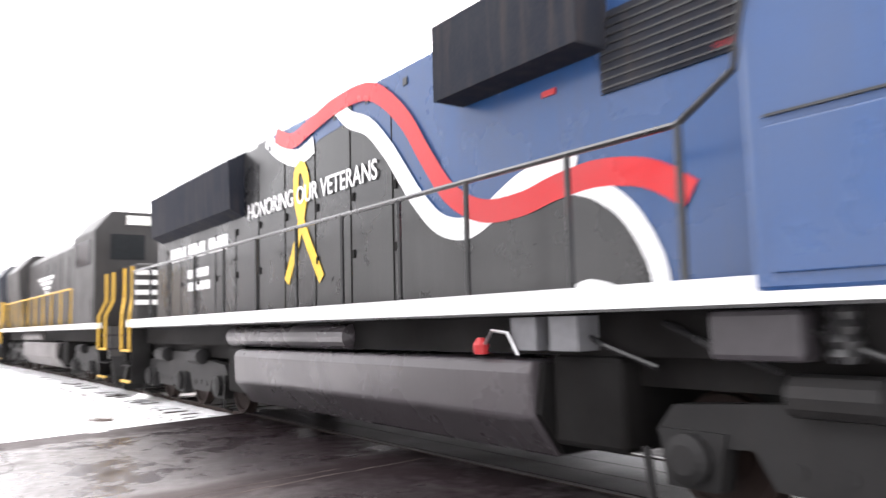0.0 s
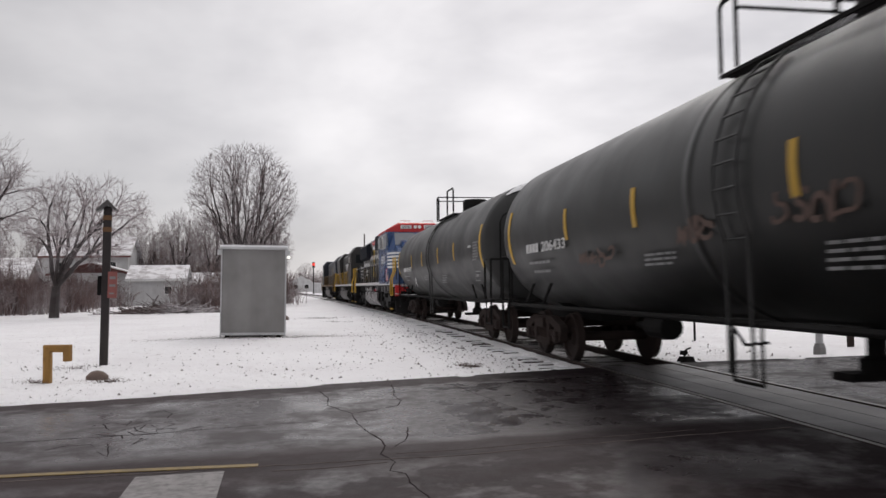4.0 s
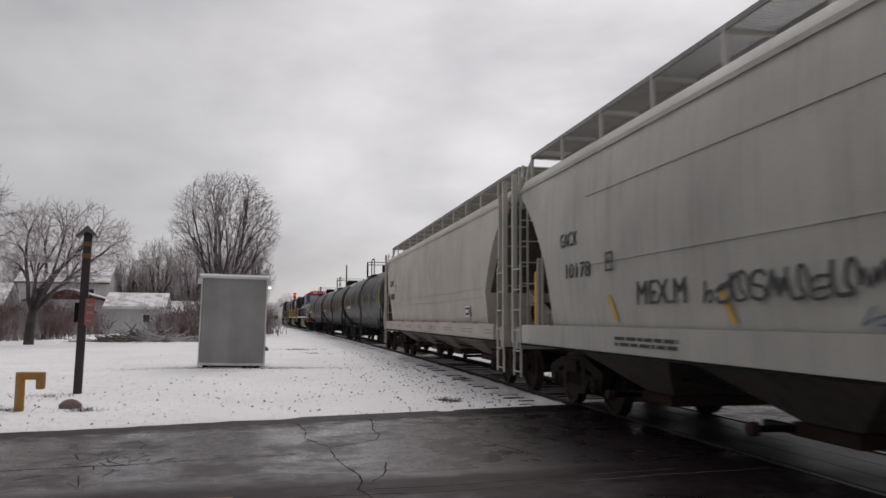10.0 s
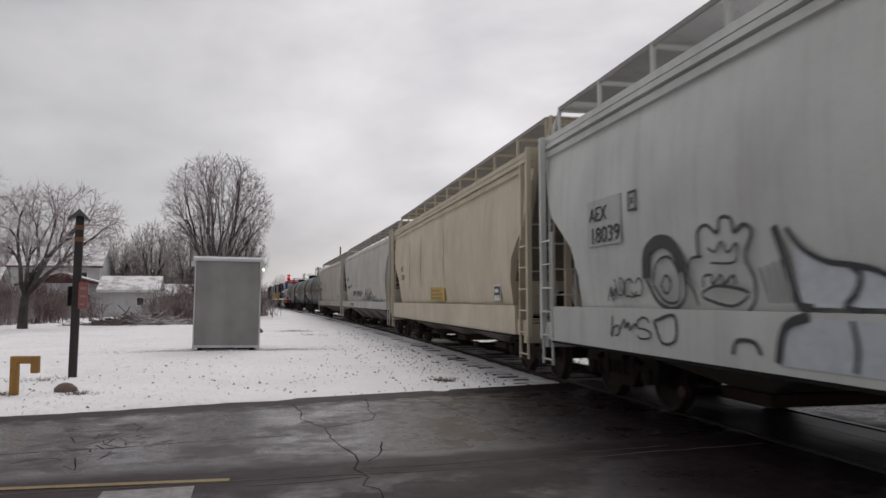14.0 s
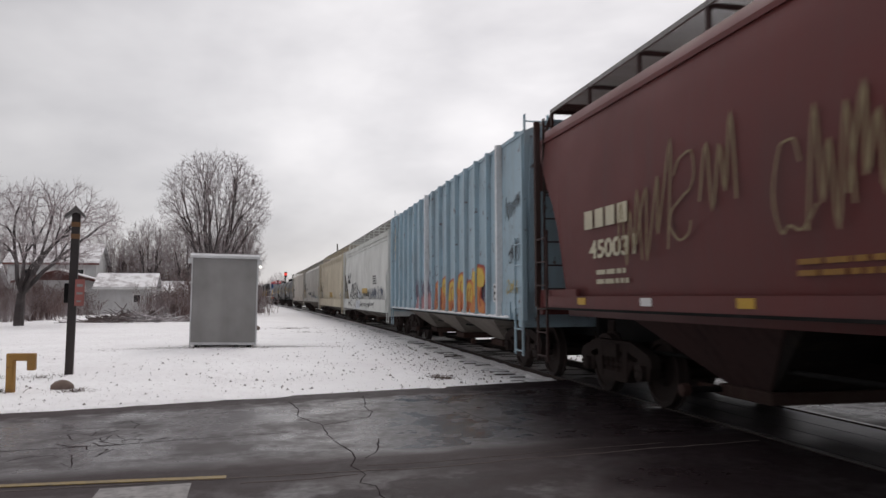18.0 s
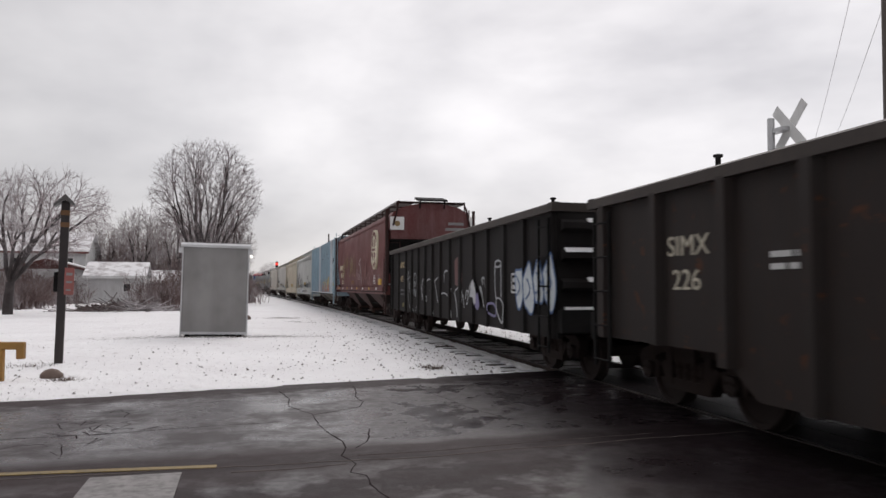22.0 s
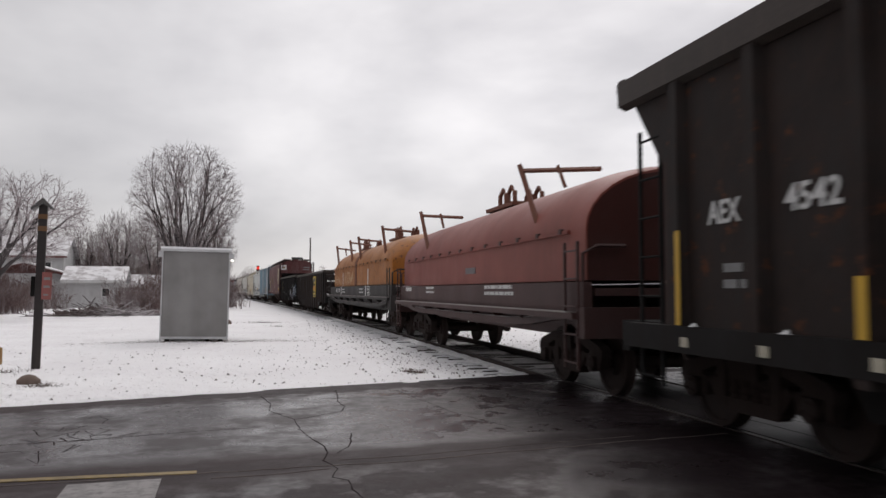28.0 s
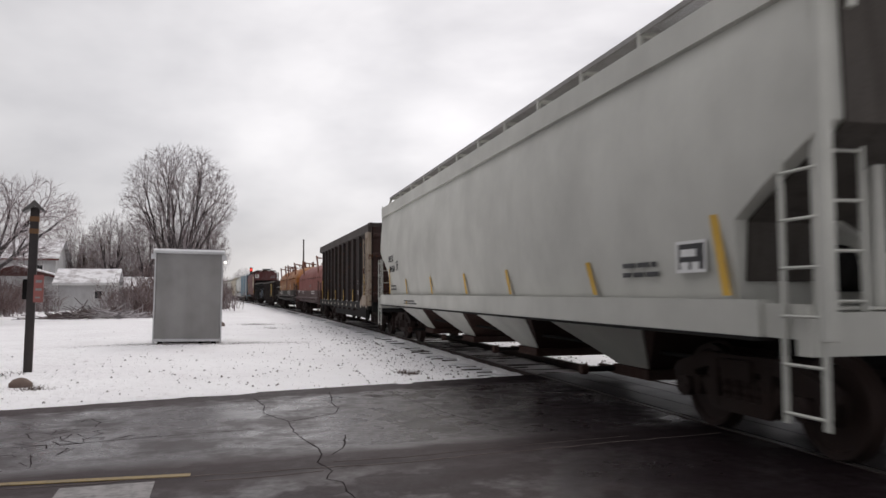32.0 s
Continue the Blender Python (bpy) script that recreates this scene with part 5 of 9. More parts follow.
    nose = Shape().prism([(-7.95, 1.5), (-9.55, 1.5), (-9.6, 2.9), (-9.3, 3.18), (-8.35, 3.42), (-8.05, 4.08), (-7.95, 4.08)], "x", -1.18, 1.18)
    part("nose", nose, blue, car, "blue wide nose", bevel=0.06)
    for sx in (-1, 1):
        part("nose_side", Shape().prism([(sx * 1.54, -7.95), (sx * 1.54, -8.6), (sx * 1.17, -9.55), (sx * 1.17, -7.95)], "z", 1.5, 3.12), blue, car)
        part("cab_corner", Shape().loft([[(sx * 1.54, -7.95, z), (sx * (1.54 - d), -8.35 + 0.12 * d, z), (sx * 1.15, -8.6 + e, z), (sx * 1.15, -7.95, z)] for z, d, e in ((3.12, 0.05, 0.1), (4.08, 0.12, 0.5))]), blue, car)
    part("windscreen", Shape().prism([(-8.36, 3.40), (-8.06, 4.02), (-8.08, 4.03), (-8.40, 3.42)], "x", -1.15, -0.12), plain("windscreen_glass", (0.25, 0.26, 0.28), 0.05), car)
    part("windscreen", Shape().prism([(-8.36, 3.40), (-8.06, 4.02), (-8.08, 4.03), (-8.40, 3.42)], "x", 0.12, 1.15), plain("windscreen_glass", (0.25, 0.26, 0.28), 0.05), car)
    part("corner_window", Shape().prism([(-8.0, 3.35), (-8.28, 3.4), (-8.1, 4.0), (-8.0, 4.0)], "x", -1.56, -1.50), plain("windscreen_glass", (0.25, 0.26, 0.28), 0.05), car)
    part("wiper", Shape().tube([(-0.95, -8.42, 3.45), (-0.3, -8.3, 3.72)], 0.014, 5), STEEL_DARK, car)
    for k in range(5):
        z = 2.28 + 0.165 * k
        part("nose_stripe", Shape().box(-1.1, 0.05 + 0.07 * k, -9.63, -9.56, z, z + 0.09), white, car)
        part("nose_stripe", Shape().prism([(-1.56 , -8.55), (-1.55, -8.62), (-1.2, -9.58), (-1.15, -9.6), (-1.1, -9.56), (-1.5, -8.5)], "z", z, z + 0.09), white, car, "white nose stripe")
    part("nose_emblem", Shape().box(0.1, 0.85, -9.64, -9.56, 2.25, 3.02), white, car, "white nose emblem panel")
    part("emblem_figure", Shape().prism([(0.3, 2.4), (0.45, 2.62), (0.42, 2.9), (0.52, 2.95), (0.6, 2.75), (0.72, 2.6), (0.55, 2.5), (0.6, 2.35)], "y", -9.65, -9.64), black, car)
    for k in range(3):
        lettering(car, "6920", -5.96 - 0.012 * k, 2.55, -1.552 - 0.002 * k, 0.55, white, 1.46, "road_number")
    bars(car, -1.545, -7.15, 2.62, 0.5, 1, white, 0.07, 0.1)
    # flag decal
    flag = part("flag_decal", Shape().box(-1.548, -1.542, -8.72, -7.82, 1.66, 2.24), white, car, "striped flag decal")
    for k in range(7):
        part("flag_stripe", Shape().box(-1.552, -1.548, -8.72, -7.82, 1.66 + 0.0892 * k, 1.66 + 0.0892 * k + 0.0446), red, flag)
    part("flag_canton", Shape().box(-1.555, -1.552, -8.72, -8.32, 1.93, 2.24), plain("flag_blue", (0.08, 0.10, 0.26), 0.5), flag)
    part("equipment_cover", Shape().box(-1.56, -1.54, -7.6, -5.1, 1.62, 2.45), blue, car, bevel=0.02)
    for k in range(6):
        part("louvre", Shape().box(-1.575, -1.555, -7.55, -7.25, 1.72 + 0.11 * k, 1.76 + 0.11 * k), STEEL_DARK, car)
    for y, z in ((-3.5, 4.35), (-2.9, 3.3), (-4.6, 3.2)):
        part("marker", Shape().box(-1.02 if y > -5 else -1.55, -1.0, y, y + 0.16, z, z + 0.05), red, car)
    side_handrail(car, -1.46, [-4.45, -3.45, -2.2, -1.1, 0.1, 1.3, 2.6, 3.9, 5.3, 6.7, 8.0, 9.3], 1.5, 2.62, black)
    side_handrail(car, 1.46, [-4.45, -2.2, 0.1, 2.6, 5.3, 8.0, 9.3], 1.5, 2.62, black)
    part("grab_rail", Shape().tube([(-1.46, -4.45, 2.62), (-1.5, -4.9, 2.85), (-1.57, -5.05, 3.35), (-1.57, -5.2, 3.45)], 0.024, 6), black, car)
    part("front_handrail", Shape().tube([(-1.3, -9.75, 1.7), (-1.3, -9.75, 2.55), (-1.1, -9.78, 2.66), (-0.3, -9.78, 2.66), (-0.3, -9.78, 1.6)], 0.026, 6), black, car)
    part("anticlimber", Shape().box(-1.45, 1.45, -10.05, -9.5, 1.38, 1.5), white, car)
    # red pilot face crowded with dark hoses and boxes
    part("pilot_face", Shape().box(-1.3, 1.3, -10.16, -10.06, 1.16, 1.34), red, car, "red pilot strip", bevel=0.02)
    part("red_corner_box", Shape().box(-1.44, -1.16, -10.34, -10.16, 0.95, 1.44), red, car, bevel=0.02)
    part("drawbar_housing", Shape().box(-0.45, 0.45, -10.55, -10.2, 0.62, 1.2), STEEL_DARK, car, bevel=0.03)
    r = random.Random(6)
    for k in range(9):
        x0 = -0.95 + 0.24 * k
        part("air_hose", Shape().tube([(x0, -10.22, 1.32), (x0 + r.uniform(-0.1, 0.1), -10.42, 1.15), (x0 + r.uniform(-0.15, 0.15), -10.45, 0.85), (x0 + r.uniform(-0.1, 0.1), -10.3, 0.62)], 0.035, 6), STEEL_DARK, car)
    for x0, z0 in ((-0.9, 1.1), (0.62, 1.12), (0.95, 1.0)):
        part("pilot_box", Shape().box(x0, x0 + 0.24, -10.32, -10.2, z0, z0 + 0.2), black, car)
    part("cut_lever", Shape().tube([(-1.45, -10.35, 1.05), (-0.8, -10.4, 1.0), (0.8, -10.4, 1.0), (1.45, -10.35, 1.05)], 0.02, 6), GALV_LIGHT, car)
    # crowded gear between the frame and the truck
    # plain dark boxes added to block the bright gap above the trucks
    part("gap_block", Shape().box(-1.05, 1.05, -9.6, -3.6, 0.9, 1.14), STEEL_DARK, car)
    part("gap_block", Shape().box(-1.05, 1.05, 4.4, 9.6, 0.9, 1.14), STEEL_DARK, car)
    dull = plain("dull_grey_casting", (0.10, 0.095, 0.10), 0.5)
    part("grey_casting", Shape().box(-1.4, -1.15, -5.15, -4.54, 1.12, 1.43), plain("graphite_casting", (0.05, 0.045, 0.05), 0.5), car, bevel=0.04)
    part("coil_spring", Shape().lathe("z", (-1.3, -5.34, 0), [(1.12 + 0.04 * k, 0.10 if k % 2 else 0.075) for k in range(9)], 14), black, car)
    part("sand_trap", Shape().prism([(-6.0, 1.43), (-6.42, 1.43), (-6.36, 1.12), (-6.22, 1.04), (-6.08, 1.12)], "x", -1.42, -1.2), dull, car, bevel=0.03)
    for k in range(6):
        part("air_pipe", Shape().tube([(-1.25, -3.2 - 0.9 * k, 1.36), (-1.3, -3.6 - 0.9 * k, 1.2), (-1.22, -4.0 - 0.9 * k, 1.05)], 0.022, 6), black, car)
    part("hood_panel_line", Shape().box(-1.563, -1.54, -7.9, -5.1, 2.5, 2.515), black, car)
    part("air_tap", Shape().tube([(-1.42, -2.35, 1.2), (-1.46, -2.5, 1.32), (-1.46, -2.7, 1.3), (-1.44, -2.8, 1.12)], 0.015, 5), GALV_LIGHT, car)
    # raised middle of the nose below the windscreens
    part("nose_hump", Shape().loft([[(-w, y, 3.0), (w, y, 3.0), (w * 0.86, y, z), (-w * 0.86, y, z)] for y, w, z in ((-9.52, 0.9, 3.2), (-9.2, 0.95, 3.44), (-8.6, 1.0, 3.62), (-8.1, 1.0, 3.66))]), blue, car, bevel=0.03)
    part("emergency_valve", Shape().lathe("z", (-1.42, -2.3, 0), [(1.12, 0.06), (1.2, 0.07), (1.26, 0.03)], 10), red, car)
    for y in (-3.0, -3.45, -7.6):
        part("junction_box", Shape().box(-1.42, -1.2, y, y + 0.3, 1.16, 1.42), plain("grey_box_paint", (0.16, 0.16, 0.17), 0.5), car)


def plain_engine(label, u0, u1, body, cab_mat, accent, stripe, flip=1):
    """The two engines ahead; their cabs face the camera's end when flip is 1."""
    car, h = new_car("diesel_locomotive", label, u0, u1)
    grey = paint("dusty_tank_paint", (0.12, 0.11, 0.11), 0.5, amount=0.6)
    engine_running_gear(car, h, grey, body, accent)
    part("walkway", Shape().box(-1.5, 1.5, -h + 1.5, h - 1.5, 1.44, 1.5), body, car)
    for sx in (-1, 1):
        part("sill_stripe", Shape().box(*sorted((sx * 1.5, sx * 1.53)), -h + 1.4, h - 1.4, 1.46, 1.6), stripe, car)
    y = lambda v: v * flip
    span = lambda a, b: sorted((y(a), y(b)))
    part("engine_hood", Shape().prism([(-0.95, 1.5), (0.95, 1.5), (0.95, 4.0), (0.75, 4.25), (-0.75, 4.25), (-0.95, 4.0)], "y", *span(-5.6, 6.0)), body, car)
    part("radiator_hood", Shape().prism([(-1.0, 1.5), (1.0, 1.5), (1.25, 3.1), (1.3, 3.9), (0.8, 4.5), (-0.8, 4.5), (-1.3, 3.9), (-1.25, 3.1)], "y", *span(6.0, 9.4)), cab_mat, car)
    part("cab", Shape().prism([(-1.5, 1.5), (1.5, 1.5), (1.5, 3.95), (1.1, 4.45), (-1.1, 4.45), (-1.5, 3.95)], "y", *span(-8.2, -5.6)), body, car, bevel=0.04)
    part("nose", Shape().prism([(-0.85, 1.5), (0.85, 1.5), (0.85, 3.0), (-0.85, 3.0)], "y", *span(-9.6, -8.2)), body, car, bevel=0.05)
    part("side_window", Shape().box(-1.52, -1.49, *span(-7.7, -6.1), 3.1, 3.75), GLASS_DARK, car)
    for xv in (-0.7, 0.7):
        part("windscreen", Shape().box(xv - 0.42, xv + 0.42, *span(-8.22, -8.18), 3.2, 3.85), GLASS_DARK, car)
    part("number_board", Shape().box(-0.75, 0.75, *span(-8.26, -8.2), 4.1, 4.34), plain("pale_number_board", (0.7, 0.7, 0.66), 0.4), car)
    for k in range(4):
        part("nose_stripe", Shape().box(-0.88, 0.88, *span(-9.63, -9.6), 2.0 + 0.24 * k, 2.12 + 0.24 * k), stripe, car)
        part("side_marking", Shape().box(-0.965, -0.95, *span(1.5 - 0.35 * k, 1.9 + 0.5 * k), 2.75 + 0.17 * k, 2.87 + 0.17 * k), stripe, car)
    for k in range(8):
        part("door_seam", Shape().box(-0.96, -0.945, y(-4.8 + 1.3 * k) - 0.015, y(-4.8 + 1.3 * k) + 0.015, 1.6, 3.8), STEEL_DARK, car)
    part("cab_side_band", Shape().box(-1.515, -1.5, *span(-8.0, -5.8), 1.6, 2.2), cab_mat, car)
    side_handrail(car, -1.45, [y(-5.2 + 1.5 * k) for k in range(10)], 1.5, 2.6, accent)
    part("exhaust_stack", Shape().box(-0.3, 0.3, *span(0.2, 1.0), 4.2, 4.5), STEEL_DARK, car)
    part("antenna", Shape().cyl((0.3, y(-6.2), 4.4), (0.3, y(-6.2), 5.0), 0.02, 5), STEEL_DARK, car)


BLACK_ENGINE = paint("dull_black_engine_paint", (0.022, 0.021, 0.021), 0.4, dirt=(0.07, 0.06, 0.055), amount=0.7, streak=0.5)
NAVY_ENGINE = paint("dull_navy_engine_paint", (0.018, 0.022, 0.034), 0.45, dirt=(0.06, 0.055, 0.05), amount=0.7, streak=0.5)
GOLD_ENGINE = paint("dull_gold_engine_paint", (0.17, 0.095, 0.018), 0.5, amount=0.7)
plain_engine("dark navy diesel locomotive with dull gold panels", 60.5, 39.4, NAVY_ENGINE, NAVY_ENGINE, GOLD_ENGINE, GOLD_ENGINE, -1)
plain_engine("black diesel locomotive with white stripes and yellow handrails", 39.4, 18.4, BLACK_ENGINE, BLACK_ENGINE, YELLOW, WHITE, 1)
tribute_engine()

# three black tank cars
TANK_BLACK = paint("tank_black_paint", (0.018, 0.0188, 0.0185), 0.42, dirt=(0.04, 0.034, 0.030), amount=0.6, streak=0.5, spec=0.3)


def make_tanks():
    for k, (u, num, po) in enumerate(((-3.4, "206439", 0.72), (-21.6, "206433", 0.05), (-39.8, "206432", 0.1))):
        car, h, R, zc = tank_car("black tank car with yellow reflective bands, faintly rust-streaked", u, u - 18.2, TANK_BLACK, po, (-0.15, 0.3, 0.0)[k])
        x = -R - 0.02
        for i in range(4):
            part("name_block", Shape().box(x + 0.02, x + 0.03, 6.2 - 0.2 * i, 6.35 - 0.2 * i, 1.98, 2.14), STENCIL_W, car)
        lettering(car, num, 5.42, 1.98, x + 0.02, 0.24, STENCIL_W, 1.3, bold=0.004)
        bars(car, x + 0.07, 6.3, 1.82, 1.6, 1, FAINT_W, 0.05, 0.1, seed=k)
        bars(car, x + 0.13, 6.2, 1.66, 1.2, 1, FAINT_W, 0.05, 0.1, seed=k + 3)
        bars(car, x + 0.10, 1.3, 1.76, 0.9, 3, FAINT_W, 0.03, 0.06, seed=k + 5)
        bars(car, x + 0.12, -2.1, 1.72, 0.9, 4, FAINT_W, 0.03, 0.07, seed=k + 9)
        bars(car, x - 0.002, -7.0, 2.48, 0.62, 7, FAINT_W, 0.045, 0.07, seed=k + 15)
        bars(car, x - 0.001, -6.4, 2.42, 0.4, 1, STENCIL_W, 0.06, 0.1, seed=k + 17)
        panel_box(car, x + 0.14, -6.7, 1.5, 0.55, 0.26, FAINT_W)
        if k == 0:
            ribbon(car, "white_mark", [(3.75, 1.72), (3.55, 1.55), (3.4, 1.5), (3.1, 1.38)], 0.04, x + 0.12, STENCIL_W)
            ribbon(car, "white_mark", [(3.75, 1.4), (3.6, 1.52), (3.5, 1.68)], 0.04, x + 0.12, STENCIL_W)
        if k == 1:
            rust = paint("brown_stain", (0.11, 0.06, 0.045), 0.6, amount=1.2)
            graffiti(car, x + 0.06, 3.6, 2.2, 1.65, 1.95, rust, 31, 0.06, 5, "rust_smear")
            graffiti(car, x + 0.03, 0.3, -0.5, 1.75, 2.15, rust, 32, 0.07, 3, "rust_smear")
            graffiti(car, x + 0.03, -1.5, -2.6, 1.85, 2.25, rust, 33, 0.07, 4, "rust_smear")


make_tanks()


# covered hoppers
def make_hoppers():
    tan = paint("tan_grey_hopper_paint", (0.475, 0.442, 0.385), 0.5, dirt=(0.22, 0.185, 0.15), amount=0.7, streak=0.5)
    car, h, half = hopper("tan-grey covered hopper car with open roof walkway", -58.0, -77.4, tan, bays=4, end_run=2.3, walk_z=4.36, front=0.55, bay_low=0.56, slope_mat=END_SHADE_GRIME)
    lettering(car, "TCMX", 7.08, 2.64, -half(2.7) - 0.015, 0.32, STENCIL, 0.98)
    lettering(car, "450680", 7.02, 2.14, -half(2.3) - 0.015, 0.32, STENCIL, 1.16)
    panel_box(car, -half(2.55) - 0.02, 5.5, 2.43, 0.22, 0.24, STENCIL)
    orange = plain("orange_reflector", (0.33, 0.17, 0.07), 0.5)
    for k in range(8):
        part("reflector", Shape().box(-1.63, -1.622, h - 2.0 - k * 2.1 - 0.42, h - 2.0 - k * 2.1, 1.30, 1.35), orange, car, "orange reflective strip")
        bars(car, -1.622, h - 3.0 - k * 2.1, 1.2, 1.1, 2, plain("faded_red_stencil", (0.33, 0.26, 0.22), 0.6), 0.028, 0.06, seed=k)
    part("panel_ground", Shape().box(-half(1.6) - 0.022, -half(1.6) - 0.01, -6.25, -5.75, 1.46, 1.70), STENCIL, car)
    panel_box(car, -half(1.6) - 0.026, -5.75, 1.46, 0.5, 0.24, WHITE)
    for z in (2.06, 1.86):
        part("sheet_seam", Shape().box(-half(z) - 0.014, -half(z) + 0.02, -7.4, 7.0, z, z + 0.022), tan, car)

    pale = paint("pale_grey_hopper_paint", (0.46, 0.45, 0.41), 0.5, dirt=(0.22, 0.20, 0.17), amount=0.6, streak=0.5)
    car, h, half = hopper("pale grey covered hopper car tagged with black spray paint", -77.4, -95.9, pale, bays=4, end_run=2.1, walk_z=4.40, slope_mat=END_SHADE_GRIME, edge=[(0.45, 3.66), (0.95, 3.35), (1.43, 3.0), (1.97, 2.35), (2.10, 1.85)])
    lettering(car, "GACX", 6.45, 2.46, -half(2.5) - 0.015, 0.30, STENCIL, 0.66)
    lettering(car, "10178", 6.34, 2.0, -half(2.1) - 0.015, 0.30, STENCIL, 0.92)
    panel_box(car, -half(2.2) - 0.02, 4.78, 2.02, 0.22, 0.25, STENCIL)
    spray = plain("black_spray_paint", (0.03, 0.03, 0.033), 0.5)
    lettering(car, "MEX.M", 4.0, 1.58, -half(1.7) - 0.02, 0.40, spray, 1.15, "spray_word")
    graffiti(car, -half(1.7) - 0.02, 2.5, 0.05, 1.56, 1.86, spray, 41, 0.045, 9)
    graffiti(car, -half(1.7) - 0.02, -1.0, -3.2, 1.35, 1.95, plain("grey_spray_paint", (0.10, 0.10, 0.105), 0.5), 44, 0.06, 6)
    stripes(car, -half(1.6) - 0.02, (4.62, 2.0, -0.9, -3.6), 1.38, 1.72, lean=0.24)
    stripes(car, -1.64, (7.45,), 1.32, 2.17)
    stripes(car, -1.66, (-8.9,), 1.35, 2.2)
    teal = plain("teal_spray_paint", (0.10, 0.24, 0.26), 0.5)
    graffiti(car, -half(1.5) - 0.02, -3.4, -6.6, 1.2, 1.45, teal, 42, 0.05, 8)
    graffiti(car, -half(1.6) - 0.02, 0.3, -4.5, 1.35, 1.6, plain("blue_grey_spray", (0.12, 0.15, 0.22), 0.5), 43, 0.035, 12)
    bars(car, -1.625, h - 4.9, 1.2, 2.0, 2, STENCIL, 0.04, 0.07)
    for z, w in ((3.1, 11.0), (2.15, 13.0)):
        part("sheet_seam", Shape().box(-half(z) - 0.012, -half(z) + 0.02, -w / 2, w / 2, z, z + 0.02), pale, car)

    cream = paint("cream_hopper_paint", (0.55, 0.495, 0.375), 0.5, dirt=(0.30, 0.225, 0.135), amount=0.6, streak=0.6)
    car, h, half = hopper("cream covered hopper car with brown water streaks", -95.9, -112.65, cream, bays=3, ledge=True, end_run=1.5, eave=3.62, walk_z=4.46, sill=0.79, sill_top=1.29, edge=[(0.33, 3.55), (0.5, 3.1), (0.72, 2.67), (1.15, 2.38), (1.5, 2.13), (1.66, 1.75)])
    lettering(car, "AEX", 6.08, 2.34, -half(2.4) - 0.015, 0.28, plain("faded_stencil", (0.30, 0.28, 0.235), 0.6), 0.5)
    lettering(car, "17878", 6.15, 2.05, -half(2.15) - 0.015, 0.28, plain("faded_stencil", (0.30, 0.28, 0.235), 0.6), 0.66)
    ochre = paint("ochre_primer", (0.50, 0.33, 0.07), 0.6, amount=0.6)
    part("primer_patch", Shape().prism([(0.95, 1.38), (-0.95, 1.36), (-0.92, 1.70), (0.98, 1.74)], "x", -half(1.65) - 0.02, -half(1.65) - 0.012), ochre, car, "ochre primer patch with faint lines")
    bars(car, -half(1.65) - 0.021, 0.85, 1.66, 1.6, 3, plain("brown_stencil", (0.28, 0.17, 0.04), 0.6), 0.05, 0.1)
    panel_box(car, -half(1.55) - 0.02, -5.56, 1.38, 0.5, 0.3, WHITE)
    part("panel_ground", Shape().box(-half(1.55) - 0.018, -half(1.55) - 0.008, -6.02, -5.6, 1.41, 1.65), STENCIL, car)
    for y in (4.3, 2.3, -1.0):
        ribbon(car, "water_streak", [(y, 3.3), (y - 0.06, 2.8), (y + 0.02, 2.2), (y - 0.12, 1.75)], 0.045, -half(2.6) - 0.004, paint("brown_streak", (0.40, 0.335, 0.225), 0.6), taper=True)

    white = paint("off_white_hopper_paint", (0.62, 0.635, 0.61), 0.5, dirt=(0.30, 0.28, 0.25), amount=0.5, streak=0.4)
    car, h, half = hopper("off-white covered hopper car with sprawling spray-paint tags", -112.65, -129.3, white, bays=3, ledge=True, end_run=1.5, eave=3.62, walk_z=4.46, sill=0.79, sill_top=1.29, edge=[(0.33, 3.55), (0.5, 3.1), (0.72, 2.67), (1.15, 2.38), (1.5, 2.13), (1.66, 1.75)])
    part("number_ground", Shape().box(-half(2.6) - 0.012, -half(2.6) + 0.0, 5.08, 6.12, 2.08, 2.68), paint("pale_stencil_ground", (0.50, 0.515, 0.50), 0.6), car)
    panel_box(car, -half(2.5) - 0.02, 4.86, 2.42, 0.22, 0.24, STENCIL)
    lettering(car, "AEX", 6.04, 2.40, -half(2.6) - 0.02, 0.27, STENCIL, 0.56)
    lettering(car, "18039", 6.02, 2.12, -half(2.6) - 0.02, 0.29, STENCIL, 0.84)
    part("primer_patch", Shape().prism([(0.5, 1.58), (-1.3, 1.52), (-1.3, 1.80), (0.48, 1.80)], "x", -half(1.7) - 0.02, -half(1.7) - 0.012), ochre, car, "ochre primer patch")
    inkb = plain("blue_black_spray", (0.03, 0.05, 0.10), 0.5)
    xg, xs = -half(2.0) - 0.012, -1.632
    wash = plain("pale_blue_white_wash", (0.56, 0.60, 0.64), 0.5)
    part("tag_fill", Shape().prism([(1.92, 1.82), (1.5, 1.68), (0.6, 1.55), (0.6, 1.33), (1.86, 1.33)], "x", xg + 0.004, xg + 0.008), wash, car, "pale blue-white spray fill")
    part("tag_fill", Shape().prism([(1.90, 1.24), (0.3, 1.24), (0.3, 0.86), (1.98, 0.86)], "x", xs + 0.006, xs + 0.010), wash, car, "pale blue-white spray fill")
    egg = [(4.50, 1.63), (4.48, 1.91), (4.19, 2.02), (3.89, 1.95), (3.67, 1.70), (3.63, 1.42), (3.88, 1.29), (4.22, 1.37), (4.50, 1.63)]
    paint_stroke(car, egg, 0.05, xg, spray)
    paint_stroke(car, egg[:5], 0.15, xg - 0.002, spray)
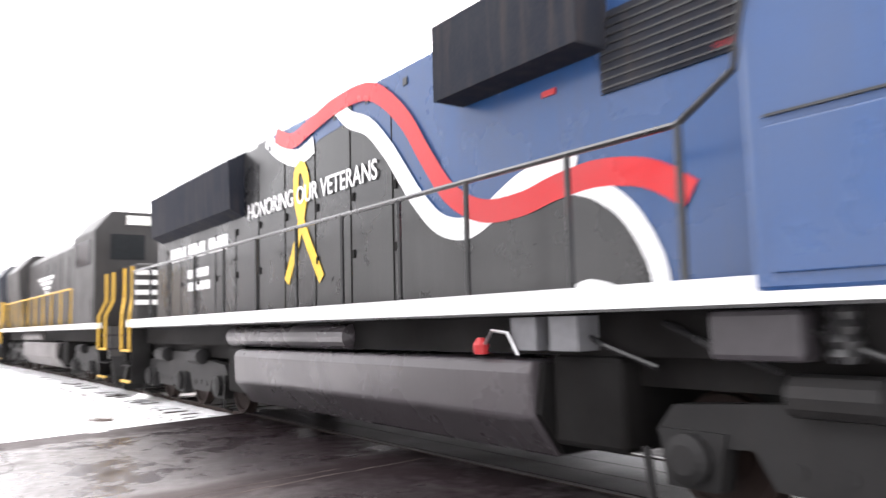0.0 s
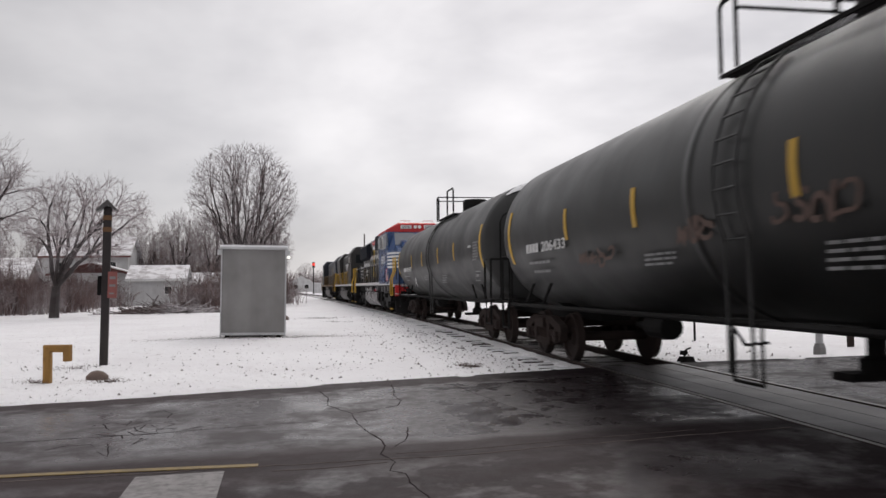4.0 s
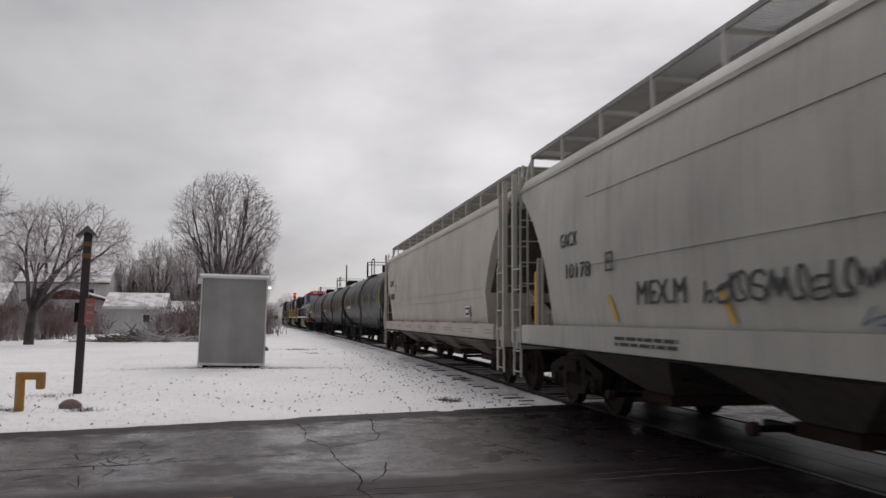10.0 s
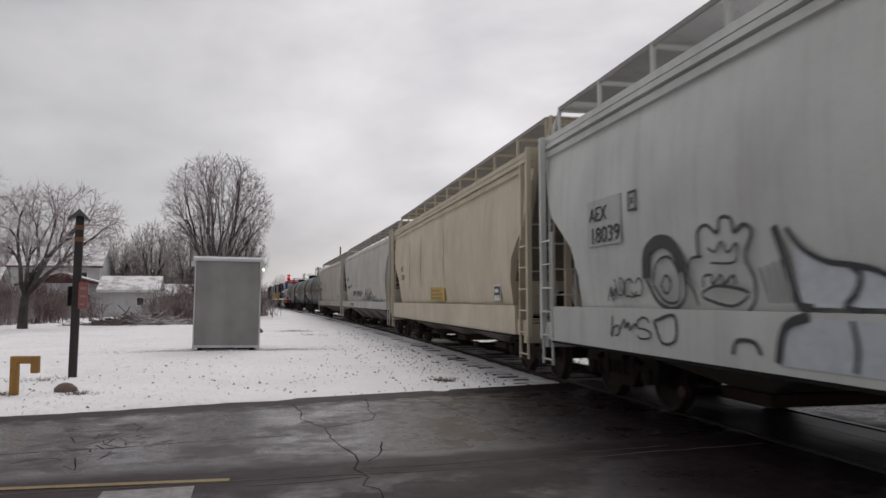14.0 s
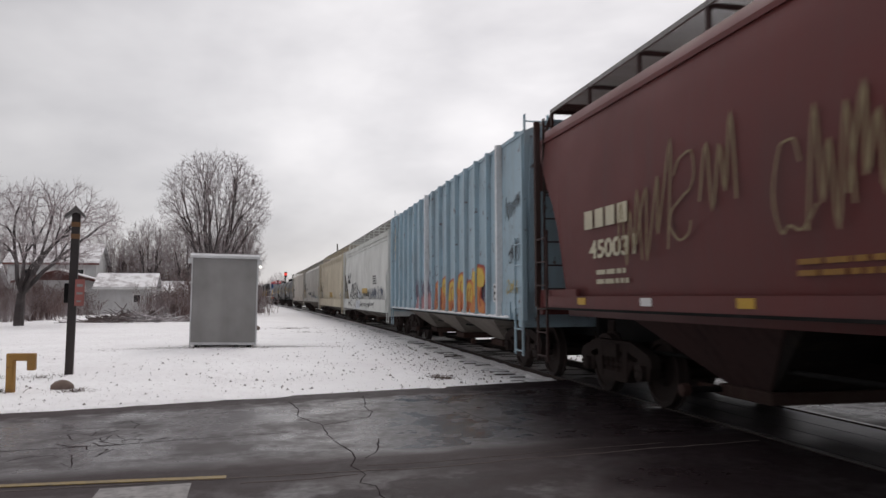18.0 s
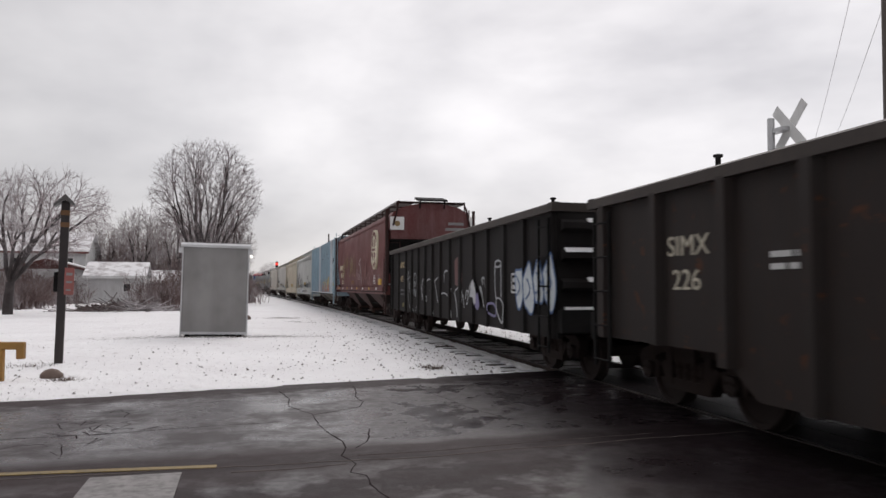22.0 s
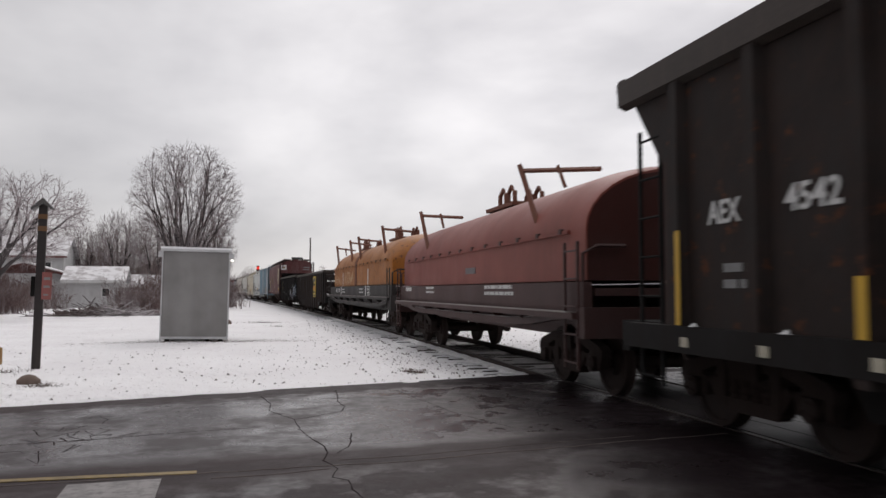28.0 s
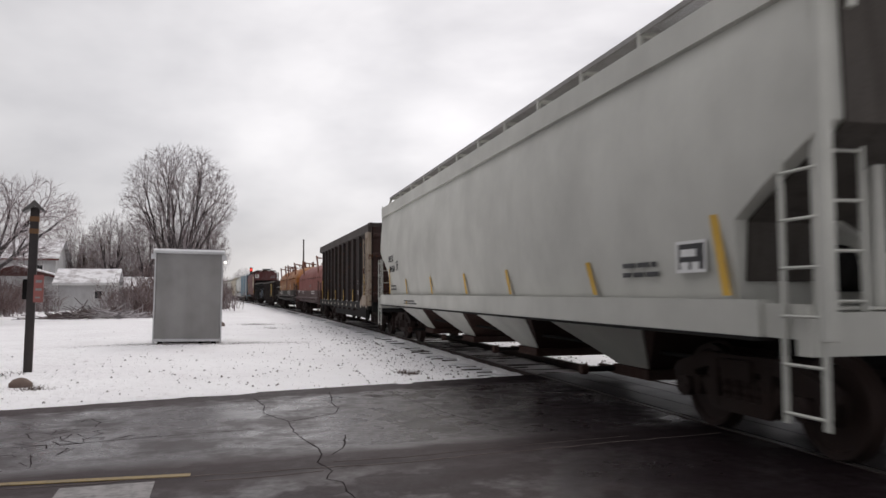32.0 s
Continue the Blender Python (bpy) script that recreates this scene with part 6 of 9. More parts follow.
    paint_stroke(car, [(4.32, 1.56), (4.23, 1.79), (3.96, 1.84), (3.74, 1.64), (3.75, 1.39), (4.04, 1.37), (4.32, 1.56)], 0.03, xg - 0.004, spray)
    paint_stroke(car, [(4.14, 1.55), (4.03, 1.65), (3.92, 1.55), (4.03, 1.45), (4.14, 1.55)], 0.03, xg, spray)
    paint_stroke(car, [(3.37, 1.83), (3.38, 2.05), (3.22, 2.11), (3.03, 2.02), (2.97, 2.15), (2.80, 2.13), (2.75, 2.00), (2.61, 2.06), (2.48, 1.98), (2.58, 1.77), (2.45, 1.57), (2.44, 1.39), (2.55, 1.28)], 0.035, xg, spray)
    paint_stroke(car, [(3.31, 1.81), (3.52, 1.79), (3.60, 1.60), (3.47, 1.48), (3.37, 1.33)], 0.03, xg, spray)
    paint_stroke(car, [(3.20, 1.89), (3.07, 1.84), (2.96, 1.93), (2.86, 1.82), (2.71, 1.90), (2.74, 1.73), (3.15, 1.74)], 0.022, xg, spray)
    paint_stroke(car, [(3.30, 1.46), (3.03, 1.52), (2.54, 1.45), (2.79, 1.33), (3.25, 1.40), (3.30, 1.46)], 0.03, xg, spray)
    paint_stroke(car, [(3.27, 1.51), (3.27, 1.61), (3.13, 1.62), (3.11, 1.53), (2.97, 1.62), (2.93, 1.53), (2.77, 1.61), (2.73, 1.53)], 0.026, xg - 0.003, spray)
    paint_stroke(car, [(2.17, 2.00), (2.03, 1.71), (1.92, 1.46), (1.85, 1.34), (1.71, 1.32)], 0.075, xg, spray)
    paint_stroke(car, [(2.01, 1.97), (1.83, 1.80), (1.56, 1.68), (1.30, 1.64), (1.04, 1.59), (0.8, 1.48)], 0.045, xg, spray)
    paint_stroke(car, [(1.30, 1.64), (1.20, 1.56), (1.25, 1.43), (1.35, 1.34), (1.17, 1.30)], 0.05, xg - 0.003, spray)
    paint_stroke(car, [(1.63, 1.26), (1.92, 1.17), (2.02, 0.88)], 0.08, xs, spray)
    paint_stroke(car, [(1.18, 1.24), (1.13, 1.05), (1.16, 0.88)], 0.04, xs, spray)
    paint_stroke(car, [(4.13, 1.16), (3.70, 1.23), (3.68, 0.98), (3.97, 0.94), (4.13, 1.16)], 0.03, xs, spray)
    paint_stroke(car, [(2.66, 0.91), (2.59, 1.03), (2.34, 1.03), (2.24, 0.93)], 0.035, xs, spray)
    for k in range(5):
        paint_stroke(car, [(2.36 - 0.09 * k, 1.66 + 0.02 * k), (2.22 - 0.07 * k, 1.36)], 0.022, xg - 0.001, plain("faint_dark_spray", (0.12, 0.12, 0.12), 0.6) if k == 0 else bpy.data.materials["faint_dark_spray"])
    graffiti(car, -half(1.6) - 0.02, 5.6, 4.65, 1.34, 1.66, spray, 51, 0.028, 4, spiky=0.4)
    graffiti(car, -half(1.7) - 0.024, 0.2, -2.0, 1.3, 1.75, spray, 52, 0.04, 5)
    graffiti(car, -half(1.6) - 0.02, -1.9, -6.0, 1.2, 1.95, inkb, 53, 0.06, 7)
    graffiti(car, -1.63, 5.3, 4.2, 0.95, 1.2, spray, 54, 0.03, 3)
    graffiti(car, -1.63, 0.6, -4.5, 0.92, 1.2, spray, 55, 0.03, 10)
    bars(car, -half(2.0) - 0.02, -h + 5.0, 2.3, 1.2, 4, STENCIL, 0.05, 0.1)

    # blue ribbed hopper
    blue = paint("sky_blue_hopper_paint", (0.33, 0.455, 0.53), 0.5, dirt=(0.25, 0.25, 0.25), amount=0.6, streak=0.7, rust=0.15)
    car, h, half = hopper("sky-blue ribbed hopper car with flame-coloured graffiti", -129.3, -145.4, blue, bays=3, flat=True, ribs=[-5.72 + 0.905 * k for k in range(15)], eave=4.17, crown=4.3, end_run=1.2, walk_z=4.34, edge=[(0.15, 4.1), (0.2, 3.6), (0.28, 2.4), (0.32, 1.5)])
    pale_rib = paint("faded_white_rib", (0.66, 0.68, 0.70), 0.7, grain=14, relief=0.02)
    for y in (0.55, -6.5):
        part("pale_rib", Shape().box(-1.71, -1.6, y - 0.055, y + 0.055, 1.05, 4.17), pale_rib, car, "rib crusted with snow and faded white paint")
    fl = [plain("graffiti_red", (0.32, 0.045, 0.03), 0.5), plain("graffiti_orange", (0.50, 0.17, 0.03), 0.5), plain("graffiti_yellow", (0.55, 0.38, 0.05), 0.5), plain("graffiti_purple", (0.10, 0.05, 0.09), 0.5)]
    r = random.Random(9)
    # ragged red wash along the sill, then fat leaning letters in orange and yellow with dark red outlines
    wash = [(2.5, 1.03)]
    for k in range(28):
        wash.append((2.5 - 0.11 * k, 1.12 + 0.34 * min(1, k / 4, (28 - k) / 6) + r.uniform(-0.14, 0.14)))
    part("tag_wash", Shape().prism(wash + [(-0.5, 1.03)], "x", -1.628, -1.622), plain("faded_pink_spray", (0.36, 0.17, 0.18), 0.6), car, "faded pink spray wash along the sill")
    graffiti(car, -1.63, 2.4, -0.3, 1.2, 2.0, plain("muddy_violet_spray", (0.13, 0.10, 0.14), 0.6), 128, 0.06, 6, spiky=0.6)

    def fat_letter(y, w, z1, slant, cut):
        lean = lambda z: slant * (z - 1.05)
        rim = [(0.05, 1.06), (-0.02, 1.3), (0.06, z1 - 0.22), (0.12, z1 - 0.03), (0.45, z1 + 0.05), (0.86, z1), (1.06, z1 - 0.16), (0.98, z1 - 0.34), (0.72, z1 - 0.36), (0.70, 1.38), (1.02, 1.26), (1.0, 1.06), (0.62, 1.09), (0.5, cut), (0.36, 1.07)]
        return [(y - p * w - lean(z), z) for p, z in rim]

    tags = ((-0.50, 0.52, 1.72, 0.05), (-1.15, 0.30, 1.55, 0.0), (-1.42, 0.72, 1.82, -0.08), (-2.12, 0.95, 1.74, 0.06), (-3.12, 0.85, 1.86, -0.06), (-3.86, 0.62, 1.68, 0.05), (-4.28, 1.14, 1.97, 0.08))
    for k, (y, w, z1, sl) in enumerate(tags):
        grown = [(yy + (0.035 if i < 4 or i > 12 else -0.035), z + (0.04 if 2 < i < 8 else 0.0)) for i, (yy, z) in enumerate(fat_letter(y, w, z1, sl, 1.16))]
        part("tag_edge", Shape().prism(grown, "x", -1.634 - 0.0004 * k, -1.628), fl[0], car, "dark red outline of the painted tag")
        part("tag_body", Shape().prism(fat_letter(y - 0.01, w * 0.96, z1, sl, 1.3), "x", -1.640 - 0.0004 * k, -1.634), fl[1], car, "orange body of the painted tag")
        if k > 1:
            top = [(yy, z) for yy, z in fat_letter(y - 0.03, w * 0.9, z1 - 0.03, sl, 1.3) if z > z1 - 0.45]
            part("tag_glow", Shape().prism(top, "x", -1.646 - 0.0004 * k, -1.640), fl[2], car, "yellow top of the painted tag")
        paint_stroke(car, [(y - 0.3 * w, 1.1), (y - 0.42 * w, 1.32), (y - 0.36 * w, z1 - 0.2), (y - 0.55 * w, z1 - 0.12)], 0.035, -1.652, fl[0])
        paint_stroke(car, [(y - 0.78 * w, 1.2), (y - 0.7 * w, 1.42), (y - 0.86 * w, 1.58)], 0.03, -1.652, fl[0])
    for k in range(15):
        y = -5.72 + 0.905 * k
        for a, w, z1, sl in tags:
            if a - w + 0.08 < y < a - 0.05:
                mark = part("tag_on_rib", Shape().box(-1.695, -1.69, y - 0.05, y + 0.05, 1.08, 1.42), fl[1], car, "painted tag carried over the rib")
                part("tag_on_rib_top", Shape().box(-1.695, -1.69, y - 0.05, y + 0.05, 1.42, z1 - 0.06), fl[2], mark)
                break
    graffiti(car, -1.61, 0.4, -1.3, 1.9, 2.2, plain("graffiti_grey", (0.14, 0.16, 0.19), 0.5), 121, 0.03, 4, spiky=1.0)
    graffiti(car, -1.61, -5.1, -5.7, 1.2, 2.0, fl[3], 123, 0.03, 6)
    graffiti(car, -1.61, -6.95, -7.6, 1.95, 2.4, STENCIL, 122, 0.025, 3, spiky=1.0)
    graffiti(car, -1.61, -6.8, -7.7, 2.7, 3.2, STENCIL, 124, 0.02, 3, spiky=1.0)
    graffiti(car, -1.61, -6.8, -7.5, 1.45, 1.7, fl[2], 125, 0.025, 3)
    part("panel_ground", Shape().box(-1.612, -1.6, -6.37, -6.0, 1.32, 1.62), STENCIL, car)
    panel_box(car, -1.616, -5.98, 1.3, 0.41, 0.34, WHITE)
    part("corner_marking", Shape().box(-1.635, -1.6, 6.05, 6.6, 2.6, 3.95), plain("dark_blue_panel", (0.03, 0.05, 0.10), 0.5), car)
    for k in range(4):
        part("corner_letter", Shape().box(-1.64, -1.633, 6.12, 6.5, 2.68 + 0.3 * k, 2.9 + 0.3 * k), YELLOW, car)
    for k in range(5):
        part("number_block", Shape().box(-1.612, -1.6, 5.55, 5.72, 2.6 - 0.28 * k, 2.76 - 0.28 * k), STENCIL, car)
    s = Shape()
    for k in range(40):
        y = -h + 1.2 + (2 * h - 2.4) * k / 39
        s.add([(-1.72, y - 0.2, 1.03), (-1.58, y - 0.2, 1.03), (-1.58, y + 0.2, 1.03), (-1.72, y + 0.2, 1.03), (-1.63, y, 1.075)], [(0, 1, 4), (1, 2, 4), (2, 3, 4), (3, 0, 4)])
    tagged(part("sill_snow", s, PURE_SNOW, car, "thin snow on the sill"), kind="stuff")

    # brown hopper with a round emblem
    brown = paint("boxcar_brown_paint", (0.128, 0.031, 0.029), 0.5, dirt=(0.10, 0.060, 0.055), amount=0.5, streak=0.45, spec=0.22)
    # bays in a lit and a shaded brown; black end slopes for shade
    car, h, half = hopper("oxide-brown covered hopper car with round cream emblem and chalky tags", -145.4, -163.1, brown, bays=3, bay_mat=paint("shadowy_brown_bay", (0.016, 0.011, 0.0105), 0.8, spec=0.1), side_mat=paint("lit_brown_bay_side", (0.075, 0.040, 0.037), 0.75, dirt=(0.03, 0.018, 0.016), amount=0.9, streak=0.8, spec=0.15), end_run=1.9, sill=1.24, sill_top=1.40, eave=3.86, walk_z=4.44, crown=4.40, lad=paint("dark_brown_ladder", (0.034, 0.013, 0.012), 0.6, spec=0.15), slope_mat=STEEL_DARK, edge=[(0.21, 3.80), (0.5, 3.42), (0.74, 3.12), (1.05, 2.75), (1.22, 2.4), (1.30, 1.9)])
    cream2 = paint("cream_emblem_paint", (0.62, 0.57, 0.42), 0.55, amount=0.5)
    yc, zc = -5.70, 2.85
    disc = [(yc + 0.77 * math.cos(2 * math.pi * k / 40), zc + 0.77 * math.sin(2 * math.pi * k / 40)) for k in range(40)]
    em = part("round_emblem", Shape().prism(disc, "x", -half(2.9) - 0.06, -half(2.9) + 0.05), cream2, car, "round cream emblem with a cross")
    xe = -half(2.9) - 0.066
    for a in range(4):
        t0, t1 = radians(20 + 90 * a), radians(70 + 90 * a)
        pts = [(yc + 0.13 * math.cos((t0 + t1) / 2), zc + 0.13 * math.sin((t0 + t1) / 2))] + [(yc + 0.46 * math.cos(t0 + (t1 - t0) * k / 5), zc + 0.46 * math.sin(t0 + (t1 - t0) * k / 5)) for k in range(6)]
        part("emblem_quarter", Shape().prism(pts, "x", xe, xe + 0.006), brown, em)
    for k in range(22):
        a = radians(200 - 220 * k / 21) if k < 17 else radians(250 + 14 * (k - 17))
        s = Shape()
        c, n = math.cos(a), math.sin(a)
        q = lambda r, w: (yc - (r * c - w * n), zc + (r * n + w * c))
        s.prism([q(0.54, -0.04), q(0.70, -0.04), q(0.70, 0.04), q(0.54, 0.04)], "x", xe, xe + 0.006)
        part("emblem_letter_bar", s, brown, em)
    part("emblem_name_bar", Shape().box(xe - 0.002, xe + 0.004, yc - 0.36, yc + 0.36, zc - 0.05, zc + 0.05), brown, em)
    for i in range(4):
        part("name_block", Shape().box(-half(2.6) - 0.02, -half(2.6) - 0.01, 6.26 - 0.34 * i, 6.52 - 0.34 * i, 2.28, 2.52), cream2, car)
    lettering(car, "450031", 6.45, 1.90, -half(2.0) - 0.015, 0.32, cream2, 1.36, bold=0.008)
    bars(car, -half(1.7) - 0.015, 6.3, 1.74, 1.1, 2, cream2, 0.06, 0.12)
    chalk = plain("chalky_spray", (0.27, 0.21, 0.11), 0.6)
    chalk2 = plain("mauve_spray", (0.26, 0.12, 0.11), 0.6)
    graffiti(car, -half(2.7) - 0.02, 5.5, 3.0, 1.7, 3.1, chalk, 71, 0.035, 4, spiky=0.4)
    graffiti(car, -half(2.7) - 0.024, 2.5, 0.1, 1.8, 2.95, chalk, 75, 0.038, 5, spiky=0.5)
    graffiti(car, -half(2.2) - 0.02, -0.1, -1.3, 1.7, 2.2, plain("pale_mauve_spray", (0.36, 0.26, 0.26), 0.6), 72, 0.05, 6)
    graffiti(car, -half(2.4) - 0.02, -2.0, -3.7, 1.5, 2.9, chalk2, 76, 0.04, 4, spiky=0.7)
    graffiti(car, -half(2.3) - 0.022, -3.6, -5.3, 1.5, 2.4, chalk2, 77, 0.05, 2)
    paint_stroke(car, [(-1.64, 2.62), (-1.3, 2.55), (-1.05, 2.42), (-1.35, 2.38), (-1.6, 2.2), (-1.95, 1.55)], 0.08, -half(2.3) - 0.03, plain("pale_spray", (0.40, 0.34, 0.33), 0.6))
    for k in range(8):
        part("reflector", Shape().box(-1.63, -1.622, h - 2.2 - 1.85 * k - 0.26, h - 2.2 - 1.85 * k, 1.29, 1.38), YELLOW if k % 2 == 0 else WHITE, car)
    bars(car, -half(1.6) - 0.02, 2.3, 1.69, 1.2, 2, plain("dull_yellow_stencil", (0.28, 0.14, 0.02), 0.6), 0.045, 0.09)
    panel_box(car, -half(1.7) - 0.02, -5.0, 1.53, 0.46, 0.34, WHITE)
    graffiti(car, -half(2.0) - 0.02, -6.2, -7.6, 1.5, 2.5, chalk2, 74, 0.05, 1)
    part("placard", Shape().box(-1.64, -1.6, -7.55, -7.0, 1.48, 1.70), YELLOW, car)
    bars(car, -half(1.8) - 0.02, -6.15, 1.86, 0.6, 3, FAINT_W, 0.045, 0.1)
    crest = [(1.46 * math.cos(math.pi * k / 14), 3.80 + 0.58 * math.sin(math.pi * k / 14)) for k in range(15)]
    frosted = paint("frosted_brown_paint", (0.115, 0.028, 0.027), 0.55, dirt=(0.42, 0.34, 0.34), amount=0.75, streak=0.2, grain=60, spec=0.2)
    for y0, y1 in ((-h + 0.16, -h + 0.20), (h - 0.20, h - 0.16)):
        part("end_sheet", Shape().prism([(-1.46, 3.10), (1.46, 3.10)] + crest, "y", y0, y1), frosted, car, "upright end sheet dusted with frost")
        part("end_shelf", Shape().box(-1.40, 1.40, *((y1, y1 + 0.5) if y0 < 0 else (y0 - 0.5, y0)), 3.06, 3.10), STEEL_DARK, car)
    ye = -h + 0.10
    board = part("corner_panel", Shape().box(-1.50, -1.00, ye, ye + 0.025, 3.42, 3.88), WHITE, car, "white corner panel with a small round mark")
    part("round_mark", Shape().lathe("y", (-1.24, ye, 3.64), [(-0.005, 0.10), (0.0, 0.10)], 16), plain("dull_ochre", (0.30, 0.20, 0.09), 0.6), board)
    part("corner_strip", Shape().box(1.38, 1.50, ye, ye + 0.05, 3.30, 3.92), WHITE, car, "pale corner strip")
    for k, (a, b) in enumerate(((0.62, 1.20), (0.52, 1.20))):
        part("end_number_bar", Shape().box(a, b, -h + 0.152, -h + 0.16, 3.62 - 0.2 * k, 3.72 - 0.2 * k), FAINT_W, car)
    perch = part("roof_perch", Shape().prism([(-h - 0.05, 4.50), (-h - 0.02, 4.44), (-h + 0.75, 4.60), (-h + 0.72, 4.66)], "x", -0.50, 0.55), STEEL_DARK, car, "tilted step plate at the roof end")
    for x in (-0.42, 0.47):
        part("perch_stay", Shape().tube([(x, -h + 0.1, 4.49), (x, -h + 0.15, 4.20)], 0.025, 6), STEEL_DARK, perch)
    part("platform_snow", Shape().box(-1.5, -0.4, -h + 0.58, -h + 1.0, 1.49, 1.53), PURE_SNOW, car, "snow on the end platform")

    # clean grey hopper at the end
    grey = paint("clean_grey_hopper_paint", (0.53, 0.53, 0.485), 0.5, dirt=(0.40, 0.39, 0.35), amount=0.3, streak=0.2)
    # bay slopes and end sheets darker than the grey sides, as painted shade
    car, h, half = hopper("clean light-grey covered hopper car with yellow stripes", -245.2, -265.5, grey, bays=4, ledge=True, fascia=True, bay_mat=GATE_RUST_SHADE, side_mat=grey, slope_mat=END_SHADE_GRIME, eave=3.70, sill=1.04, sill_top=1.33, end_run=1.7, walk_z=4.34, front=0.82, front_end=0.64, edge=[(0.33, 3.74), (0.30, 2.62), (0.50, 2.50), (1.0, 2.25), (1.42, 2.0), (1.46, 1.5)])
    lettering(car, "MLLX", 7.6, 2.26, -half(2.3) - 0.015, 0.27, STENCIL, 0.7)
    lettering(car, "10460", 7.6, 1.97, -half(2.0) - 0.015, 0.27, STENCIL, 0.74)
    panel_box(car, -half(2.1) - 0.02, 6.45, 2.0, 0.2, 0.26, STENCIL)
    stripes(car, -half(1.7) - 0.02, (5.2, 2.4, -0.4, -2.9, -5.95), 1.36, 1.75, lean=0.22, w=0.11)
    stripes(car, -half(1.8) - 0.02, (7.6,), 1.37, 2.2, lean=0.15, w=0.1)
    stripes(car, -half(1.8) - 0.02, (-8.55,), 1.36, 2.24, lean=0.22, w=0.12)
    part("panel_ground", Shape().box(-half(1.75) - 0.03, -half(1.75) - 0.02, -8.28, -7.86, 1.60, 1.84), STENCIL, car)
    panel_box(car, -half(1.75) - 0.034, -7.82, 1.57, 0.5, 0.30, WHITE)
    bars(car, -half(1.6) - 0.02, 7.5, 1.6, 0.9, 2, STENCIL, 0.04, 0.09)
    bars(car, -half(1.7) - 0.02, -6.7, 1.7, 0.9, 2, STENCIL, 0.05, 0.1)
    bars(car, -1.63, h - 5.2, 1.2, 1.6, 2, STENCIL, 0.03, 0.06)
    part("marker_disc", Shape().lathe("x", (-1.625, h - 5.5, 1.14), [(0.0, 0.06), (-0.006, 0.06)], 14), YELLOW, car)


make_hoppers()


# gondolas, coil cars and the tall scrap car
def gondola(label, u0, u1, mat, top, low, belly, ribs, rim, lead_in=0.0, rib_out=0.1):
    car, h = new_car("gondola_car", label, u0, u1)
    w, e = 1.52, h - 0.7
    for sx in (-1, 1):
        x0, x1 = sorted((sx * w, sx * (w - 0.06)))
        if belly < low:
            poly = [(-e, low), (-e + 2.75, low), (-e + 3.3, belly), (e - 3.3, belly), (e - 2.75, low), (e - lead_in, low), (e - lead_in, top - 0.95), (e - 0.25 * lead_in, top - 0.22), (e, top - 0.12), (e, top), (-e, top)]
        else:
            poly = [(-e, low), (e, low), (e, top), (-e, top)]
        part("side_sheet", Shape().prism(poly, "x", x0, x1), mat, car)
        part("top_rail", Shape().prism([(sx * (w - 0.1), top - 0.02), (sx * (w + 0.1), top - 0.02), (sx * (w + 0.1), top + 0.09), (sx * (w + 0.04), top + 0.12), (sx * (w - 0.1), top + 0.1)], "y", -e - 0.05, e + 0.05), rim, car)
        for y in ([-e + 0.12 + (2 * e - 0.24) * k / ribs for k in range(ribs + 1)] if isinstance(ribs, int) else ribs):
            zb = low
            if belly < low:
                d = min(1, max(0, (e - 2.75 - abs(y)) / 0.55))
                zb = low + (belly - low) * d
            wdt = 0.07
            part("side_rib", Shape().prism([(sx * (w - 0.01), y - wdt - 0.03), (sx * (w + rib_out), y - wdt), (sx * (w + rib_out), y + wdt), (sx * (w - 0.01), y + wdt + 0.03)], "z", zb, top), mat, car)
    for sy in (-1, 1):
        back = e - lead_in if sy > 0 else e
        s = Shape().box(-w, w, *sorted((sy * back, sy * (back - 0.07))), low + 0.05, top if back == e else top - 0.9)
        part("end_sheet", s, mat, car)
        if back < e:
            part("end_hood", Shape().prism([(back, top - 0.95), (e - 0.25 * lead_in, top - 0.22), (e, top - 0.12), (e, top), (back - 0.1, top), (back - 0.07, top - 0.9)], "x", -w + 0.07, w - 0.07), mat, car, "overhanging end hood")
        for k in range(4 if back == e else 3):
            z = low + 0.25 + (top - low - 0.4) * k / 3.4
            part("end_rib", Shape().prism([(sy * back, z), (sy * (back + 0.12), z + 0.05), (sy * (back + 0.12), z + 0.14), (sy * back, z + 0.19)], "x", -w + 0.05, w - 0.05), mat, car)
            if sy < 0 and back == e and top < 3:
                part("rib_snow", Shape().prism([(-e, z + 0.19), (-e - 0.12, z + 0.14), (-e - 0.10, z + 0.165), (-e - 0.03, z + 0.21)], "x", -w + 0.1 + 0.35 * (k % 2), w - 0.5 + 0.2 * k), PURE_SNOW, car, "thin snow on the end rib")
        part("end_cap", Shape().box(-w - 0.1, w + 0.1, min(sy * (e + 0.02), sy * (e - 0.12)), max(sy * (e + 0.02), sy * (e - 0.12)), top - 0.02, top + 0.11), rim, car)
        part("end_sill", Shape().box(-w, w, sy * (h - 0.6) - 0.08, sy * (h - 0.6) + 0.08, 0.75, 1.08), STEEL_DARK, car)
        for sx in (-1, 1):
            ladder(car, sx * (w + (0.08 if back == e else -0.02)), sy * (back - 0.35 if back == e else back + 0.3), 0.45, top - (0.1 if back == e else 0.5), STEEL_DARK)
        add_truck(car, sy * (h - 2.1))
    part("floor", Shape().box(-w + 0.05, w - 0.05, -e, e, 0.98, 1.08), STEEL_DARK, car)
    part("centre_sill", Shape().box(-0.3, 0.3, -h + 0.5, h - 0.5, 0.7, 0.98), STEEL_DARK, car)
    return car, h, w


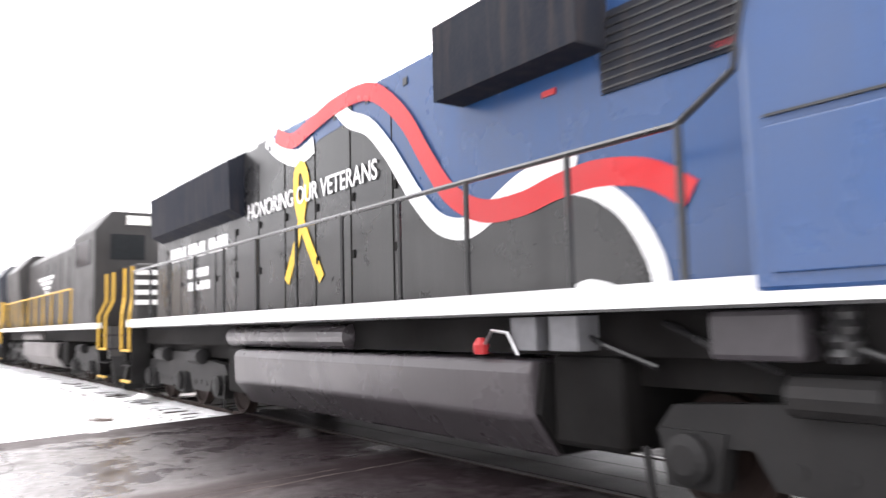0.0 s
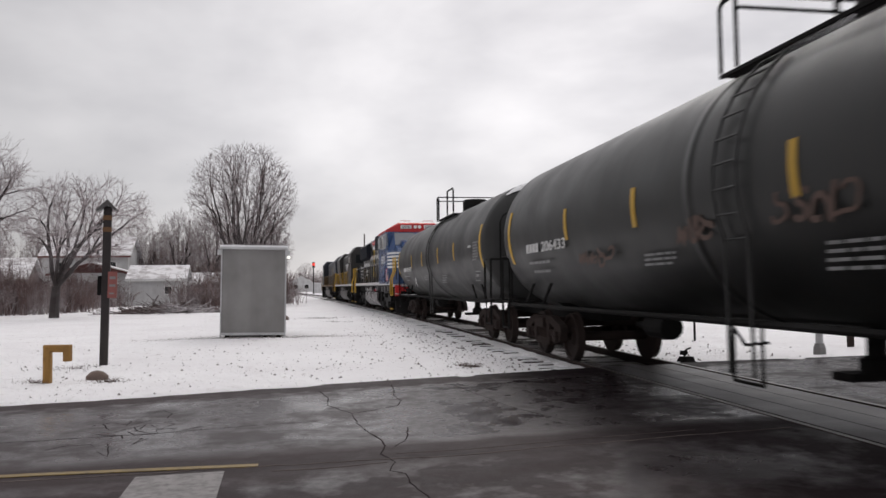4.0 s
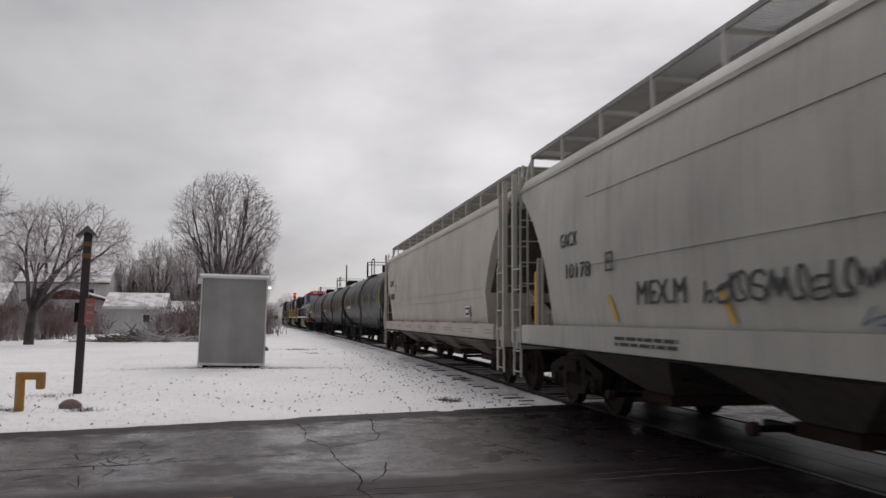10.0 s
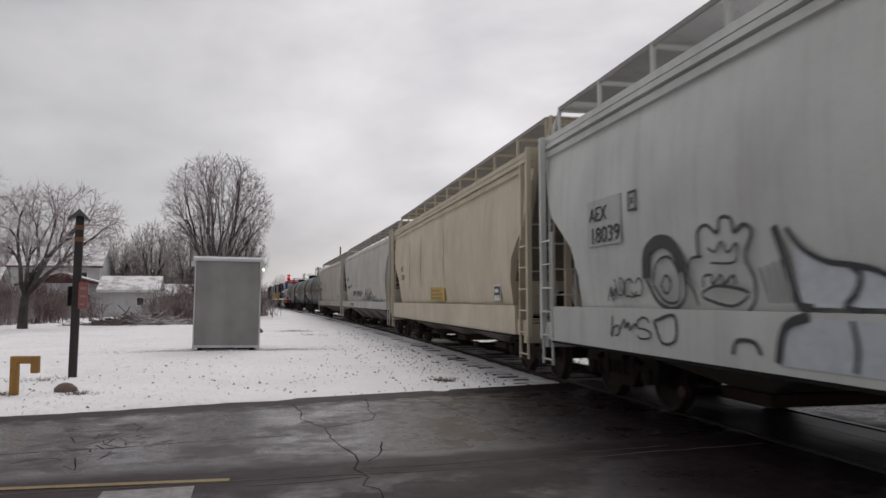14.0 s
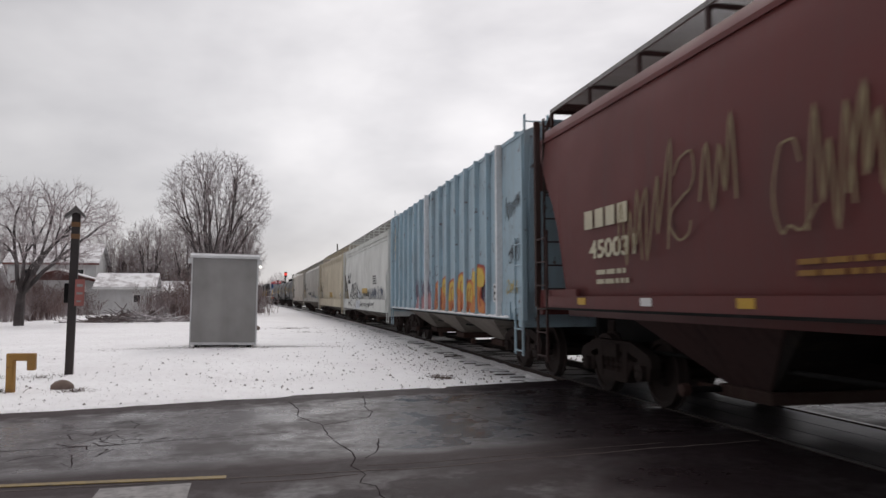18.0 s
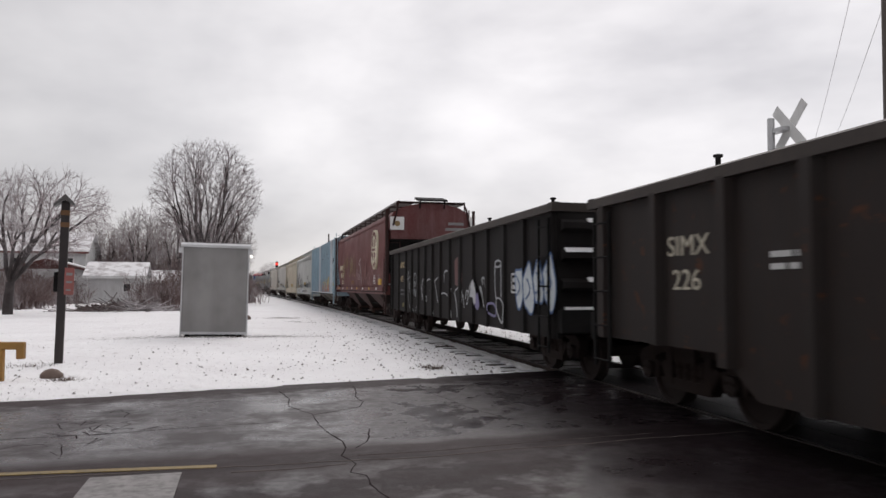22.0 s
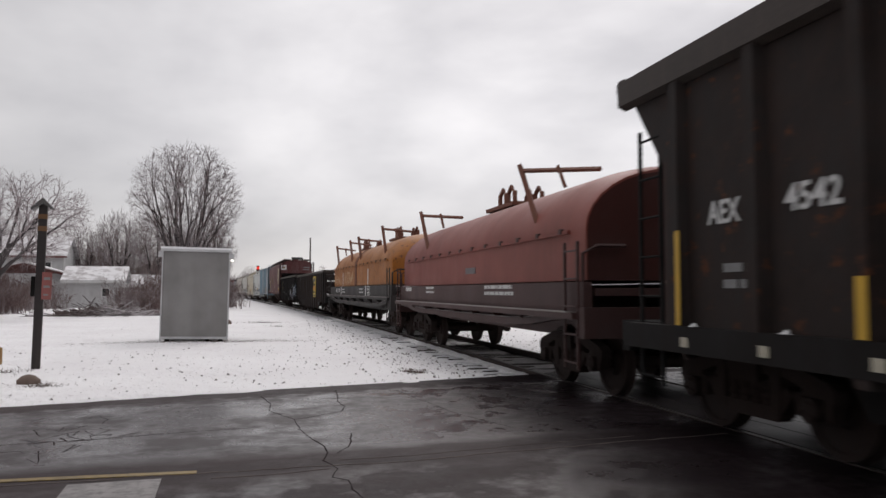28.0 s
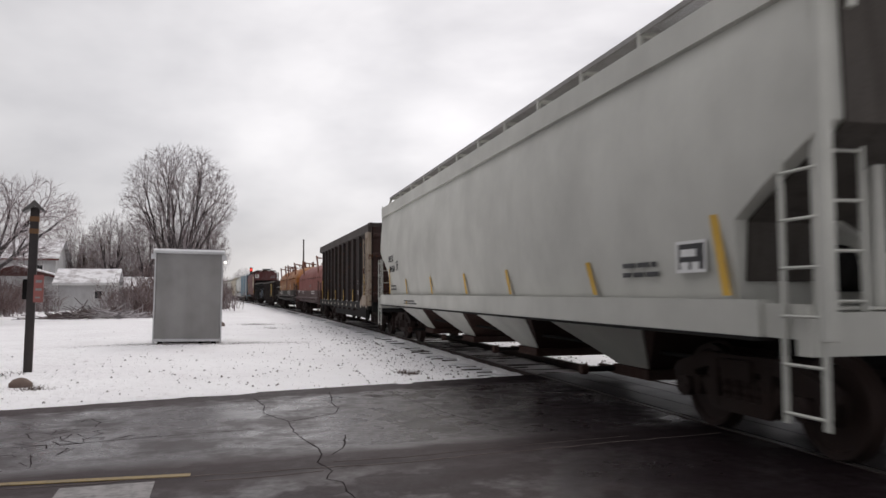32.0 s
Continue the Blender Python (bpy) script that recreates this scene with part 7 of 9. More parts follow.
def scrap_load(car, w, y0, y1, z, high, mat, seed):
    r = random.Random(seed)
    s = Shape()
    for _ in range(240):
        x, y = r.uniform(-w + 0.65, w - 0.65), r.uniform(y0, y1)
        t = (y - y0) / (y1 - y0)
        zz = z + high * math.sin(math.pi * t) * (0.5 + 0.5 * math.sin(t * 17 + seed)) * r.uniform(0.2, 1) * (1 - (abs(x) / w) ** 2)
        a, b, c = r.uniform(0.1, 0.5), r.uniform(0.08, 0.4), r.uniform(0.03, 0.2)
        m = pose(x, y, zz, r.uniform(-40, 40), r.uniform(-40, 40), r.uniform(0, 180))
        q = Shape().box(-a, a, -b, b, -c, c)
        s.add([m @ Vector(p) for p in q.v], q.f)
    tagged(part("scrap_load", s, mat, car, "tumbled scrap metal dusted with snow"), kind="stuff")


def make_open_cars():
    black = paint("grimy_black_gondola_paint", (0.0105, 0.0090, 0.0088), 0.68, dirt=(0.020, 0.0145, 0.013), amount=0.9, streak=0.7, rust=0.0, spec=0.10)
    worn_black = paint("worn_brown_black_paint", (0.0235, 0.0178, 0.0162), 0.64, dirt=(0.042, 0.027, 0.022), amount=0.9, streak=0.7, rust=0.08, spec=0.18)
    pale_tan = plain("pale_tan_stencil", (0.58, 0.53, 0.42), 0.6)
    rim = paint("brown_black_rim", (0.035, 0.025, 0.021), 0.65, amount=0.9)
    scrap = paint("mixed_scrap", (0.30, 0.28, 0.27), 0.6, 0.3, amount=0.9)
    chalk = plain("white_chalk_spray", (0.42, 0.43, 0.44), 0.6)
    tan = plain("tan_stencil", (0.45, 0.36, 0.20), 0.6)
    car, h, w = gondola("black ribbed gondola car with white chalky tags", -163.1, -180.0, black, 2.52, 0.66, 0.66, (7.6, 6.30, 4.98, 3.95, 2.93, 1.97, 1.02, 0.06, -0.95, -1.98, -3.07, -4.13, -5.22, -6.3, -7.6), rim, rib_out=0.055)
    x = -w - 0.004
    lettering(car, "NDYX", 6.05, 2.00, x, 0.26, tan, 0.82)
    lettering(car, "475", 6.02, 1.57, x, 0.26, tan, 0.5)
    bars(car, x, 6.0, 1.33, 0.75, 2, plain("grimed_stencil", (0.075, 0.075, 0.08), 0.6), 0.05, 0.13)
    xr, violet = -w - 0.061, plain("violet_spray", (0.16, 0.14, 0.28), 0.5)
    # thin looping white tag
    soft_chalk = plain("thin_chalk_spray", (0.26, 0.27, 0.28), 0.6)
    for pts, wide in (([(4.76, 1.6), (4.65, 1.73), (4.55, 1.87), (4.5, 1.74), (4.46, 1.61), (4.48, 1.33)], 0.028),
                      ([(4.72, 1.62), (4.49, 1.68), (4.3, 1.71), (4.15, 1.7), (4.04, 1.63), (3.93, 1.58)], 0.024),
                      ([(4.14, 1.54), (4.27, 1.54), (4.37, 1.46), (4.34, 1.3), (4.23, 1.19), (4.09, 1.17)], 0.034),
                      ([(4.08, 1.34), (4.09, 1.21), (3.97, 1.16), (3.87, 1.24), (3.9, 1.39), (4.02, 1.39)], 0.028),
                      ([(4.62, 1.6), (4.66, 1.37), (4.6, 1.12), (4.45, 0.89), (4.24, 0.74), (4.04, 0.69), (3.85, 0.73), (3.72, 0.70)], 0.020),
                      ([(3.88, 1.18), (3.88, 0.99), (3.87, 0.86), (3.92, 0.78), (3.79, 0.78), (3.72, 0.70)], 0.022),
                      ([(3.65, 1.48), (3.67, 1.62), (3.61, 1.76), (3.48, 1.8), (3.37, 1.76), (3.29, 1.64), (3.31, 1.49)], 0.026),
                      ([(3.62, 1.53), (3.49, 1.56), (3.41, 1.49), (3.5, 1.42), (3.62, 1.44), (3.63, 1.5), (3.45, 1.48)], 0.030),
                      ([(3.69, 1.44), (3.68, 1.19), (3.62, 1.34), (3.55, 1.16), (3.48, 1.34), (3.4, 1.12), (3.32, 1.32), (3.3, 1.2)], 0.024),
                      ([(3.1, 1.33), (3.18, 1.43), (3.15, 1.58), (3.04, 1.66), (2.92, 1.64), (2.84, 1.59)], 0.032),
                      ([(3.27, 1.35), (3.14, 1.21), (3.06, 1.07), (3.22, 0.9), (3.38, 0.70)], 0.020),
                      ([(3.06, 1.07), (2.97, 0.94), (2.87, 0.76), (2.8, 0.70)], 0.020),
                      ([(2.64, 1.48), (2.52, 1.33), (2.46, 1.2), (2.43, 1.05)], 0.026)):
        paint_stroke(car, pts, wide, x - 0.002, soft_chalk)
    graffiti(car, x, 5.65, 5.0, 0.76, 0.95, plain("olive_spray", (0.16, 0.14, 0.04), 0.6), 136, 0.022, 4)
    for pts in ([(2.27, 1.63), (2.49, 1.37), (2.28, 1.06), (1.93, 0.7)],
                [(1.77, 1.56), (1.49, 1.61), (1.22, 1.55), (1.31, 1.26), (1.05, 1.04), (0.91, 0.71)],
                [(2.17, 1.19), (1.77, 1.14), (1.87, 1.01)],
                [(0.79, 1.57), (0.55, 1.27), (0.37, 1.03), (0.24, 1.09)],
                [(0.79, 1.55), (0.31, 1.65), (0.09, 1.72), (0.16, 1.49)],
                [(-0.33, 1.53), (-0.33, 1.71), (-0.53, 1.79), (-0.73, 1.72), (-0.78, 1.48), (-0.97, 1.43)],
                [(0.02, 1.23), (-0.33, 1.26), (-0.72, 1.19), (-0.96, 1.0), (-1.09, 0.7)],
                [(-0.84, 1.43), (-0.96, 1.27), (-1.08, 1.38)],
                [(-1.53, 1.36), (-1.42, 1.25), (-1.58, 1.05), (-1.67, 0.73)],
                [(-1.58, 1.34), (-1.74, 1.39), (-1.84, 1.28), (-1.73, 1.08), (-1.93, 1.04), (-1.89, 1.34), (-2.03, 1.37), (-2.12, 1.22), (-2.05, 1.05)],
                [(-2.08, 1.26), (-2.22, 1.18), (-2.27, 0.96)],
                [(-2.39, 1.16), (-2.49, 1.33), (-2.61, 1.27), (-2.56, 1.07), (-2.46, 1.05)],
                [(-2.65, 1.29), (-2.78, 1.43), (-2.94, 1.58), (-3.05, 1.56), (-3.2, 1.43), (-3.21, 1.28)],
                [(-3.64, 1.29), (-3.54, 1.41), (-3.67, 1.36), (-3.76, 1.19), (-3.85, 1.02)],
                [(-3.77, 1.46), (-3.71, 1.55), (-3.8, 1.59), (-3.89, 1.53), (-3.92, 1.36), (-4.0, 1.16), (-4.08, 0.98)],
                [(-3.95, 1.46), (-3.95, 1.53), (-4.07, 1.54), (-4.12, 1.47), (-4.01, 1.36)]):
        paint_stroke(car, pts, 0.034, x - 0.002, chalk)
    part("tag_fill", Shape().prism([(-2.95, 1.2), (-3.1, 1.5), (-3.22, 1.56), (-3.4, 1.35), (-3.5, 1.1), (-3.3, 1.05), (-3.2, 1.2)], "x", xr - 0.004, xr), chalk, car)
    part("tag_fill", Shape().prism([(-3.4, 1.0), (-3.45, 1.25), (-3.6, 1.3), (-3.72, 1.05), (-3.6, 0.95)], "x", xr - 0.004, xr), violet, car)
    part("tag_fill", Shape().prism([(-1.45, 1.45), (-1.4, 2.0), (-1.7, 2.08), (-2.05, 1.9), (-2.1, 1.5), (-1.8, 1.4)], "x", -w - 0.008, -w - 0.004), plain("dull_red_spray", (0.10, 0.03, 0.028), 0.6), car)
    paint_stroke(car, [(-4.98 + 0.18 * math.cos(g), 1.82 + 0.06 * math.sin(g)) for g in [0.7 * i for i in range(10)]], 0.030, xr, chalk)
    paint_stroke(car, [(-4.80, 1.8), (-4.79, 1.5), (-4.83, 1.27), (-4.88, 1.2)], 0.030, xr, chalk)
    paint_stroke(car, [(-5.16, 1.8), (-5.17, 1.5), (-5.17, 1.22)], 0.030, xr, chalk)
    paint_stroke(car, [(-4.86, 1.2), (-5.1, 1.2), (-5.3, 1.09), (-5.28, 0.9), (-5.24, 0.77), (-5.05, 0.86), (-4.9, 1.0), (-4.86, 1.2)], 0.032, xr - 0.002, chalk)
    paint_stroke(car, [(-4.28, 0.96), (-4.3, 1.08), (-4.7, 1.1), (-4.85, 1.0), (-4.8, 0.88), (-4.35, 0.92)], 0.045, xr, violet)
    blue_edge, fill = plain("blue_outline_spray", (0.05, 0.11, 0.26), 0.5), plain("pale_fill_spray", (0.55, 0.60, 0.62), 0.5)
    rt = random.Random(9)
    for k in range(4):
        yy, zc, rw, rz = -6.2 - 0.47 * k, 1.42 + rt.uniform(-0.07, 0.07), 0.25 * rt.uniform(0.8, 1.25), 0.38 * rt.uniform(0.8, 1.15)
        p1, p2 = rt.uniform(0, 6), rt.uniform(0, 6)
        rim_pts = [(yy + rw * math.cos(g) * (1 + 0.22 * math.sin(2 * g + p1)), zc + rz * math.sin(g) * (1 + 0.18 * math.sin(3 * g + p2))) for g in [2 * math.pi * i / 18 for i in range(19)]]
        part("tag_fill", Shape().prism(rim_pts[:-1], "x", -w - 0.066, -w - 0.060), fill, car, "bubble-shaped tag in pale blue")
        ribbon(car, "tag_outline", rim_pts, 0.035, -w - 0.066 - 0.001 * k, blue_edge, 2)
        ribbon(car, "tag_outline", [(yy + 0.12, zc - 0.15), (yy - rt.uniform(0.0, 0.15), zc), (yy + rt.uniform(0.0, 0.15), zc + 0.18)], 0.03, -w - 0.072, blue_edge, 3)
    panel_box(car, x, -5.6, 1.3, 0.36, 0.34, STENCIL_W)
    scrap_load(car, w, -5, 5, 1.9, 0.4, scrap, 3)

    car, h, w = gondola("black gondola car with a yellow and red company panel", -180.0, -197.6, worn_black, 2.40, 0.80, 0.44, (7.75, 6.45, 5.18, 4.05, 3.02, 1.93, 0.84, -0.27, -1.34, -2.45, -3.4, -4.6, -5.7, -6.7, -7.75), rim)
    x = -w - 0.004
    lettering(car, "SIMX", 6.30, 1.72, x, 0.29, pale_tan, 0.78)
    lettering(car, "226", 6.2, 1.38, x, 0.29, pale_tan, 0.52)
    bars(car, x, h - 4.2, 1.7, 0.6, 2, STENCIL_W, 0.05, 0.1)
    xp = -w - 0.115
    py = -3.28
    sign = part("company_panel", Shape().box(xp, xp + 0.02, py - 1.24, py, 1.06, 2.24), paint("panel_yellow", (0.60, 0.43, 0.03), 0.5, dirt=(0.1, 0.07, 0.03), amount=1.1, streak=0.7), car, "yellow and red company panel, partly painted over")
    part("panel_band", Shape().box(xp - 0.004, xp, py - 1.2, py - 0.04, 1.46, 1.66), paint("panel_red", (0.50, 0.05, 0.03), 0.5), sign)
    part("painted_out_name", Shape().prism([(py - 0.06, 1.9), (py - 0.05, 2.0), (py - 0.14, 2.08), (py - 0.3, 2.10), (py - 0.42, 2.16), (py - 0.6, 2.13), (py - 0.8, 2.18), (py - 1.02, 2.15), (py - 1.14, 2.1), (py - 1.1, 2.02), (py - 1.16, 1.96), (py - 0.9, 1.93), (py - 0.7, 1.95), (py - 0.45, 1.88), (py - 0.3, 1.9), (py - 0.2, 1.84)], "x", xp - 0.004, xp), STENCIL, sign)
    part("painted_out_line", Shape().prism([(py - 0.08, 1.40), (py - 0.45, 1.42), (py - 0.55, 1.38), (py - 1.16, 1.42), (py - 1.17, 1.28), (py - 0.7, 1.30), (py - 0.5, 1.33), (py - 0.3, 1.28), (py - 0.1, 1.29)], "x", xp - 0.004, xp), STENCIL, sign)
    part("painted_out_line", Shape().prism([(py - 0.04, 1.1), (py - 0.06, 1.2), (py - 0.4, 1.17), (py - 0.7, 1.22), (py - 1.2, 1.19), (py - 1.2, 1.11), (py - 0.8, 1.08), (py - 0.4, 1.12)], "x", xp - 0.004, xp), STENCIL, sign)
    lettering(sign, "IRON & METAL, INC.", py - 0.08, 1.7, xp - 0.006, 0.2, plain("panel_dark_letters", (0.06, 0.05, 0.02), 0.5), 1.12, bold=0.006)
    lettering(sign, "Scrap Brokers", py - 0.12, 1.5, xp - 0.008, 0.19, YELLOW, 1.0, bold=0.004)
    scrap_load(car, w, -6, 6.5, 2.0, 0.6, scrap, 8)

    # two coil cars
    def coil_car(label, u0, u1, hood_mat, frame_mat, hoods, sill_z, edge, crest, inset, posts, lean):
        car, h = new_car("coil_car", label, u0, u1)
        e = h - 0.75
        for sx in (-1, 1):
            part("side_beam", Shape().box(*sorted((sx * 1.30, sx * 1.42)), -e, e, sill_z, sill_z + 0.38), frame_mat, car)
            part("catwalk", Shape().box(*sorted((sx * 1.2, sx * 1.58)), -e, e, sill_z - 0.1, sill_z - 0.02), frame_mat, car)
            part("catwalk_snow", Shape().box(*sorted((sx * 1.44, sx * 1.575)), -e + 0.2, e - 0.2, sill_z - 0.02, sill_z - 0.004), SLUSH, car, "thin grey slush on the catwalk")
            part("belly_beam", Shape().prism([(-e + 2.4, 0.98), (-e + 3.6, 0.78), (e - 3.6, 0.78), (e - 2.4, 0.98), (e - 2.4, sill_z - 0.1), (-e + 2.4, sill_z - 0.1)], "x", *sorted((sx * 1.05, sx * 1.12))), frame_mat, car)
            for sy in (-1, 1):
                ladder(car, sx * 1.5, sy * (e - 0.2), 0.4, sill_z + 0.9, frame_mat)
            low = [(e, 0.98), (e - 0.9, 1.0), (e - 1.9, 0.90), (e - 3.0, 0.86), (-e + 3.0, 0.86), (-e + 1.9, 0.90), (-e + 0.9, 1.0), (-e, 0.98)]
            part("lower_sill", Shape().prism([(y, z) for y, z in low] + [(y, z + 0.11) for y, z in low[::-1]], "x", *sorted((sx * 1.36, sx * 1.46))), frame_mat, car, bevel=0.01)
            part("sill_web", Shape().box(*sorted((sx * 1.30, sx * 1.34)), -e + 0.2, e - 0.2, 0.95, sill_z), frame_mat, car)
            part("sill_slush", Shape().prism([(y, z + 0.111) for y, z in low[1:-1]] + [(y, z + 0.122) for y, z in low[1:-1][::-1]], "x", *sorted((sx * 1.37, sx * 1.455))), SLUSH, car, "thin slush on the lower sill")
            for i in range(7):
                y = -e + 2.2 + (2 * e - 4.4) * i / 6
                part("sill_bracket", Shape().prism([(sx * 1.34, sill_z - 0.1), (sx * 1.54, sill_z - 0.1), (sx * 1.34, sill_z - 0.26)], "y", y - 0.02, y + 0.02), frame_mat, car)
        for sy in (-1, 1):
            part("end_sill", Shape().box(-1.5, 1.5, sy * (h - 0.65) - 0.1, sy * (h - 0.65) + 0.1, 0.8, sill_z + 0.05), frame_mat, car)
            part("end_rail", Shape().tube([(-1.4, sy * (e - 0.05), sill_z), (-1.4, sy * (e - 0.05), sill_z + 0.75), (-1.2, sy * (e - 0.05), sill_z + 0.85), (-0.8, sy * (e - 0.05), sill_z + 0.85)], 0.028, 6), frame_mat, car)
            add_truck(car, sy * (h - 2.1))
        part("centre_sill", Shape().box(-0.35, 0.35, -h + 0.5, h - 0.5, 0.65, 1.0), frame_mat, car)
        part("deck", Shape().box(-1.25, 1.25, -e, e, sill_z + 0.2, sill_z + 0.3), frame_mat, car)
        base = sill_z + 0.4
        gap = 0.12
        run = (2 * e - 2 * inset - gap * (hoods - 1)) / hoods
        for k in range(hoods):
            a = -e + inset + k * (run + gap)
            b = a + run
            arch = [(-1.33, base), (-1.33, edge)]
            arch += [(-1.33 * math.cos(t), edge + (crest - edge) * math.sin(t)) for t in [math.pi / 2 * i / 8 for i in range(1, 9)]]
            arch += [(-p, z) for p, z in arch[:-1]][::-1]
            small = lambda f: [(p * (1 - 0.04 * f), z if z <= edge else edge + (z - edge) * (1 - 0.92 * f)) for p, z in arch]
            rings = []
            for y, f in ((a, 1.0), (a + 0.05, 0.72), (a + 0.16, 0.48), (a + 0.34, 0.27), (a + 0.6, 0.1), (a + 0.95, 0.0), (b - 0.95, 0.0), (b - 0.6, 0.1), (b - 0.34, 0.27), (b - 0.16, 0.48), (b - 0.05, 0.72), (b, 1.0)):
                if hoods == 1:
                    f *= 0.12
                elif (k == 0 and y > (a + b) / 2) or (k == 1 and y < (a + b) / 2):
                    f = 0.0
                rings.append([(p, y, z) for p, z in small(f)])
            hood = part("hood", Shape().loft(rings), hood_mat, car, smooth=True)
            for sx in (-1, 1):
                part("seam_rail", Shape().box(*sorted((sx * 1.33, sx * 1.37)), a + 0.5, b - 0.5, edge - 0.03, edge + 0.02), hood_mat, hood)
                for i in range(int(run / 0.9)):
                    part("hood_lug", Shape().box(*sorted((sx * 1.34, sx * 1.385)), a + 0.7 + 0.9 * i, a + 0.80 + 0.9 * i, edge - 0.02, edge + 0.05), frame_mat, hood)
            if hoods == 1:
                # dark plate added over the hood's end to paint its shade
                part("end_shade", Shape().prism([(p * 0.985, z) for p, z in small(0.16)], "y", a - 0.012, a + 0.03), paint("shaded_hood_end", (0.060, 0.020, 0.017), 0.7, dirt=(0.03, 0.018, 0.015), amount=1.0, spec=0.1), hood, "dark plate that paints shade on the hood's end")
            rustm = COIL_RUST
            for band in ((b - 0.09 if k == 0 else a + 0.09,) if hoods == 2 else ()):
                rings = [[(p * g, band + d, base + (z - base) * g) for d, g in ((-0.13, 1.004), (0.13, 1.004), (0.13, 1.012), (-0.13, 1.012))] for p, z in arch]
                part("rust_band", Shape().loft(rings), rustm, hood, "dark rusty end band of the hood")
            for yy in [p for p in posts if a < p < b]:
                for sx in (-1, 1):
                    s = Shape()
                    s.tube([(sx * 1.25, yy, edge + 0.25), (sx * 1.30, yy + lean, crest + 0.30)], 0.05, 4)
                    s.tube([(sx * 1.28, yy + lean * 0.9, crest + 0.20), (sx * 0.6, yy - 0.9, crest + 0.03)], 0.038, 4)
                    s.tube([(sx * 0.98, yy - 0.2, crest + 0.17), (sx * 0.95, yy - 0.4, crest - 0.18)], 0.035, 4)
                    part("stacking_bracket", s, rustm, hood, "rust-coloured stacking bracket")
            s = Shape()
            ym = (a + b) / 2
            for d in (-0.28, 0.28):
                s.tube([(-0.3, ym + d - 0.22, crest - 0.05), (-0.3, ym + d - 0.2, crest + 0.3), (-0.3, ym + d, crest + 0.42), (-0.3, ym + d + 0.2, crest + 0.3), (-0.3, ym + d + 0.22, crest - 0.05)], 0.05, 6)
                s.tube([(0.3, ym + d - 0.22, crest - 0.05), (0.3, ym + d - 0.2, crest + 0.3), (0.3, ym + d, crest + 0.42), (0.3, ym + d + 0.2, crest + 0.3), (0.3, ym + d + 0.22, crest - 0.05)], 0.05, 6)
            s.box(-0.5, 0.5, ym - 0.9, ym + 0.9, crest - 0.03, crest + 0.05)
            part("lifting_loop", s, rustm, hood)
        return car, h, base

    orange = paint("faded_orange_hood_paint", (0.35, 0.120, 0.010), 0.5, dirt=(0.14, 0.045, 0.014), amount=0.7, streak=0.7, rust=0.45)
    frame = paint("brown_black_frame", (0.016, 0.013, 0.012), 0.6, dirt=(0.045, 0.032, 0.027), amount=0.8)
    car, h, base = coil_car("coil car with two faded orange hoods and rusty brackets", -197.6, -215.3, orange, frame, 2, 1.22, 2.41, 3.29, 0.65, (6.05, 1.5, -0.85, -6.2), 0.42)
    lettering(car, "7447", 4.9, 1.34, -1.424, 0.26, STENCIL_W, 0.6)
    lettering(car, "GRW", 5.72, 1.34, -1.424, 0.26, STENCIL_W, 0.48, bold=0.004)
    bars(car, -1.423, 3.6, 1.5, 1.1, 2, STENCIL_W, 0.05, 0.12)
    bars(car, -1.423, -1.5, 1.5, 1.0, 2, STENCIL_W, 0.05, 0.12, seed=4)
    panel_box(car, -1.424, -h + 5.4, 1.24, 0.5, 0.34, STENCIL_W)
    graffiti(car, -1.338, 6.9, 4.3, base + 0.05, base + 0.5, plain("pale_tag", (0.58, 0.42, 0.26), 0.5), 141, 0.045, 6)
    graffiti(car, -1.338, 3.2, 0.8, base + 0.1, base + 0.65, plain("pale_tag", (0.58, 0.42, 0.26), 0.5), 142, 0.06, 5)
    for y in (3.95, -3.0):
        part("white_post_mark", Shape().box(-1.43, -1.415, y - 0.14, y, 1.23, 1.6), WHITE, car)
        part("white_post_mark", Shape().box(-1.345, -1.335, y - 0.12, y, base, base + 0.6), WHITE, car)

    redh = paint("oxide_red_hood_paint", (0.215, 0.048, 0.033), 0.55, dirt=(0.11, 0.042, 0.032), amount=0.6, streak=0.5)
    redf = paint("oxide_brown_frame", (0.052, 0.018, 0.016), 0.6, dirt=(0.035, 0.022, 0.019), amount=0.8)
    car, h, base = coil_car("coil car with one long oxide-red hood and rusty brackets", -215.3, -229.5, redh, redf, 1, 1.14, 2.21, 3.16, 0.12, (3.45, -4.27), 0.65)
    bars(car, -1.423, h - 1.6, 1.5, 0.9, 1, STENCIL_W, 0.1, 0.12, seed=7)
    bars(car, -1.423, h - 4.2, 1.5, 1.0, 2, STENCIL_W, 0.05, 0.1, seed=8)
    bars(car, -1.423, -2.0, 1.5, 1.8, 2, STENCIL_W, 0.06, 0.11, seed=9)
    part("paint_patch", Shape().box(-1.342, -1.33, -1.1, -0.4, base + 0.2, base + 0.32), plain("grey_patch", (0.12, 0.11, 0.12), 0.5), car)

    # tall black scrap car
    car, h, w = gondola("tall black ribbed scrap car with rust-stained cream end", -229.5, -245.2, paint("scuffed_black_paint", (0.019, 0.0135, 0.012), 0.62, dirt=(0.042, 0.024, 0.019), amount=1.2, streak=0.6, rust=0.2, grain=5, relief=0.012, spec=0.14), 3.60, 0.98, 0.75, (6.05, 4.88, 3.74, 2.6, 1.38, 0.13, -1.08, -2.42, -3.73, -5.08, -6.44), rim, 0.75)
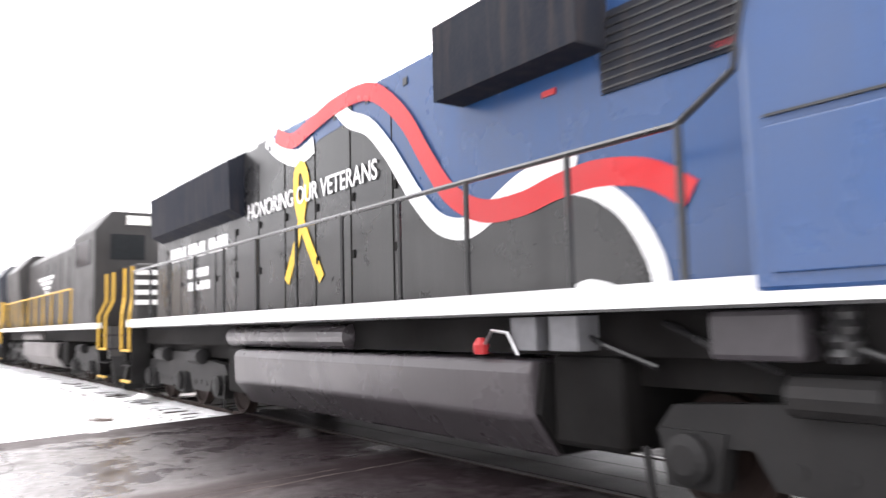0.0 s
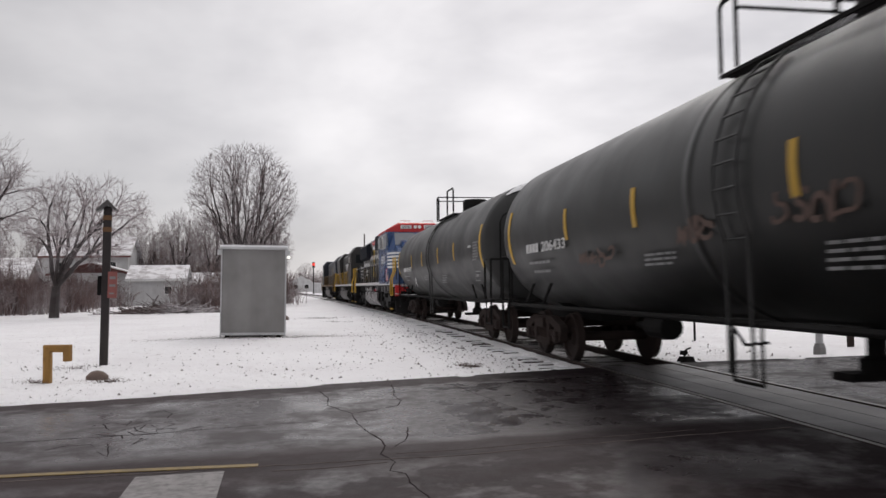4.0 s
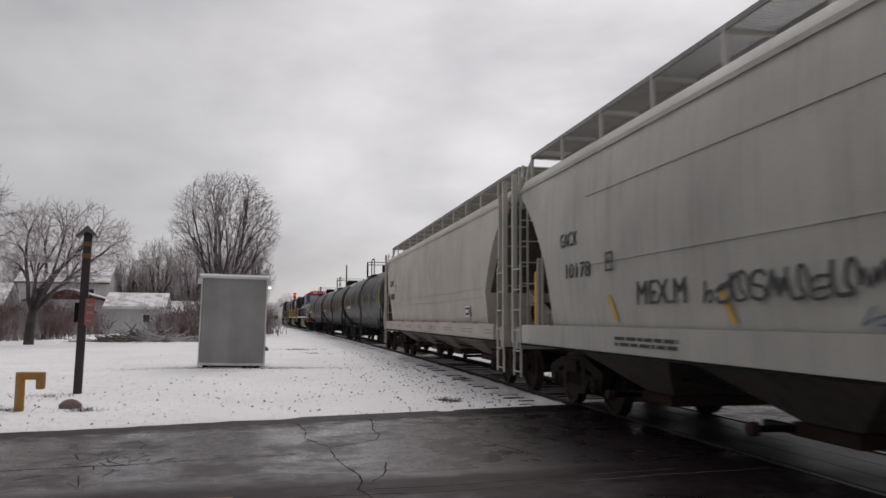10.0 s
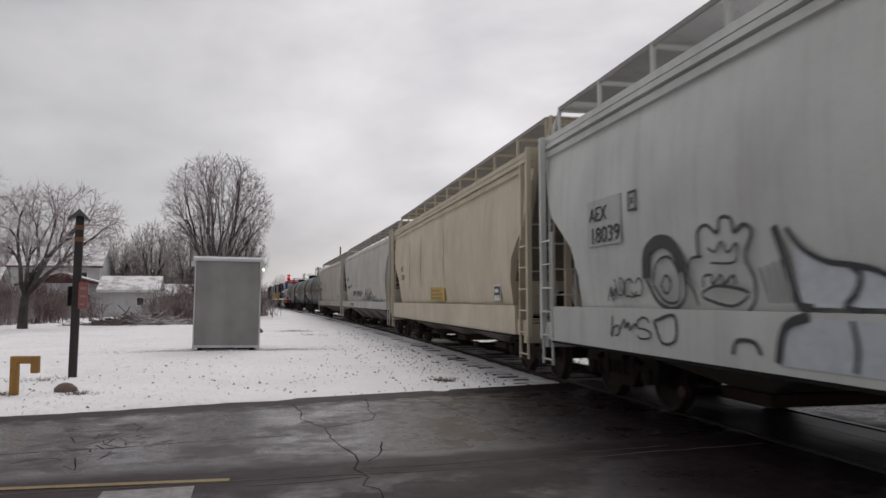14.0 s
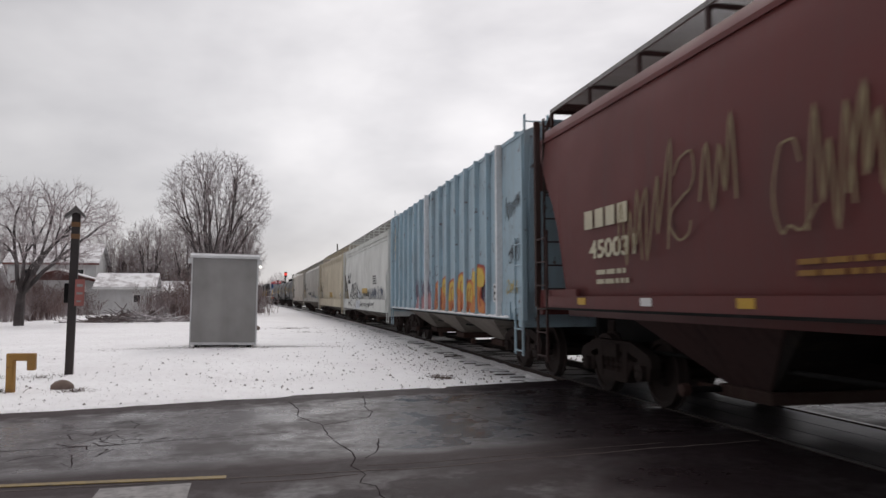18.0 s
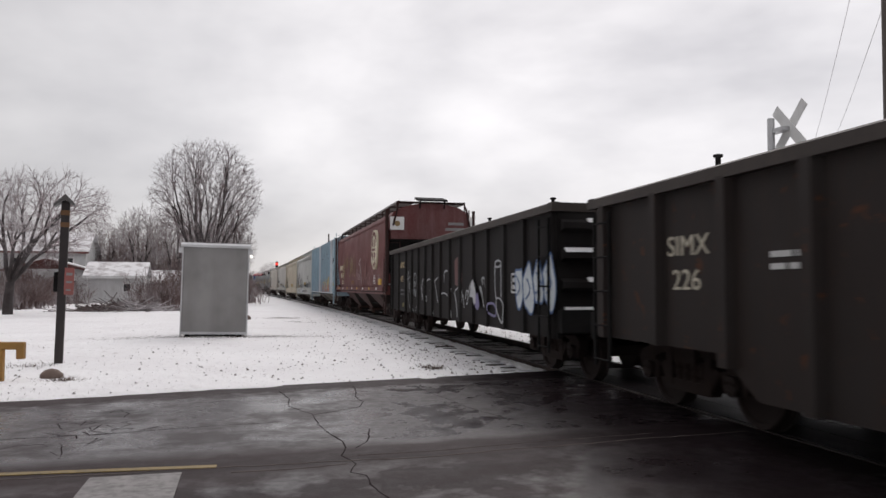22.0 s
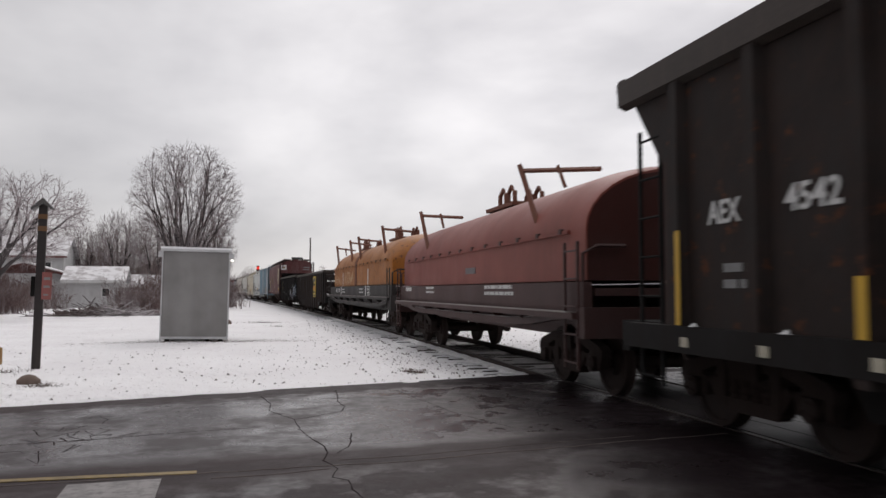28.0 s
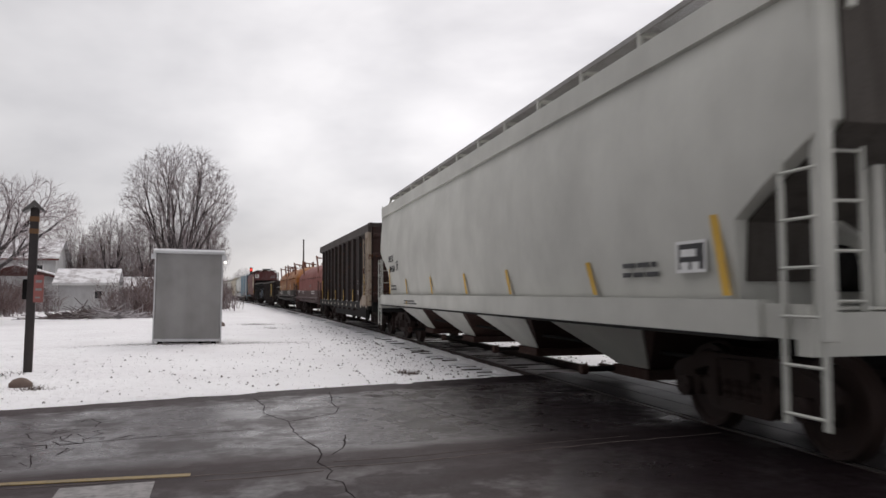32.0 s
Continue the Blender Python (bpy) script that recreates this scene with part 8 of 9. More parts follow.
    for sx in (-1, 1):
        part("top_band", Shape().prism([(sx * (w + 0.02), 3.38), (sx * (w + 0.115), 3.42), (sx * (w + 0.115), 3.60), (sx * (w + 0.02), 3.60)], "y", -h + 0.7, h - 0.7), rim, car, "rusty brown band under the rim")
    x = -w - 0.004
    lettering(car, "AEX", 5.62, 2.0, x, 0.29, STENCIL_W, 0.48, bold=0.006)
    lettering(car, "4542", 4.58, 2.02, x, 0.29, STENCIL_W, 0.6, bold=0.006)
    bars(car, x, 5.4, 1.64, 0.72, 2, FAINT_W, 0.075, 0.14)
    stripes(car, -w - 0.108, (3.77, 1.2, -1.28, -3.73), 1.08, 1.5, w=0.1)
    stripes(car, -w - 0.108, (6.02,), 1.08, 1.97, w=0.08)
    stripes(car, -w - 0.108, (-6.22,), 1.08, 2.02, w=0.12)
    for ob in car.children:
        if ob.name.startswith(("end_sheet", "end_rib")):
            ob.data.materials[0] = END_RUST
    cream = paint("rust_stained_cream", (0.36, 0.30, 0.23), 0.6, dirt=(0.11, 0.05, 0.028), amount=1.1, streak=0.8, rust=0.7)
    part("cream_panel", Shape().box(-w - 0.108, -w - 0.004, -h + 0.72, -h + 1.36, 0.95, 3.57), cream, car, "cream corner panel streaked with rust")
    ladder(car, -w - 0.16, -h + 1.15, 0.9, 3.2, cream, 0.5)
    part("corner_gusset", Shape().prism([(-h + 2.0, 0.95), (-h + 2.0, 1.1), (-h + 1.5, 1.3), (-h + 0.8, 1.3), (-h + 0.8, 0.95)], "x", -w - 0.18, -w - 0.108), cream, car)
    pale_edge, dull = plain("pale_scuffed_edge", (0.22, 0.20, 0.19), 0.6), paint("faded_grey_panel", (0.035, 0.028, 0.025), 0.7, amount=1.0)
    for y0, y1, z0, z1 in ((-5.0, -4.46, 1.27, 1.58), (-5.73, -5.24, 1.27, 1.63)):
        p = part("faded_panel", Shape().box(-w - 0.012, -w - 0.004, y0, y1, z0, z1), dull, car, "dark panel with a pale scuffed border")
        part("panel_edge", Shape().box(-w - 0.016, -w - 0.012, y0, y1, z1 - 0.03, z1), pale_edge, p)
        part("panel_edge", Shape().box(-w - 0.016, -w - 0.012, y0, y1, z0, z0 + 0.02), pale_edge, p)
        part("panel_edge", Shape().box(-w - 0.016, -w - 0.012, y0, y0 + 0.03, z0, z1), pale_edge, p)
    part("white_patch", Shape().box(-w - 0.012, -w - 0.004, -4.43, -4.32, 1.32, 1.48), STENCIL_W, car)
    dec = part("striped_decal", Shape().box(-w - 0.010, -w - 0.004, -5.74, -5.52, 2.28, 2.77), STENCIL, car, "small dark decal with pale and red lines")
    for k in range(7):
        part("decal_line", Shape().box(-w - 0.014, -w - 0.010, -5.71, -5.56, 2.33 + 0.058 * k, 2.355 + 0.058 * k), RED if k == 2 else FAINT_W, dec)
    bars(car, -w - 0.008, -4.3, 1.84, 0.6, 2, FAINT_W, 0.05, 0.1, seed=21)
    for k in range(11):
        y = -7.0 + 1.27 * k
        part("rib_snow", Shape().add([(-w - 0.08, y + 0.1, 1.072), (-w - 0.02, y + 0.1, 1.072), (-w - 0.02, y + 0.2, 1.072), (-w - 0.08, y + 0.16, 1.072), (-w - 0.03, y + 0.12, 1.11)], [(0, 1, 4), (1, 2, 4), (2, 3, 4), (3, 0, 4), (0, 3, 2, 1)]), PURE_SNOW, car)
    for k in range(12):
        part("reflector", Shape().box(-w - 0.112, -w - 0.104, h - 1.9 - 1.15 * k - 0.12, h - 1.9 - 1.15 * k, 0.88, 0.97), plain("pale_reflector", (0.5, 0.46, 0.36), 0.5), car)
    for sx in (-1, 1):
        part("belly_beam", Shape().prism([(-h + 3.45, 0.83), (-h + 3.7, 0.46), (h - 3.7, 0.46), (h - 3.45, 0.83)], "x", *sorted((sx * 1.1, sx * 1.2))), black, car)
    part("sill", Shape().box(-w - 0.105, -w + 0.04, -h + 0.75, h - 0.75, 0.82, 1.07), black, car)


END_RUST = paint("rust_brown_end_sheet", (0.050, 0.026, 0.022), 0.7, dirt=(0.025, 0.014, 0.012), amount=1.0, streak=0.8, rust=0.25, spec=0.15)
SLUSH = plain("grey_slush", (0.30, 0.27, 0.26), 0.8)
COIL_RUST = paint("rusty_bracket_steel", (0.16, 0.055, 0.03), 0.7, dirt=(0.06, 0.03, 0.02), amount=0.9)
make_open_cars()


# ---- things beside the road ----
def equipment_shed():
    t = thing("equipment_cabinet", "galvanised steel trackside equipment cabinet with snow on its lid", "cabinet", pose(-1.64, 23.05, 0.02, 0, 1.0, 1.5))
    w, d, z0, z1 = 0.86, 0.84, 0.07, 2.46
    part("body", Shape().box(-w, w, -d, d, z0, z1), GALV, t, "dull galvanised sheet body", bevel=0.012)
    for sx in (-1, 1):
        part("corner_post", Shape().box(*sorted((sx * w, sx * (w + 0.035))), -d - 0.03, -d + 0.05, 0.0, z1 + 0.02), GALV_LIGHT, t, bevel=0.006)
        part("corner_post", Shape().box(*sorted((sx * w, sx * (w + 0.035))), d - 0.05, d + 0.03, 0.0, z1 + 0.02), GALV_LIGHT, t, bevel=0.006)
    part("base_rail", Shape().box(-w, w, -d - 0.02, -d, 0.06, 0.13), GALV_LIGHT, t)
    part("lid", Shape().prism([(-w - 0.09, z1), (w + 0.09, z1), (w + 0.06, z1 + 0.07), (-w - 0.06, z1 + 0.07)], "y", -d - 0.1, d + 0.1), GALV_LIGHT, t, bevel=0.01)
    s = Shape()
    rings = []
    for i in range(11):
        x = -w - 0.07 + (2 * w + 0.14) * i / 10
        k = 0.05 + 0.02 * noise.noise((x * 3, 2, 1))
        rings.append([(x, -d - 0.09, z1 + 0.07), (x, -d - 0.06, z1 + 0.07 + k), (x, 0, z1 + 0.08 + k), (x, d + 0.06, z1 + 0.07 + k), (x, d + 0.09, z1 + 0.07)])
    part("snow_cap", s.loft(rings), PURE_SNOW, t, "layer of snow on the lid", smooth=True)
    for sx in (-1, 1):
        part("lamp_bracket", Shape().box(*sorted((sx * (w + 0.03), sx * (w + 0.13))), -d - 0.05, -d + 0.03, z1 - 0.16, z1 - 0.02), GALV_LIGHT, t)
    part("lamp", Shape().lathe("y", (w + 0.09, -d - 0.06, z1 - 0.22), [(0, 0.04), (-0.04, 0.042), (-0.06, 0.02)], 12), plain("lit_lamp_glass", (1.0, 0.97, 0.9), 0.3, emit=1.2), t, "small white indicator lamp")
    for x in (-0.7, 0.35, 0.7):
        part("foot", Shape().box(x - 0.06, x + 0.06, -d + 0.02, -d + 0.14, -0.1, 0.07), STEEL_DARK, t)
        part("foot", Shape().box(x - 0.06, x + 0.06, d - 0.14, d - 0.02, -0.1, 0.07), STEEL_DARK, t)


def marker_post():
    t = thing("marker_post", "dark square post with pitched cap and faded pink notice", "post", pose(-3.80, 15.2, -0.02, 0, 1.1, 8))
    part("post", Shape().box(-0.07, 0.07, -0.06, 0.06, 0, 2.98), paint("dark_brown_post", (0.018, 0.0125, 0.013), 0.6, amount=0.5), t, bevel=0.008)
    part("cap", Shape().prism([(-0.2, 2.90), (-0.18, 2.87), (0.0, 3.0), (0.14, 2.90), (0.16, 2.93), (0.0, 3.10)], "y", -0.16, 0.16), paint("dark_tin_cap", (0.10, 0.095, 0.095), 0.5), t, "small pitched metal cap")
    for z in (2.72, 2.5):
        part("band", Shape().box(-0.074, 0.074, -0.064, 0.064, z, z + 0.09), paint("orange_band", (0.16, 0.075, 0.025), 0.6, amount=0.8), t)
    sign = part("notice", Shape().box(0.04, 0.20, -0.09, -0.075, 1.27, 1.76), paint("faded_pink_sign", (0.30, 0.10, 0.09), 0.6, amount=0.4), t, "faded pink-red notice")
    for x1, z0, z1 in ((0.17, 1.62, 1.7), (0.17, 1.48, 1.55), (0.15, 1.34, 1.4)):
        part("notice_line", Shape().box(0.07, x1, -0.094, -0.09, z0, z1 - 0.03), FAINT_W, sign)
    part("junction_box", Shape().box(-0.14, -0.07, -0.06, 0.06, 1.32, 1.68), STEEL_DARK, t, bevel=0.008)


def vent_pipe():
    t = thing("vent_pipe", "rusty yellow hooked vent pipe rising from the snow", "pipe", pose(-3.92, 12.5, -0.05, 0, 0, -8))
    m = paint("rusty_yellow_pipe", (0.36, 0.19, 0.035), 0.6, dirt=(0.13, 0.06, 0.03), amount=0.9, streak=0.6, rust=0.4)
    part("upright", Shape().box(-0.055, 0.055, -0.055, 0.055, 0, 0.62), m, t, bevel=0.02)
    part("elbow", Shape().box(-0.055, 0.35, -0.05, 0.05, 0.52, 0.63).box(0.24, 0.35, -0.05, 0.05, 0.38, 0.54), m, t, bevel=0.015)


def field_stone(x, y, r, seed):
    t = thing("field_stone", "brownish fieldstone half sunk in snow", "stone", pose(x, y, 0.0))
    rr = random.Random(seed)
    rings = []
    for z, k in ((-0.08, 0.9), (0.0, 1.0), (0.07, 0.9), (0.13, 0.55), (0.15, 0.15)):
        rings.append([(r * k * math.cos(2 * math.pi * i / 9) * rr.uniform(0.85, 1.15), 0.7 * r * k * math.sin(2 * math.pi * i / 9) * rr.uniform(0.85, 1.15), z * r / 0.17) for i in range(9)])
    part("stone", Shape().loft(rings), paint("brown_stone", (0.17, 0.12, 0.10), 0.85, amount=0.8), t, smooth=True)


def grass_clump(x, y, seed, n=70, spread=0.22, name="grass_tuft"):
    r = random.Random(seed)
    s = Shape()
    z = ground_height(x, y)
    for _ in range(n):
        a, d = r.uniform(0, 6.28), abs(r.gauss(0, spread))
        px, py = x + d * math.cos(a) * 1.3, y + d * math.sin(a) * 0.8
        hgt, lx, ly = r.uniform(0.02, 0.09), r.gauss(0, 0.11), r.gauss(0, 0.09)
        s.add([(px - 0.006, py, z - 0.02), (px + 0.006, py, z - 0.02), (px + lx, py + ly, z + hgt)], [(0, 1, 2)])
    t = tagged(new(name, mesh_of(name, s, DEAD_GRASS)), "dead brown grass tuft poking through snow", "grass", "grass tufts", "stuff")
    return t


DEAD_GRASS = plain("dead_grass", (0.10, 0.07, 0.055), 0.85)


def grass_all():
    grass_clump(2.62, 13.3, 1, 110, 0.10), grass_clump(2.8, 13.38, 2, 70, 0.07), grass_clump(-3.0, 12.35, 3, 120, 0.14)
    grass_clump(-4.1, 12.5, 4, 60, 0.12), grass_clump(0.3, 35, 5, 200, 0.5), grass_clump(0.9, 32, 6, 90, 0.3), grass_clump(-4.2, 14.6, 7, 90, 0.4)
    # fine dark blades put in for the cabinet's shadow streak on thin dirty snow
    rs, stub = random.Random(15), Shape()
    for _ in range(2600):
        x = rs.gauss(-1.3, 1.5)
        y = 22.1 + 0.12 * (x + 1.5) + abs(rs.gauss(0, 0.22)) * rs.choice((-1, 1.4))
        z = ground_height(x, y)
        stub.add([(x - 0.006, y, z - 0.02), (x + 0.006, y, z - 0.02), (x + rs.gauss(0, 0.05), y + rs.gauss(0, 0.04), z + rs.uniform(0.008, 0.03))], [(0, 1, 2)])
    tagged(new("shadow_streak_stubble", mesh_of("shadow_streak_stubble", stub, DEAD_GRASS)), "fine stubble standing for the dirty shadow streak at the cabinet's foot", "grass", "", "stuff")
    r = random.Random(5)
    s = Shape()
    for _ in range(1600):
        x, y = r.uniform(-14, 3.6), 0
        y = road_far(x) + 0.15 + abs(r.gauss(0, 7))
        if noise.noise((x * 0.5, y * 0.5, 7.0)) < 0.05 and r.random() < 0.85:
            continue
        z, lx = ground_height(x, y), r.gauss(0, 0.03)
        s.add([(x - 0.004, y, z - 0.02), (x + 0.004, y, z - 0.02), (x + lx, y + r.gauss(0, 0.03), z + r.uniform(0.01, 0.035))], [(0, 1, 2)])
    tagged(new("grass_blades", mesh_of("grass_blades", s, DEAD_GRASS)), "sparse dead grass blades through thin snow", "grass", "", "stuff")


equipment_shed(), marker_post(), vent_pipe()
field_stone(-3.28, 12.75, 0.17, 2), field_stone(-1.2, 34.0, 0.25, 3)
grass_all()

# ---- trees, scrub, houses and the far end of the line ----
BARK = make_bark("grey_brown_bark", (0.040, 0.029, 0.028), 0.15)
TWIG = make_bark("frosted_twigs", (0.20, 0.15, 0.152), 0.6)
RIME = make_bark("rimed_twigs", (0.33, 0.27, 0.275), 0.8)
SCRUB = make_bark("mauve_scrub", (0.16, 0.10, 0.092), 0.65)


def branch_out(big, fine, r, p, d, ends, unit, thick):
    """A limb that runs towards a cloud of twig ends, forking as the cloud divides."""
    n = len(ends)
    if n == 1:
        e = ends[0]
        fine.tube([p, p.lerp(e, 0.5) + Vector((r.gauss(0, 0.04), r.gauss(0, 0.04), r.gauss(0.03, 0.03))), e], 0.010, 3, 0.005)
        out = (e - p).normalized()
        for _ in range(3):
            b = p.lerp(e, r.uniform(0.3, 1.0))
            w = (out + Vector((r.gauss(0, 0.45), r.gauss(0, 0.45), r.gauss(0.1, 0.3)))).normalized() * r.uniform(0.2, 0.5)
            fine.add([b + Vector((0.005, 0, 0)), b + Vector((-0.005, 0.003, 0)), b + w, b + Vector((0, -0.005, 0.003))], [(0, 1, 2), (1, 3, 2), (3, 0, 2)])
        return
    c = sum(ends, Vector()) / n
    v = c - p
    q = p + (d * 0.45 + v.normalized()).normalized() * v.length * r.uniform(0.30, 0.46)
    rad = unit * n ** 0.44
    mid = p.lerp(q, 0.5) + Vector((r.gauss(0, 1), r.gauss(0, 1), 0)) * v.length * 0.012
    (big if n > thick else fine).tube([p, mid, q], rad, 6 if n > thick else 3, rad * 0.84)
    a = max(r.sample(ends, min(n, 6)), key=lambda e: (e - c).length)
    b = max(ends, key=lambda e: (e - a).length)
    one = [e for e in ends if (e - a).length < (e - b).length]
    two = [e for e in ends if not (e - a).length < (e - b).length]
    for half in (one, two):
        if half:
            branch_out(big, fine, r, q, (q - p).normalized(), half, unit, thick)


def bare_tree(x, y, seed, count, crown, stems=8, label="", fork=1.0, trunk=0.14, bend=0.0, clumps=0, unit=0.0075, twig=None):
    """crown: middle (x, z), half width, half height, squareness and the share of the width left at the foot."""
    r = random.Random(seed)
    cx, cz, rx, rz, power, foot = crown
    inside = lambda e: (math.hypot(e.x - cx, e.y) / (rx * (1 if e.z > cz else foot + (1 - foot) * (1 - (cz - e.z) / rz)))) ** power + (abs(e.z - cz) / rz) ** power < r.uniform(0.86, 1.10)
    pick = lambda: Vector((cx + rx * r.uniform(-1, 1), rx * r.uniform(-1, 1), cz + rz * r.uniform(-1, 1)))
    hearts, ends = [], []
    while len(hearts) < clumps:
        e = pick()
        if inside(e):
            hearts.append(e)
    while len(ends) < count:
        e = r.choice(hearts) + Vector((r.gauss(0, 0.42), r.gauss(0, 0.42), r.gauss(0, 0.36))) if clumps and r.random() < 0.75 else pick()
        if inside(e):
            ends.append(e)
    t = thing("bare_tree", label, "tree", pose(x, y, -0.1), "bare trees")
    big, fine = Shape(), Shape()
    base = Vector((bend, 0, fork))
    big.tube([(0, 0, 0), (bend * 0.3, 0, fork * 0.5), base], trunk * 1.25, 9, trunk)
    heads = [Vector((cx + rx * 0.7 * math.cos(g) * f, rx * 0.7 * math.sin(g) * f, cz + rz * r.uniform(-0.1, 0.5))) for g, f in ((2 * math.pi * k / stems + r.uniform(-0.3, 0.3), r.choice((0.35, 0.75, 1.0))) for k in range(stems))]
    groups = [[] for _ in heads]
    for e in ends:
        groups[min(range(stems), key=lambda k: (heads[k] - e).length)].append(e)
    for g in groups:
        if g:
            out = sum(g, Vector()) / len(g) - base
            branch_out(big, fine, r, base - Vector((0, 0, 0.06)), (out.normalized() + Vector((0, 0, 0.5))).normalized(), g, unit, 40)
    part("trunk", big, BARK, t)
    part("crown", fine, twig or TWIG, t, "crown of fine frosted twigs")
    return t


def scrub_bush(seed, height=3.0, n=240, wide=1.6):
    """A thicket of thin leaning stems."""
    r = random.Random(seed)
    s = Shape()
    for _ in range(n):
        x, y = r.gauss(0, wide * 0.5), r.gauss(0, wide * 0.4)
        hgt = height * r.uniform(0.35, 1.0) * max(0.3, 1 - abs(x) / (wide * 1.6))
        lx, ly = r.gauss(0, 0.35), r.gauss(0, 0.35)
        p0, p1, p2 = Vector((x, y, -0.1)), Vector((x + lx * 0.4, y + ly * 0.4, hgt * 0.55)), Vector((x + lx, y + ly, hgt))
        s.tube([p0, p1, p2], r.uniform(0.012, 0.03), 3, 0.005)
        for _ in range(4):
            b = p1.lerp(p2, r.random())
            s.tube([b, b + Vector((r.gauss(0, 0.3), r.gauss(0, 0.3), r.uniform(0.1, 0.6)))], 0.010, 3, 0.004)
    return mesh_of("stems", s, SCRUB)


def plant_all():
    bare_tree(-5.2, 60.5, 31, 4600, (0.1, 7.8, 4.3, 4.8, 2.4, 0.55), stems=14, fork=0.9, trunk=0.26, label="broad vase-shaped leafless tree with dense upright limbs")
    bare_tree(-18.3, 43.5, 12, 3400, (0.3, 6.6, 4.6, 4.3, 2.0, 0.7), stems=6, fork=1.6, trunk=0.22, clumps=60, twig=RIME, label="large leafless tree with drooping frosted crown")
    bare_tree(-12.6, 41.0, 13, 1900, (1.5, 5.0, 3.4, 2.5, 2.0, 0.9), stems=6, fork=1.7, trunk=0.20, bend=0.1, clumps=46, unit=0.0085, twig=RIME, label="dark crooked leafless tree leaning over the yard")
    bare_tree(-3.3, 66, 41, 1500, (0.0, 4.7, 1.7, 4.0, 2.6, 0.9), stems=7, fork=0.5, trunk=0.12, label="dense reddish thicket tree beside the track")
    base = [bare_tree(-9.4, 78, 15, 1050, (0, 5.4, 2.5, 3.8, 2.0, 0.6), stems=5, fork=1.2, trunk=0.14, label="slim leafless tree in the hedgerow"),
            bare_tree(-13.6, 84, 16, 1150, (0, 5.6, 2.8, 3.9, 2.0, 0.6), stems=5, fork=1.3, trunk=0.14, label="slim leafless tree in the hedgerow")]
    r = random.Random(17)
    for x, y in ((-11.5, 92), (-15.5, 96), (-17.8, 90), (-8.0, 98), (-7.0, 88), (-20.5, 100), (-24.5, 104), (-28, 96), (-33, 104), (-38, 100), (-5.2, 118), (-6.5, 140), (-9.5, 130), (-8.5, 165), (-11.5, 190),
                 (-1.8, 300), (3.0, 330), (-4, 285), (-27, 280), (10, 340), (18, 330), (27, 320), (22, 150), (26, 158), (36, 300), (0.5, 420), (6.5, 430), (13, 420)):
        q = r.uniform(0.85, 1.2)
        copy_thing(r.choice(base), pose(x, y, -0.1, 0, 0, r.uniform(0, 360)) @ Matrix.Scale(1, 4)).scale = (q, q, q * r.uniform(0.9, 1.15))
    bushes = [scrub_bush(k, h, n, w) for k, h, w, n in ((21, 3.2, 1.7, 170), (22, 2.2, 1.5, 150), (23, 4.2, 2.0, 190), (24, 7.0, 3.0, 300))]
    s = Shape()
    spots = [(-6.9, 60, 0), (-6.2, 66, 2), (-4.6, 72, 2), (-4.0, 84, 0), (-4.5, 96, 2), (-4.5, 110, 0), (-5.0, 125, 2), (-5.4, 140, 0), (-7.4, 156, 2), (-9.4, 175, 0), (-10.5, 200, 2),
             (-15.6, 58, 1), (-16.5, 62, 1), (-15.2, 52, 1), (-16.8, 49, 0), (-18.5, 50, 2), (-20.5, 48, 0), (-22.5, 50, 1), (-24.5, 50, 2),
             (-17.5, 69, 1), (-20.0, 70, 0), (-5.8, 76, 2), (-6.6, 82, 2), (-26.5, 54, 2), (-29, 56, 2),
             (-24.5, 94, 3), (-21.5, 96, 3), (-19.0, 92, 3), (-17.0, 95, 3), (-15.0, 90, 3), (-13.2, 93, 3), (-11.4, 89, 3), (-9.6, 92, 3), (-8.0, 86, 3), (-27.5, 92, 3), (-31, 94, 3), (-35, 92, 3),
             (-18.0, 63, 0), (-19.6, 64, 2), (-21.5, 63, 0), (-16.2, 65, 1), (-23.5, 65, 2), (-26, 66, 2), (-5.0, 64, 2), (-4.4, 68, 2), (-3.7, 77, 2), (-3.6, 63, 2), (-3.5, 70, 0), (-4.0, 76, 2), (-7.4, 50, 1), (-6.5, 48, 1)]
    for x, y, k in spots:
        ob = new("scrub_bush", bushes[k])
        q = r.uniform(0.85, 1.25)
        ob.matrix_basis = pose(x, y, 0, 0, 0, r.uniform(0, 360))
        ob.scale = (q * 1.2, q, q * (1.2 if k == 3 else 1.0))
        tagged(ob, "bare mauve-brown scrub thicket in snow", "bush", "hedgerow scrub", "stuff")
    # distant woods
    for k in range(420):
        x, y = r.uniform(-260, 300), r.uniform(430, 560)
        hgt = r.uniform(5, 11)
        for _ in range(7):
            a, b = x + r.gauss(0, 2.0), y + r.gauss(0, 1.5)
            s.tube([(a, b, 0), (a + r.gauss(0, 0.7), b, hgt * 0.6), (a + r.gauss(0, 1.6), b, hgt * r.uniform(0.8, 1.0))], 0.28, 3, 0.08)
    tagged(new("distant_woods", mesh_of("distant_woods", s, SCRUB)), "far line of bare winter woods", "woods", "", "stuff")
    # brush heap
    heap = Shape()
    for _ in range(260):
        x, y = r.gauss(0, 1.6), r.gauss(0, 0.6)
        z = max(0.05, 0.55 * math.exp(-(x / 2.0) ** 2)) * r.uniform(0.1, 1)
        d = Vector((r.gauss(0, 1), r.gauss(0, 0.5), r.gauss(0, 0.25))).normalized() * r.uniform(0.3, 1.0)
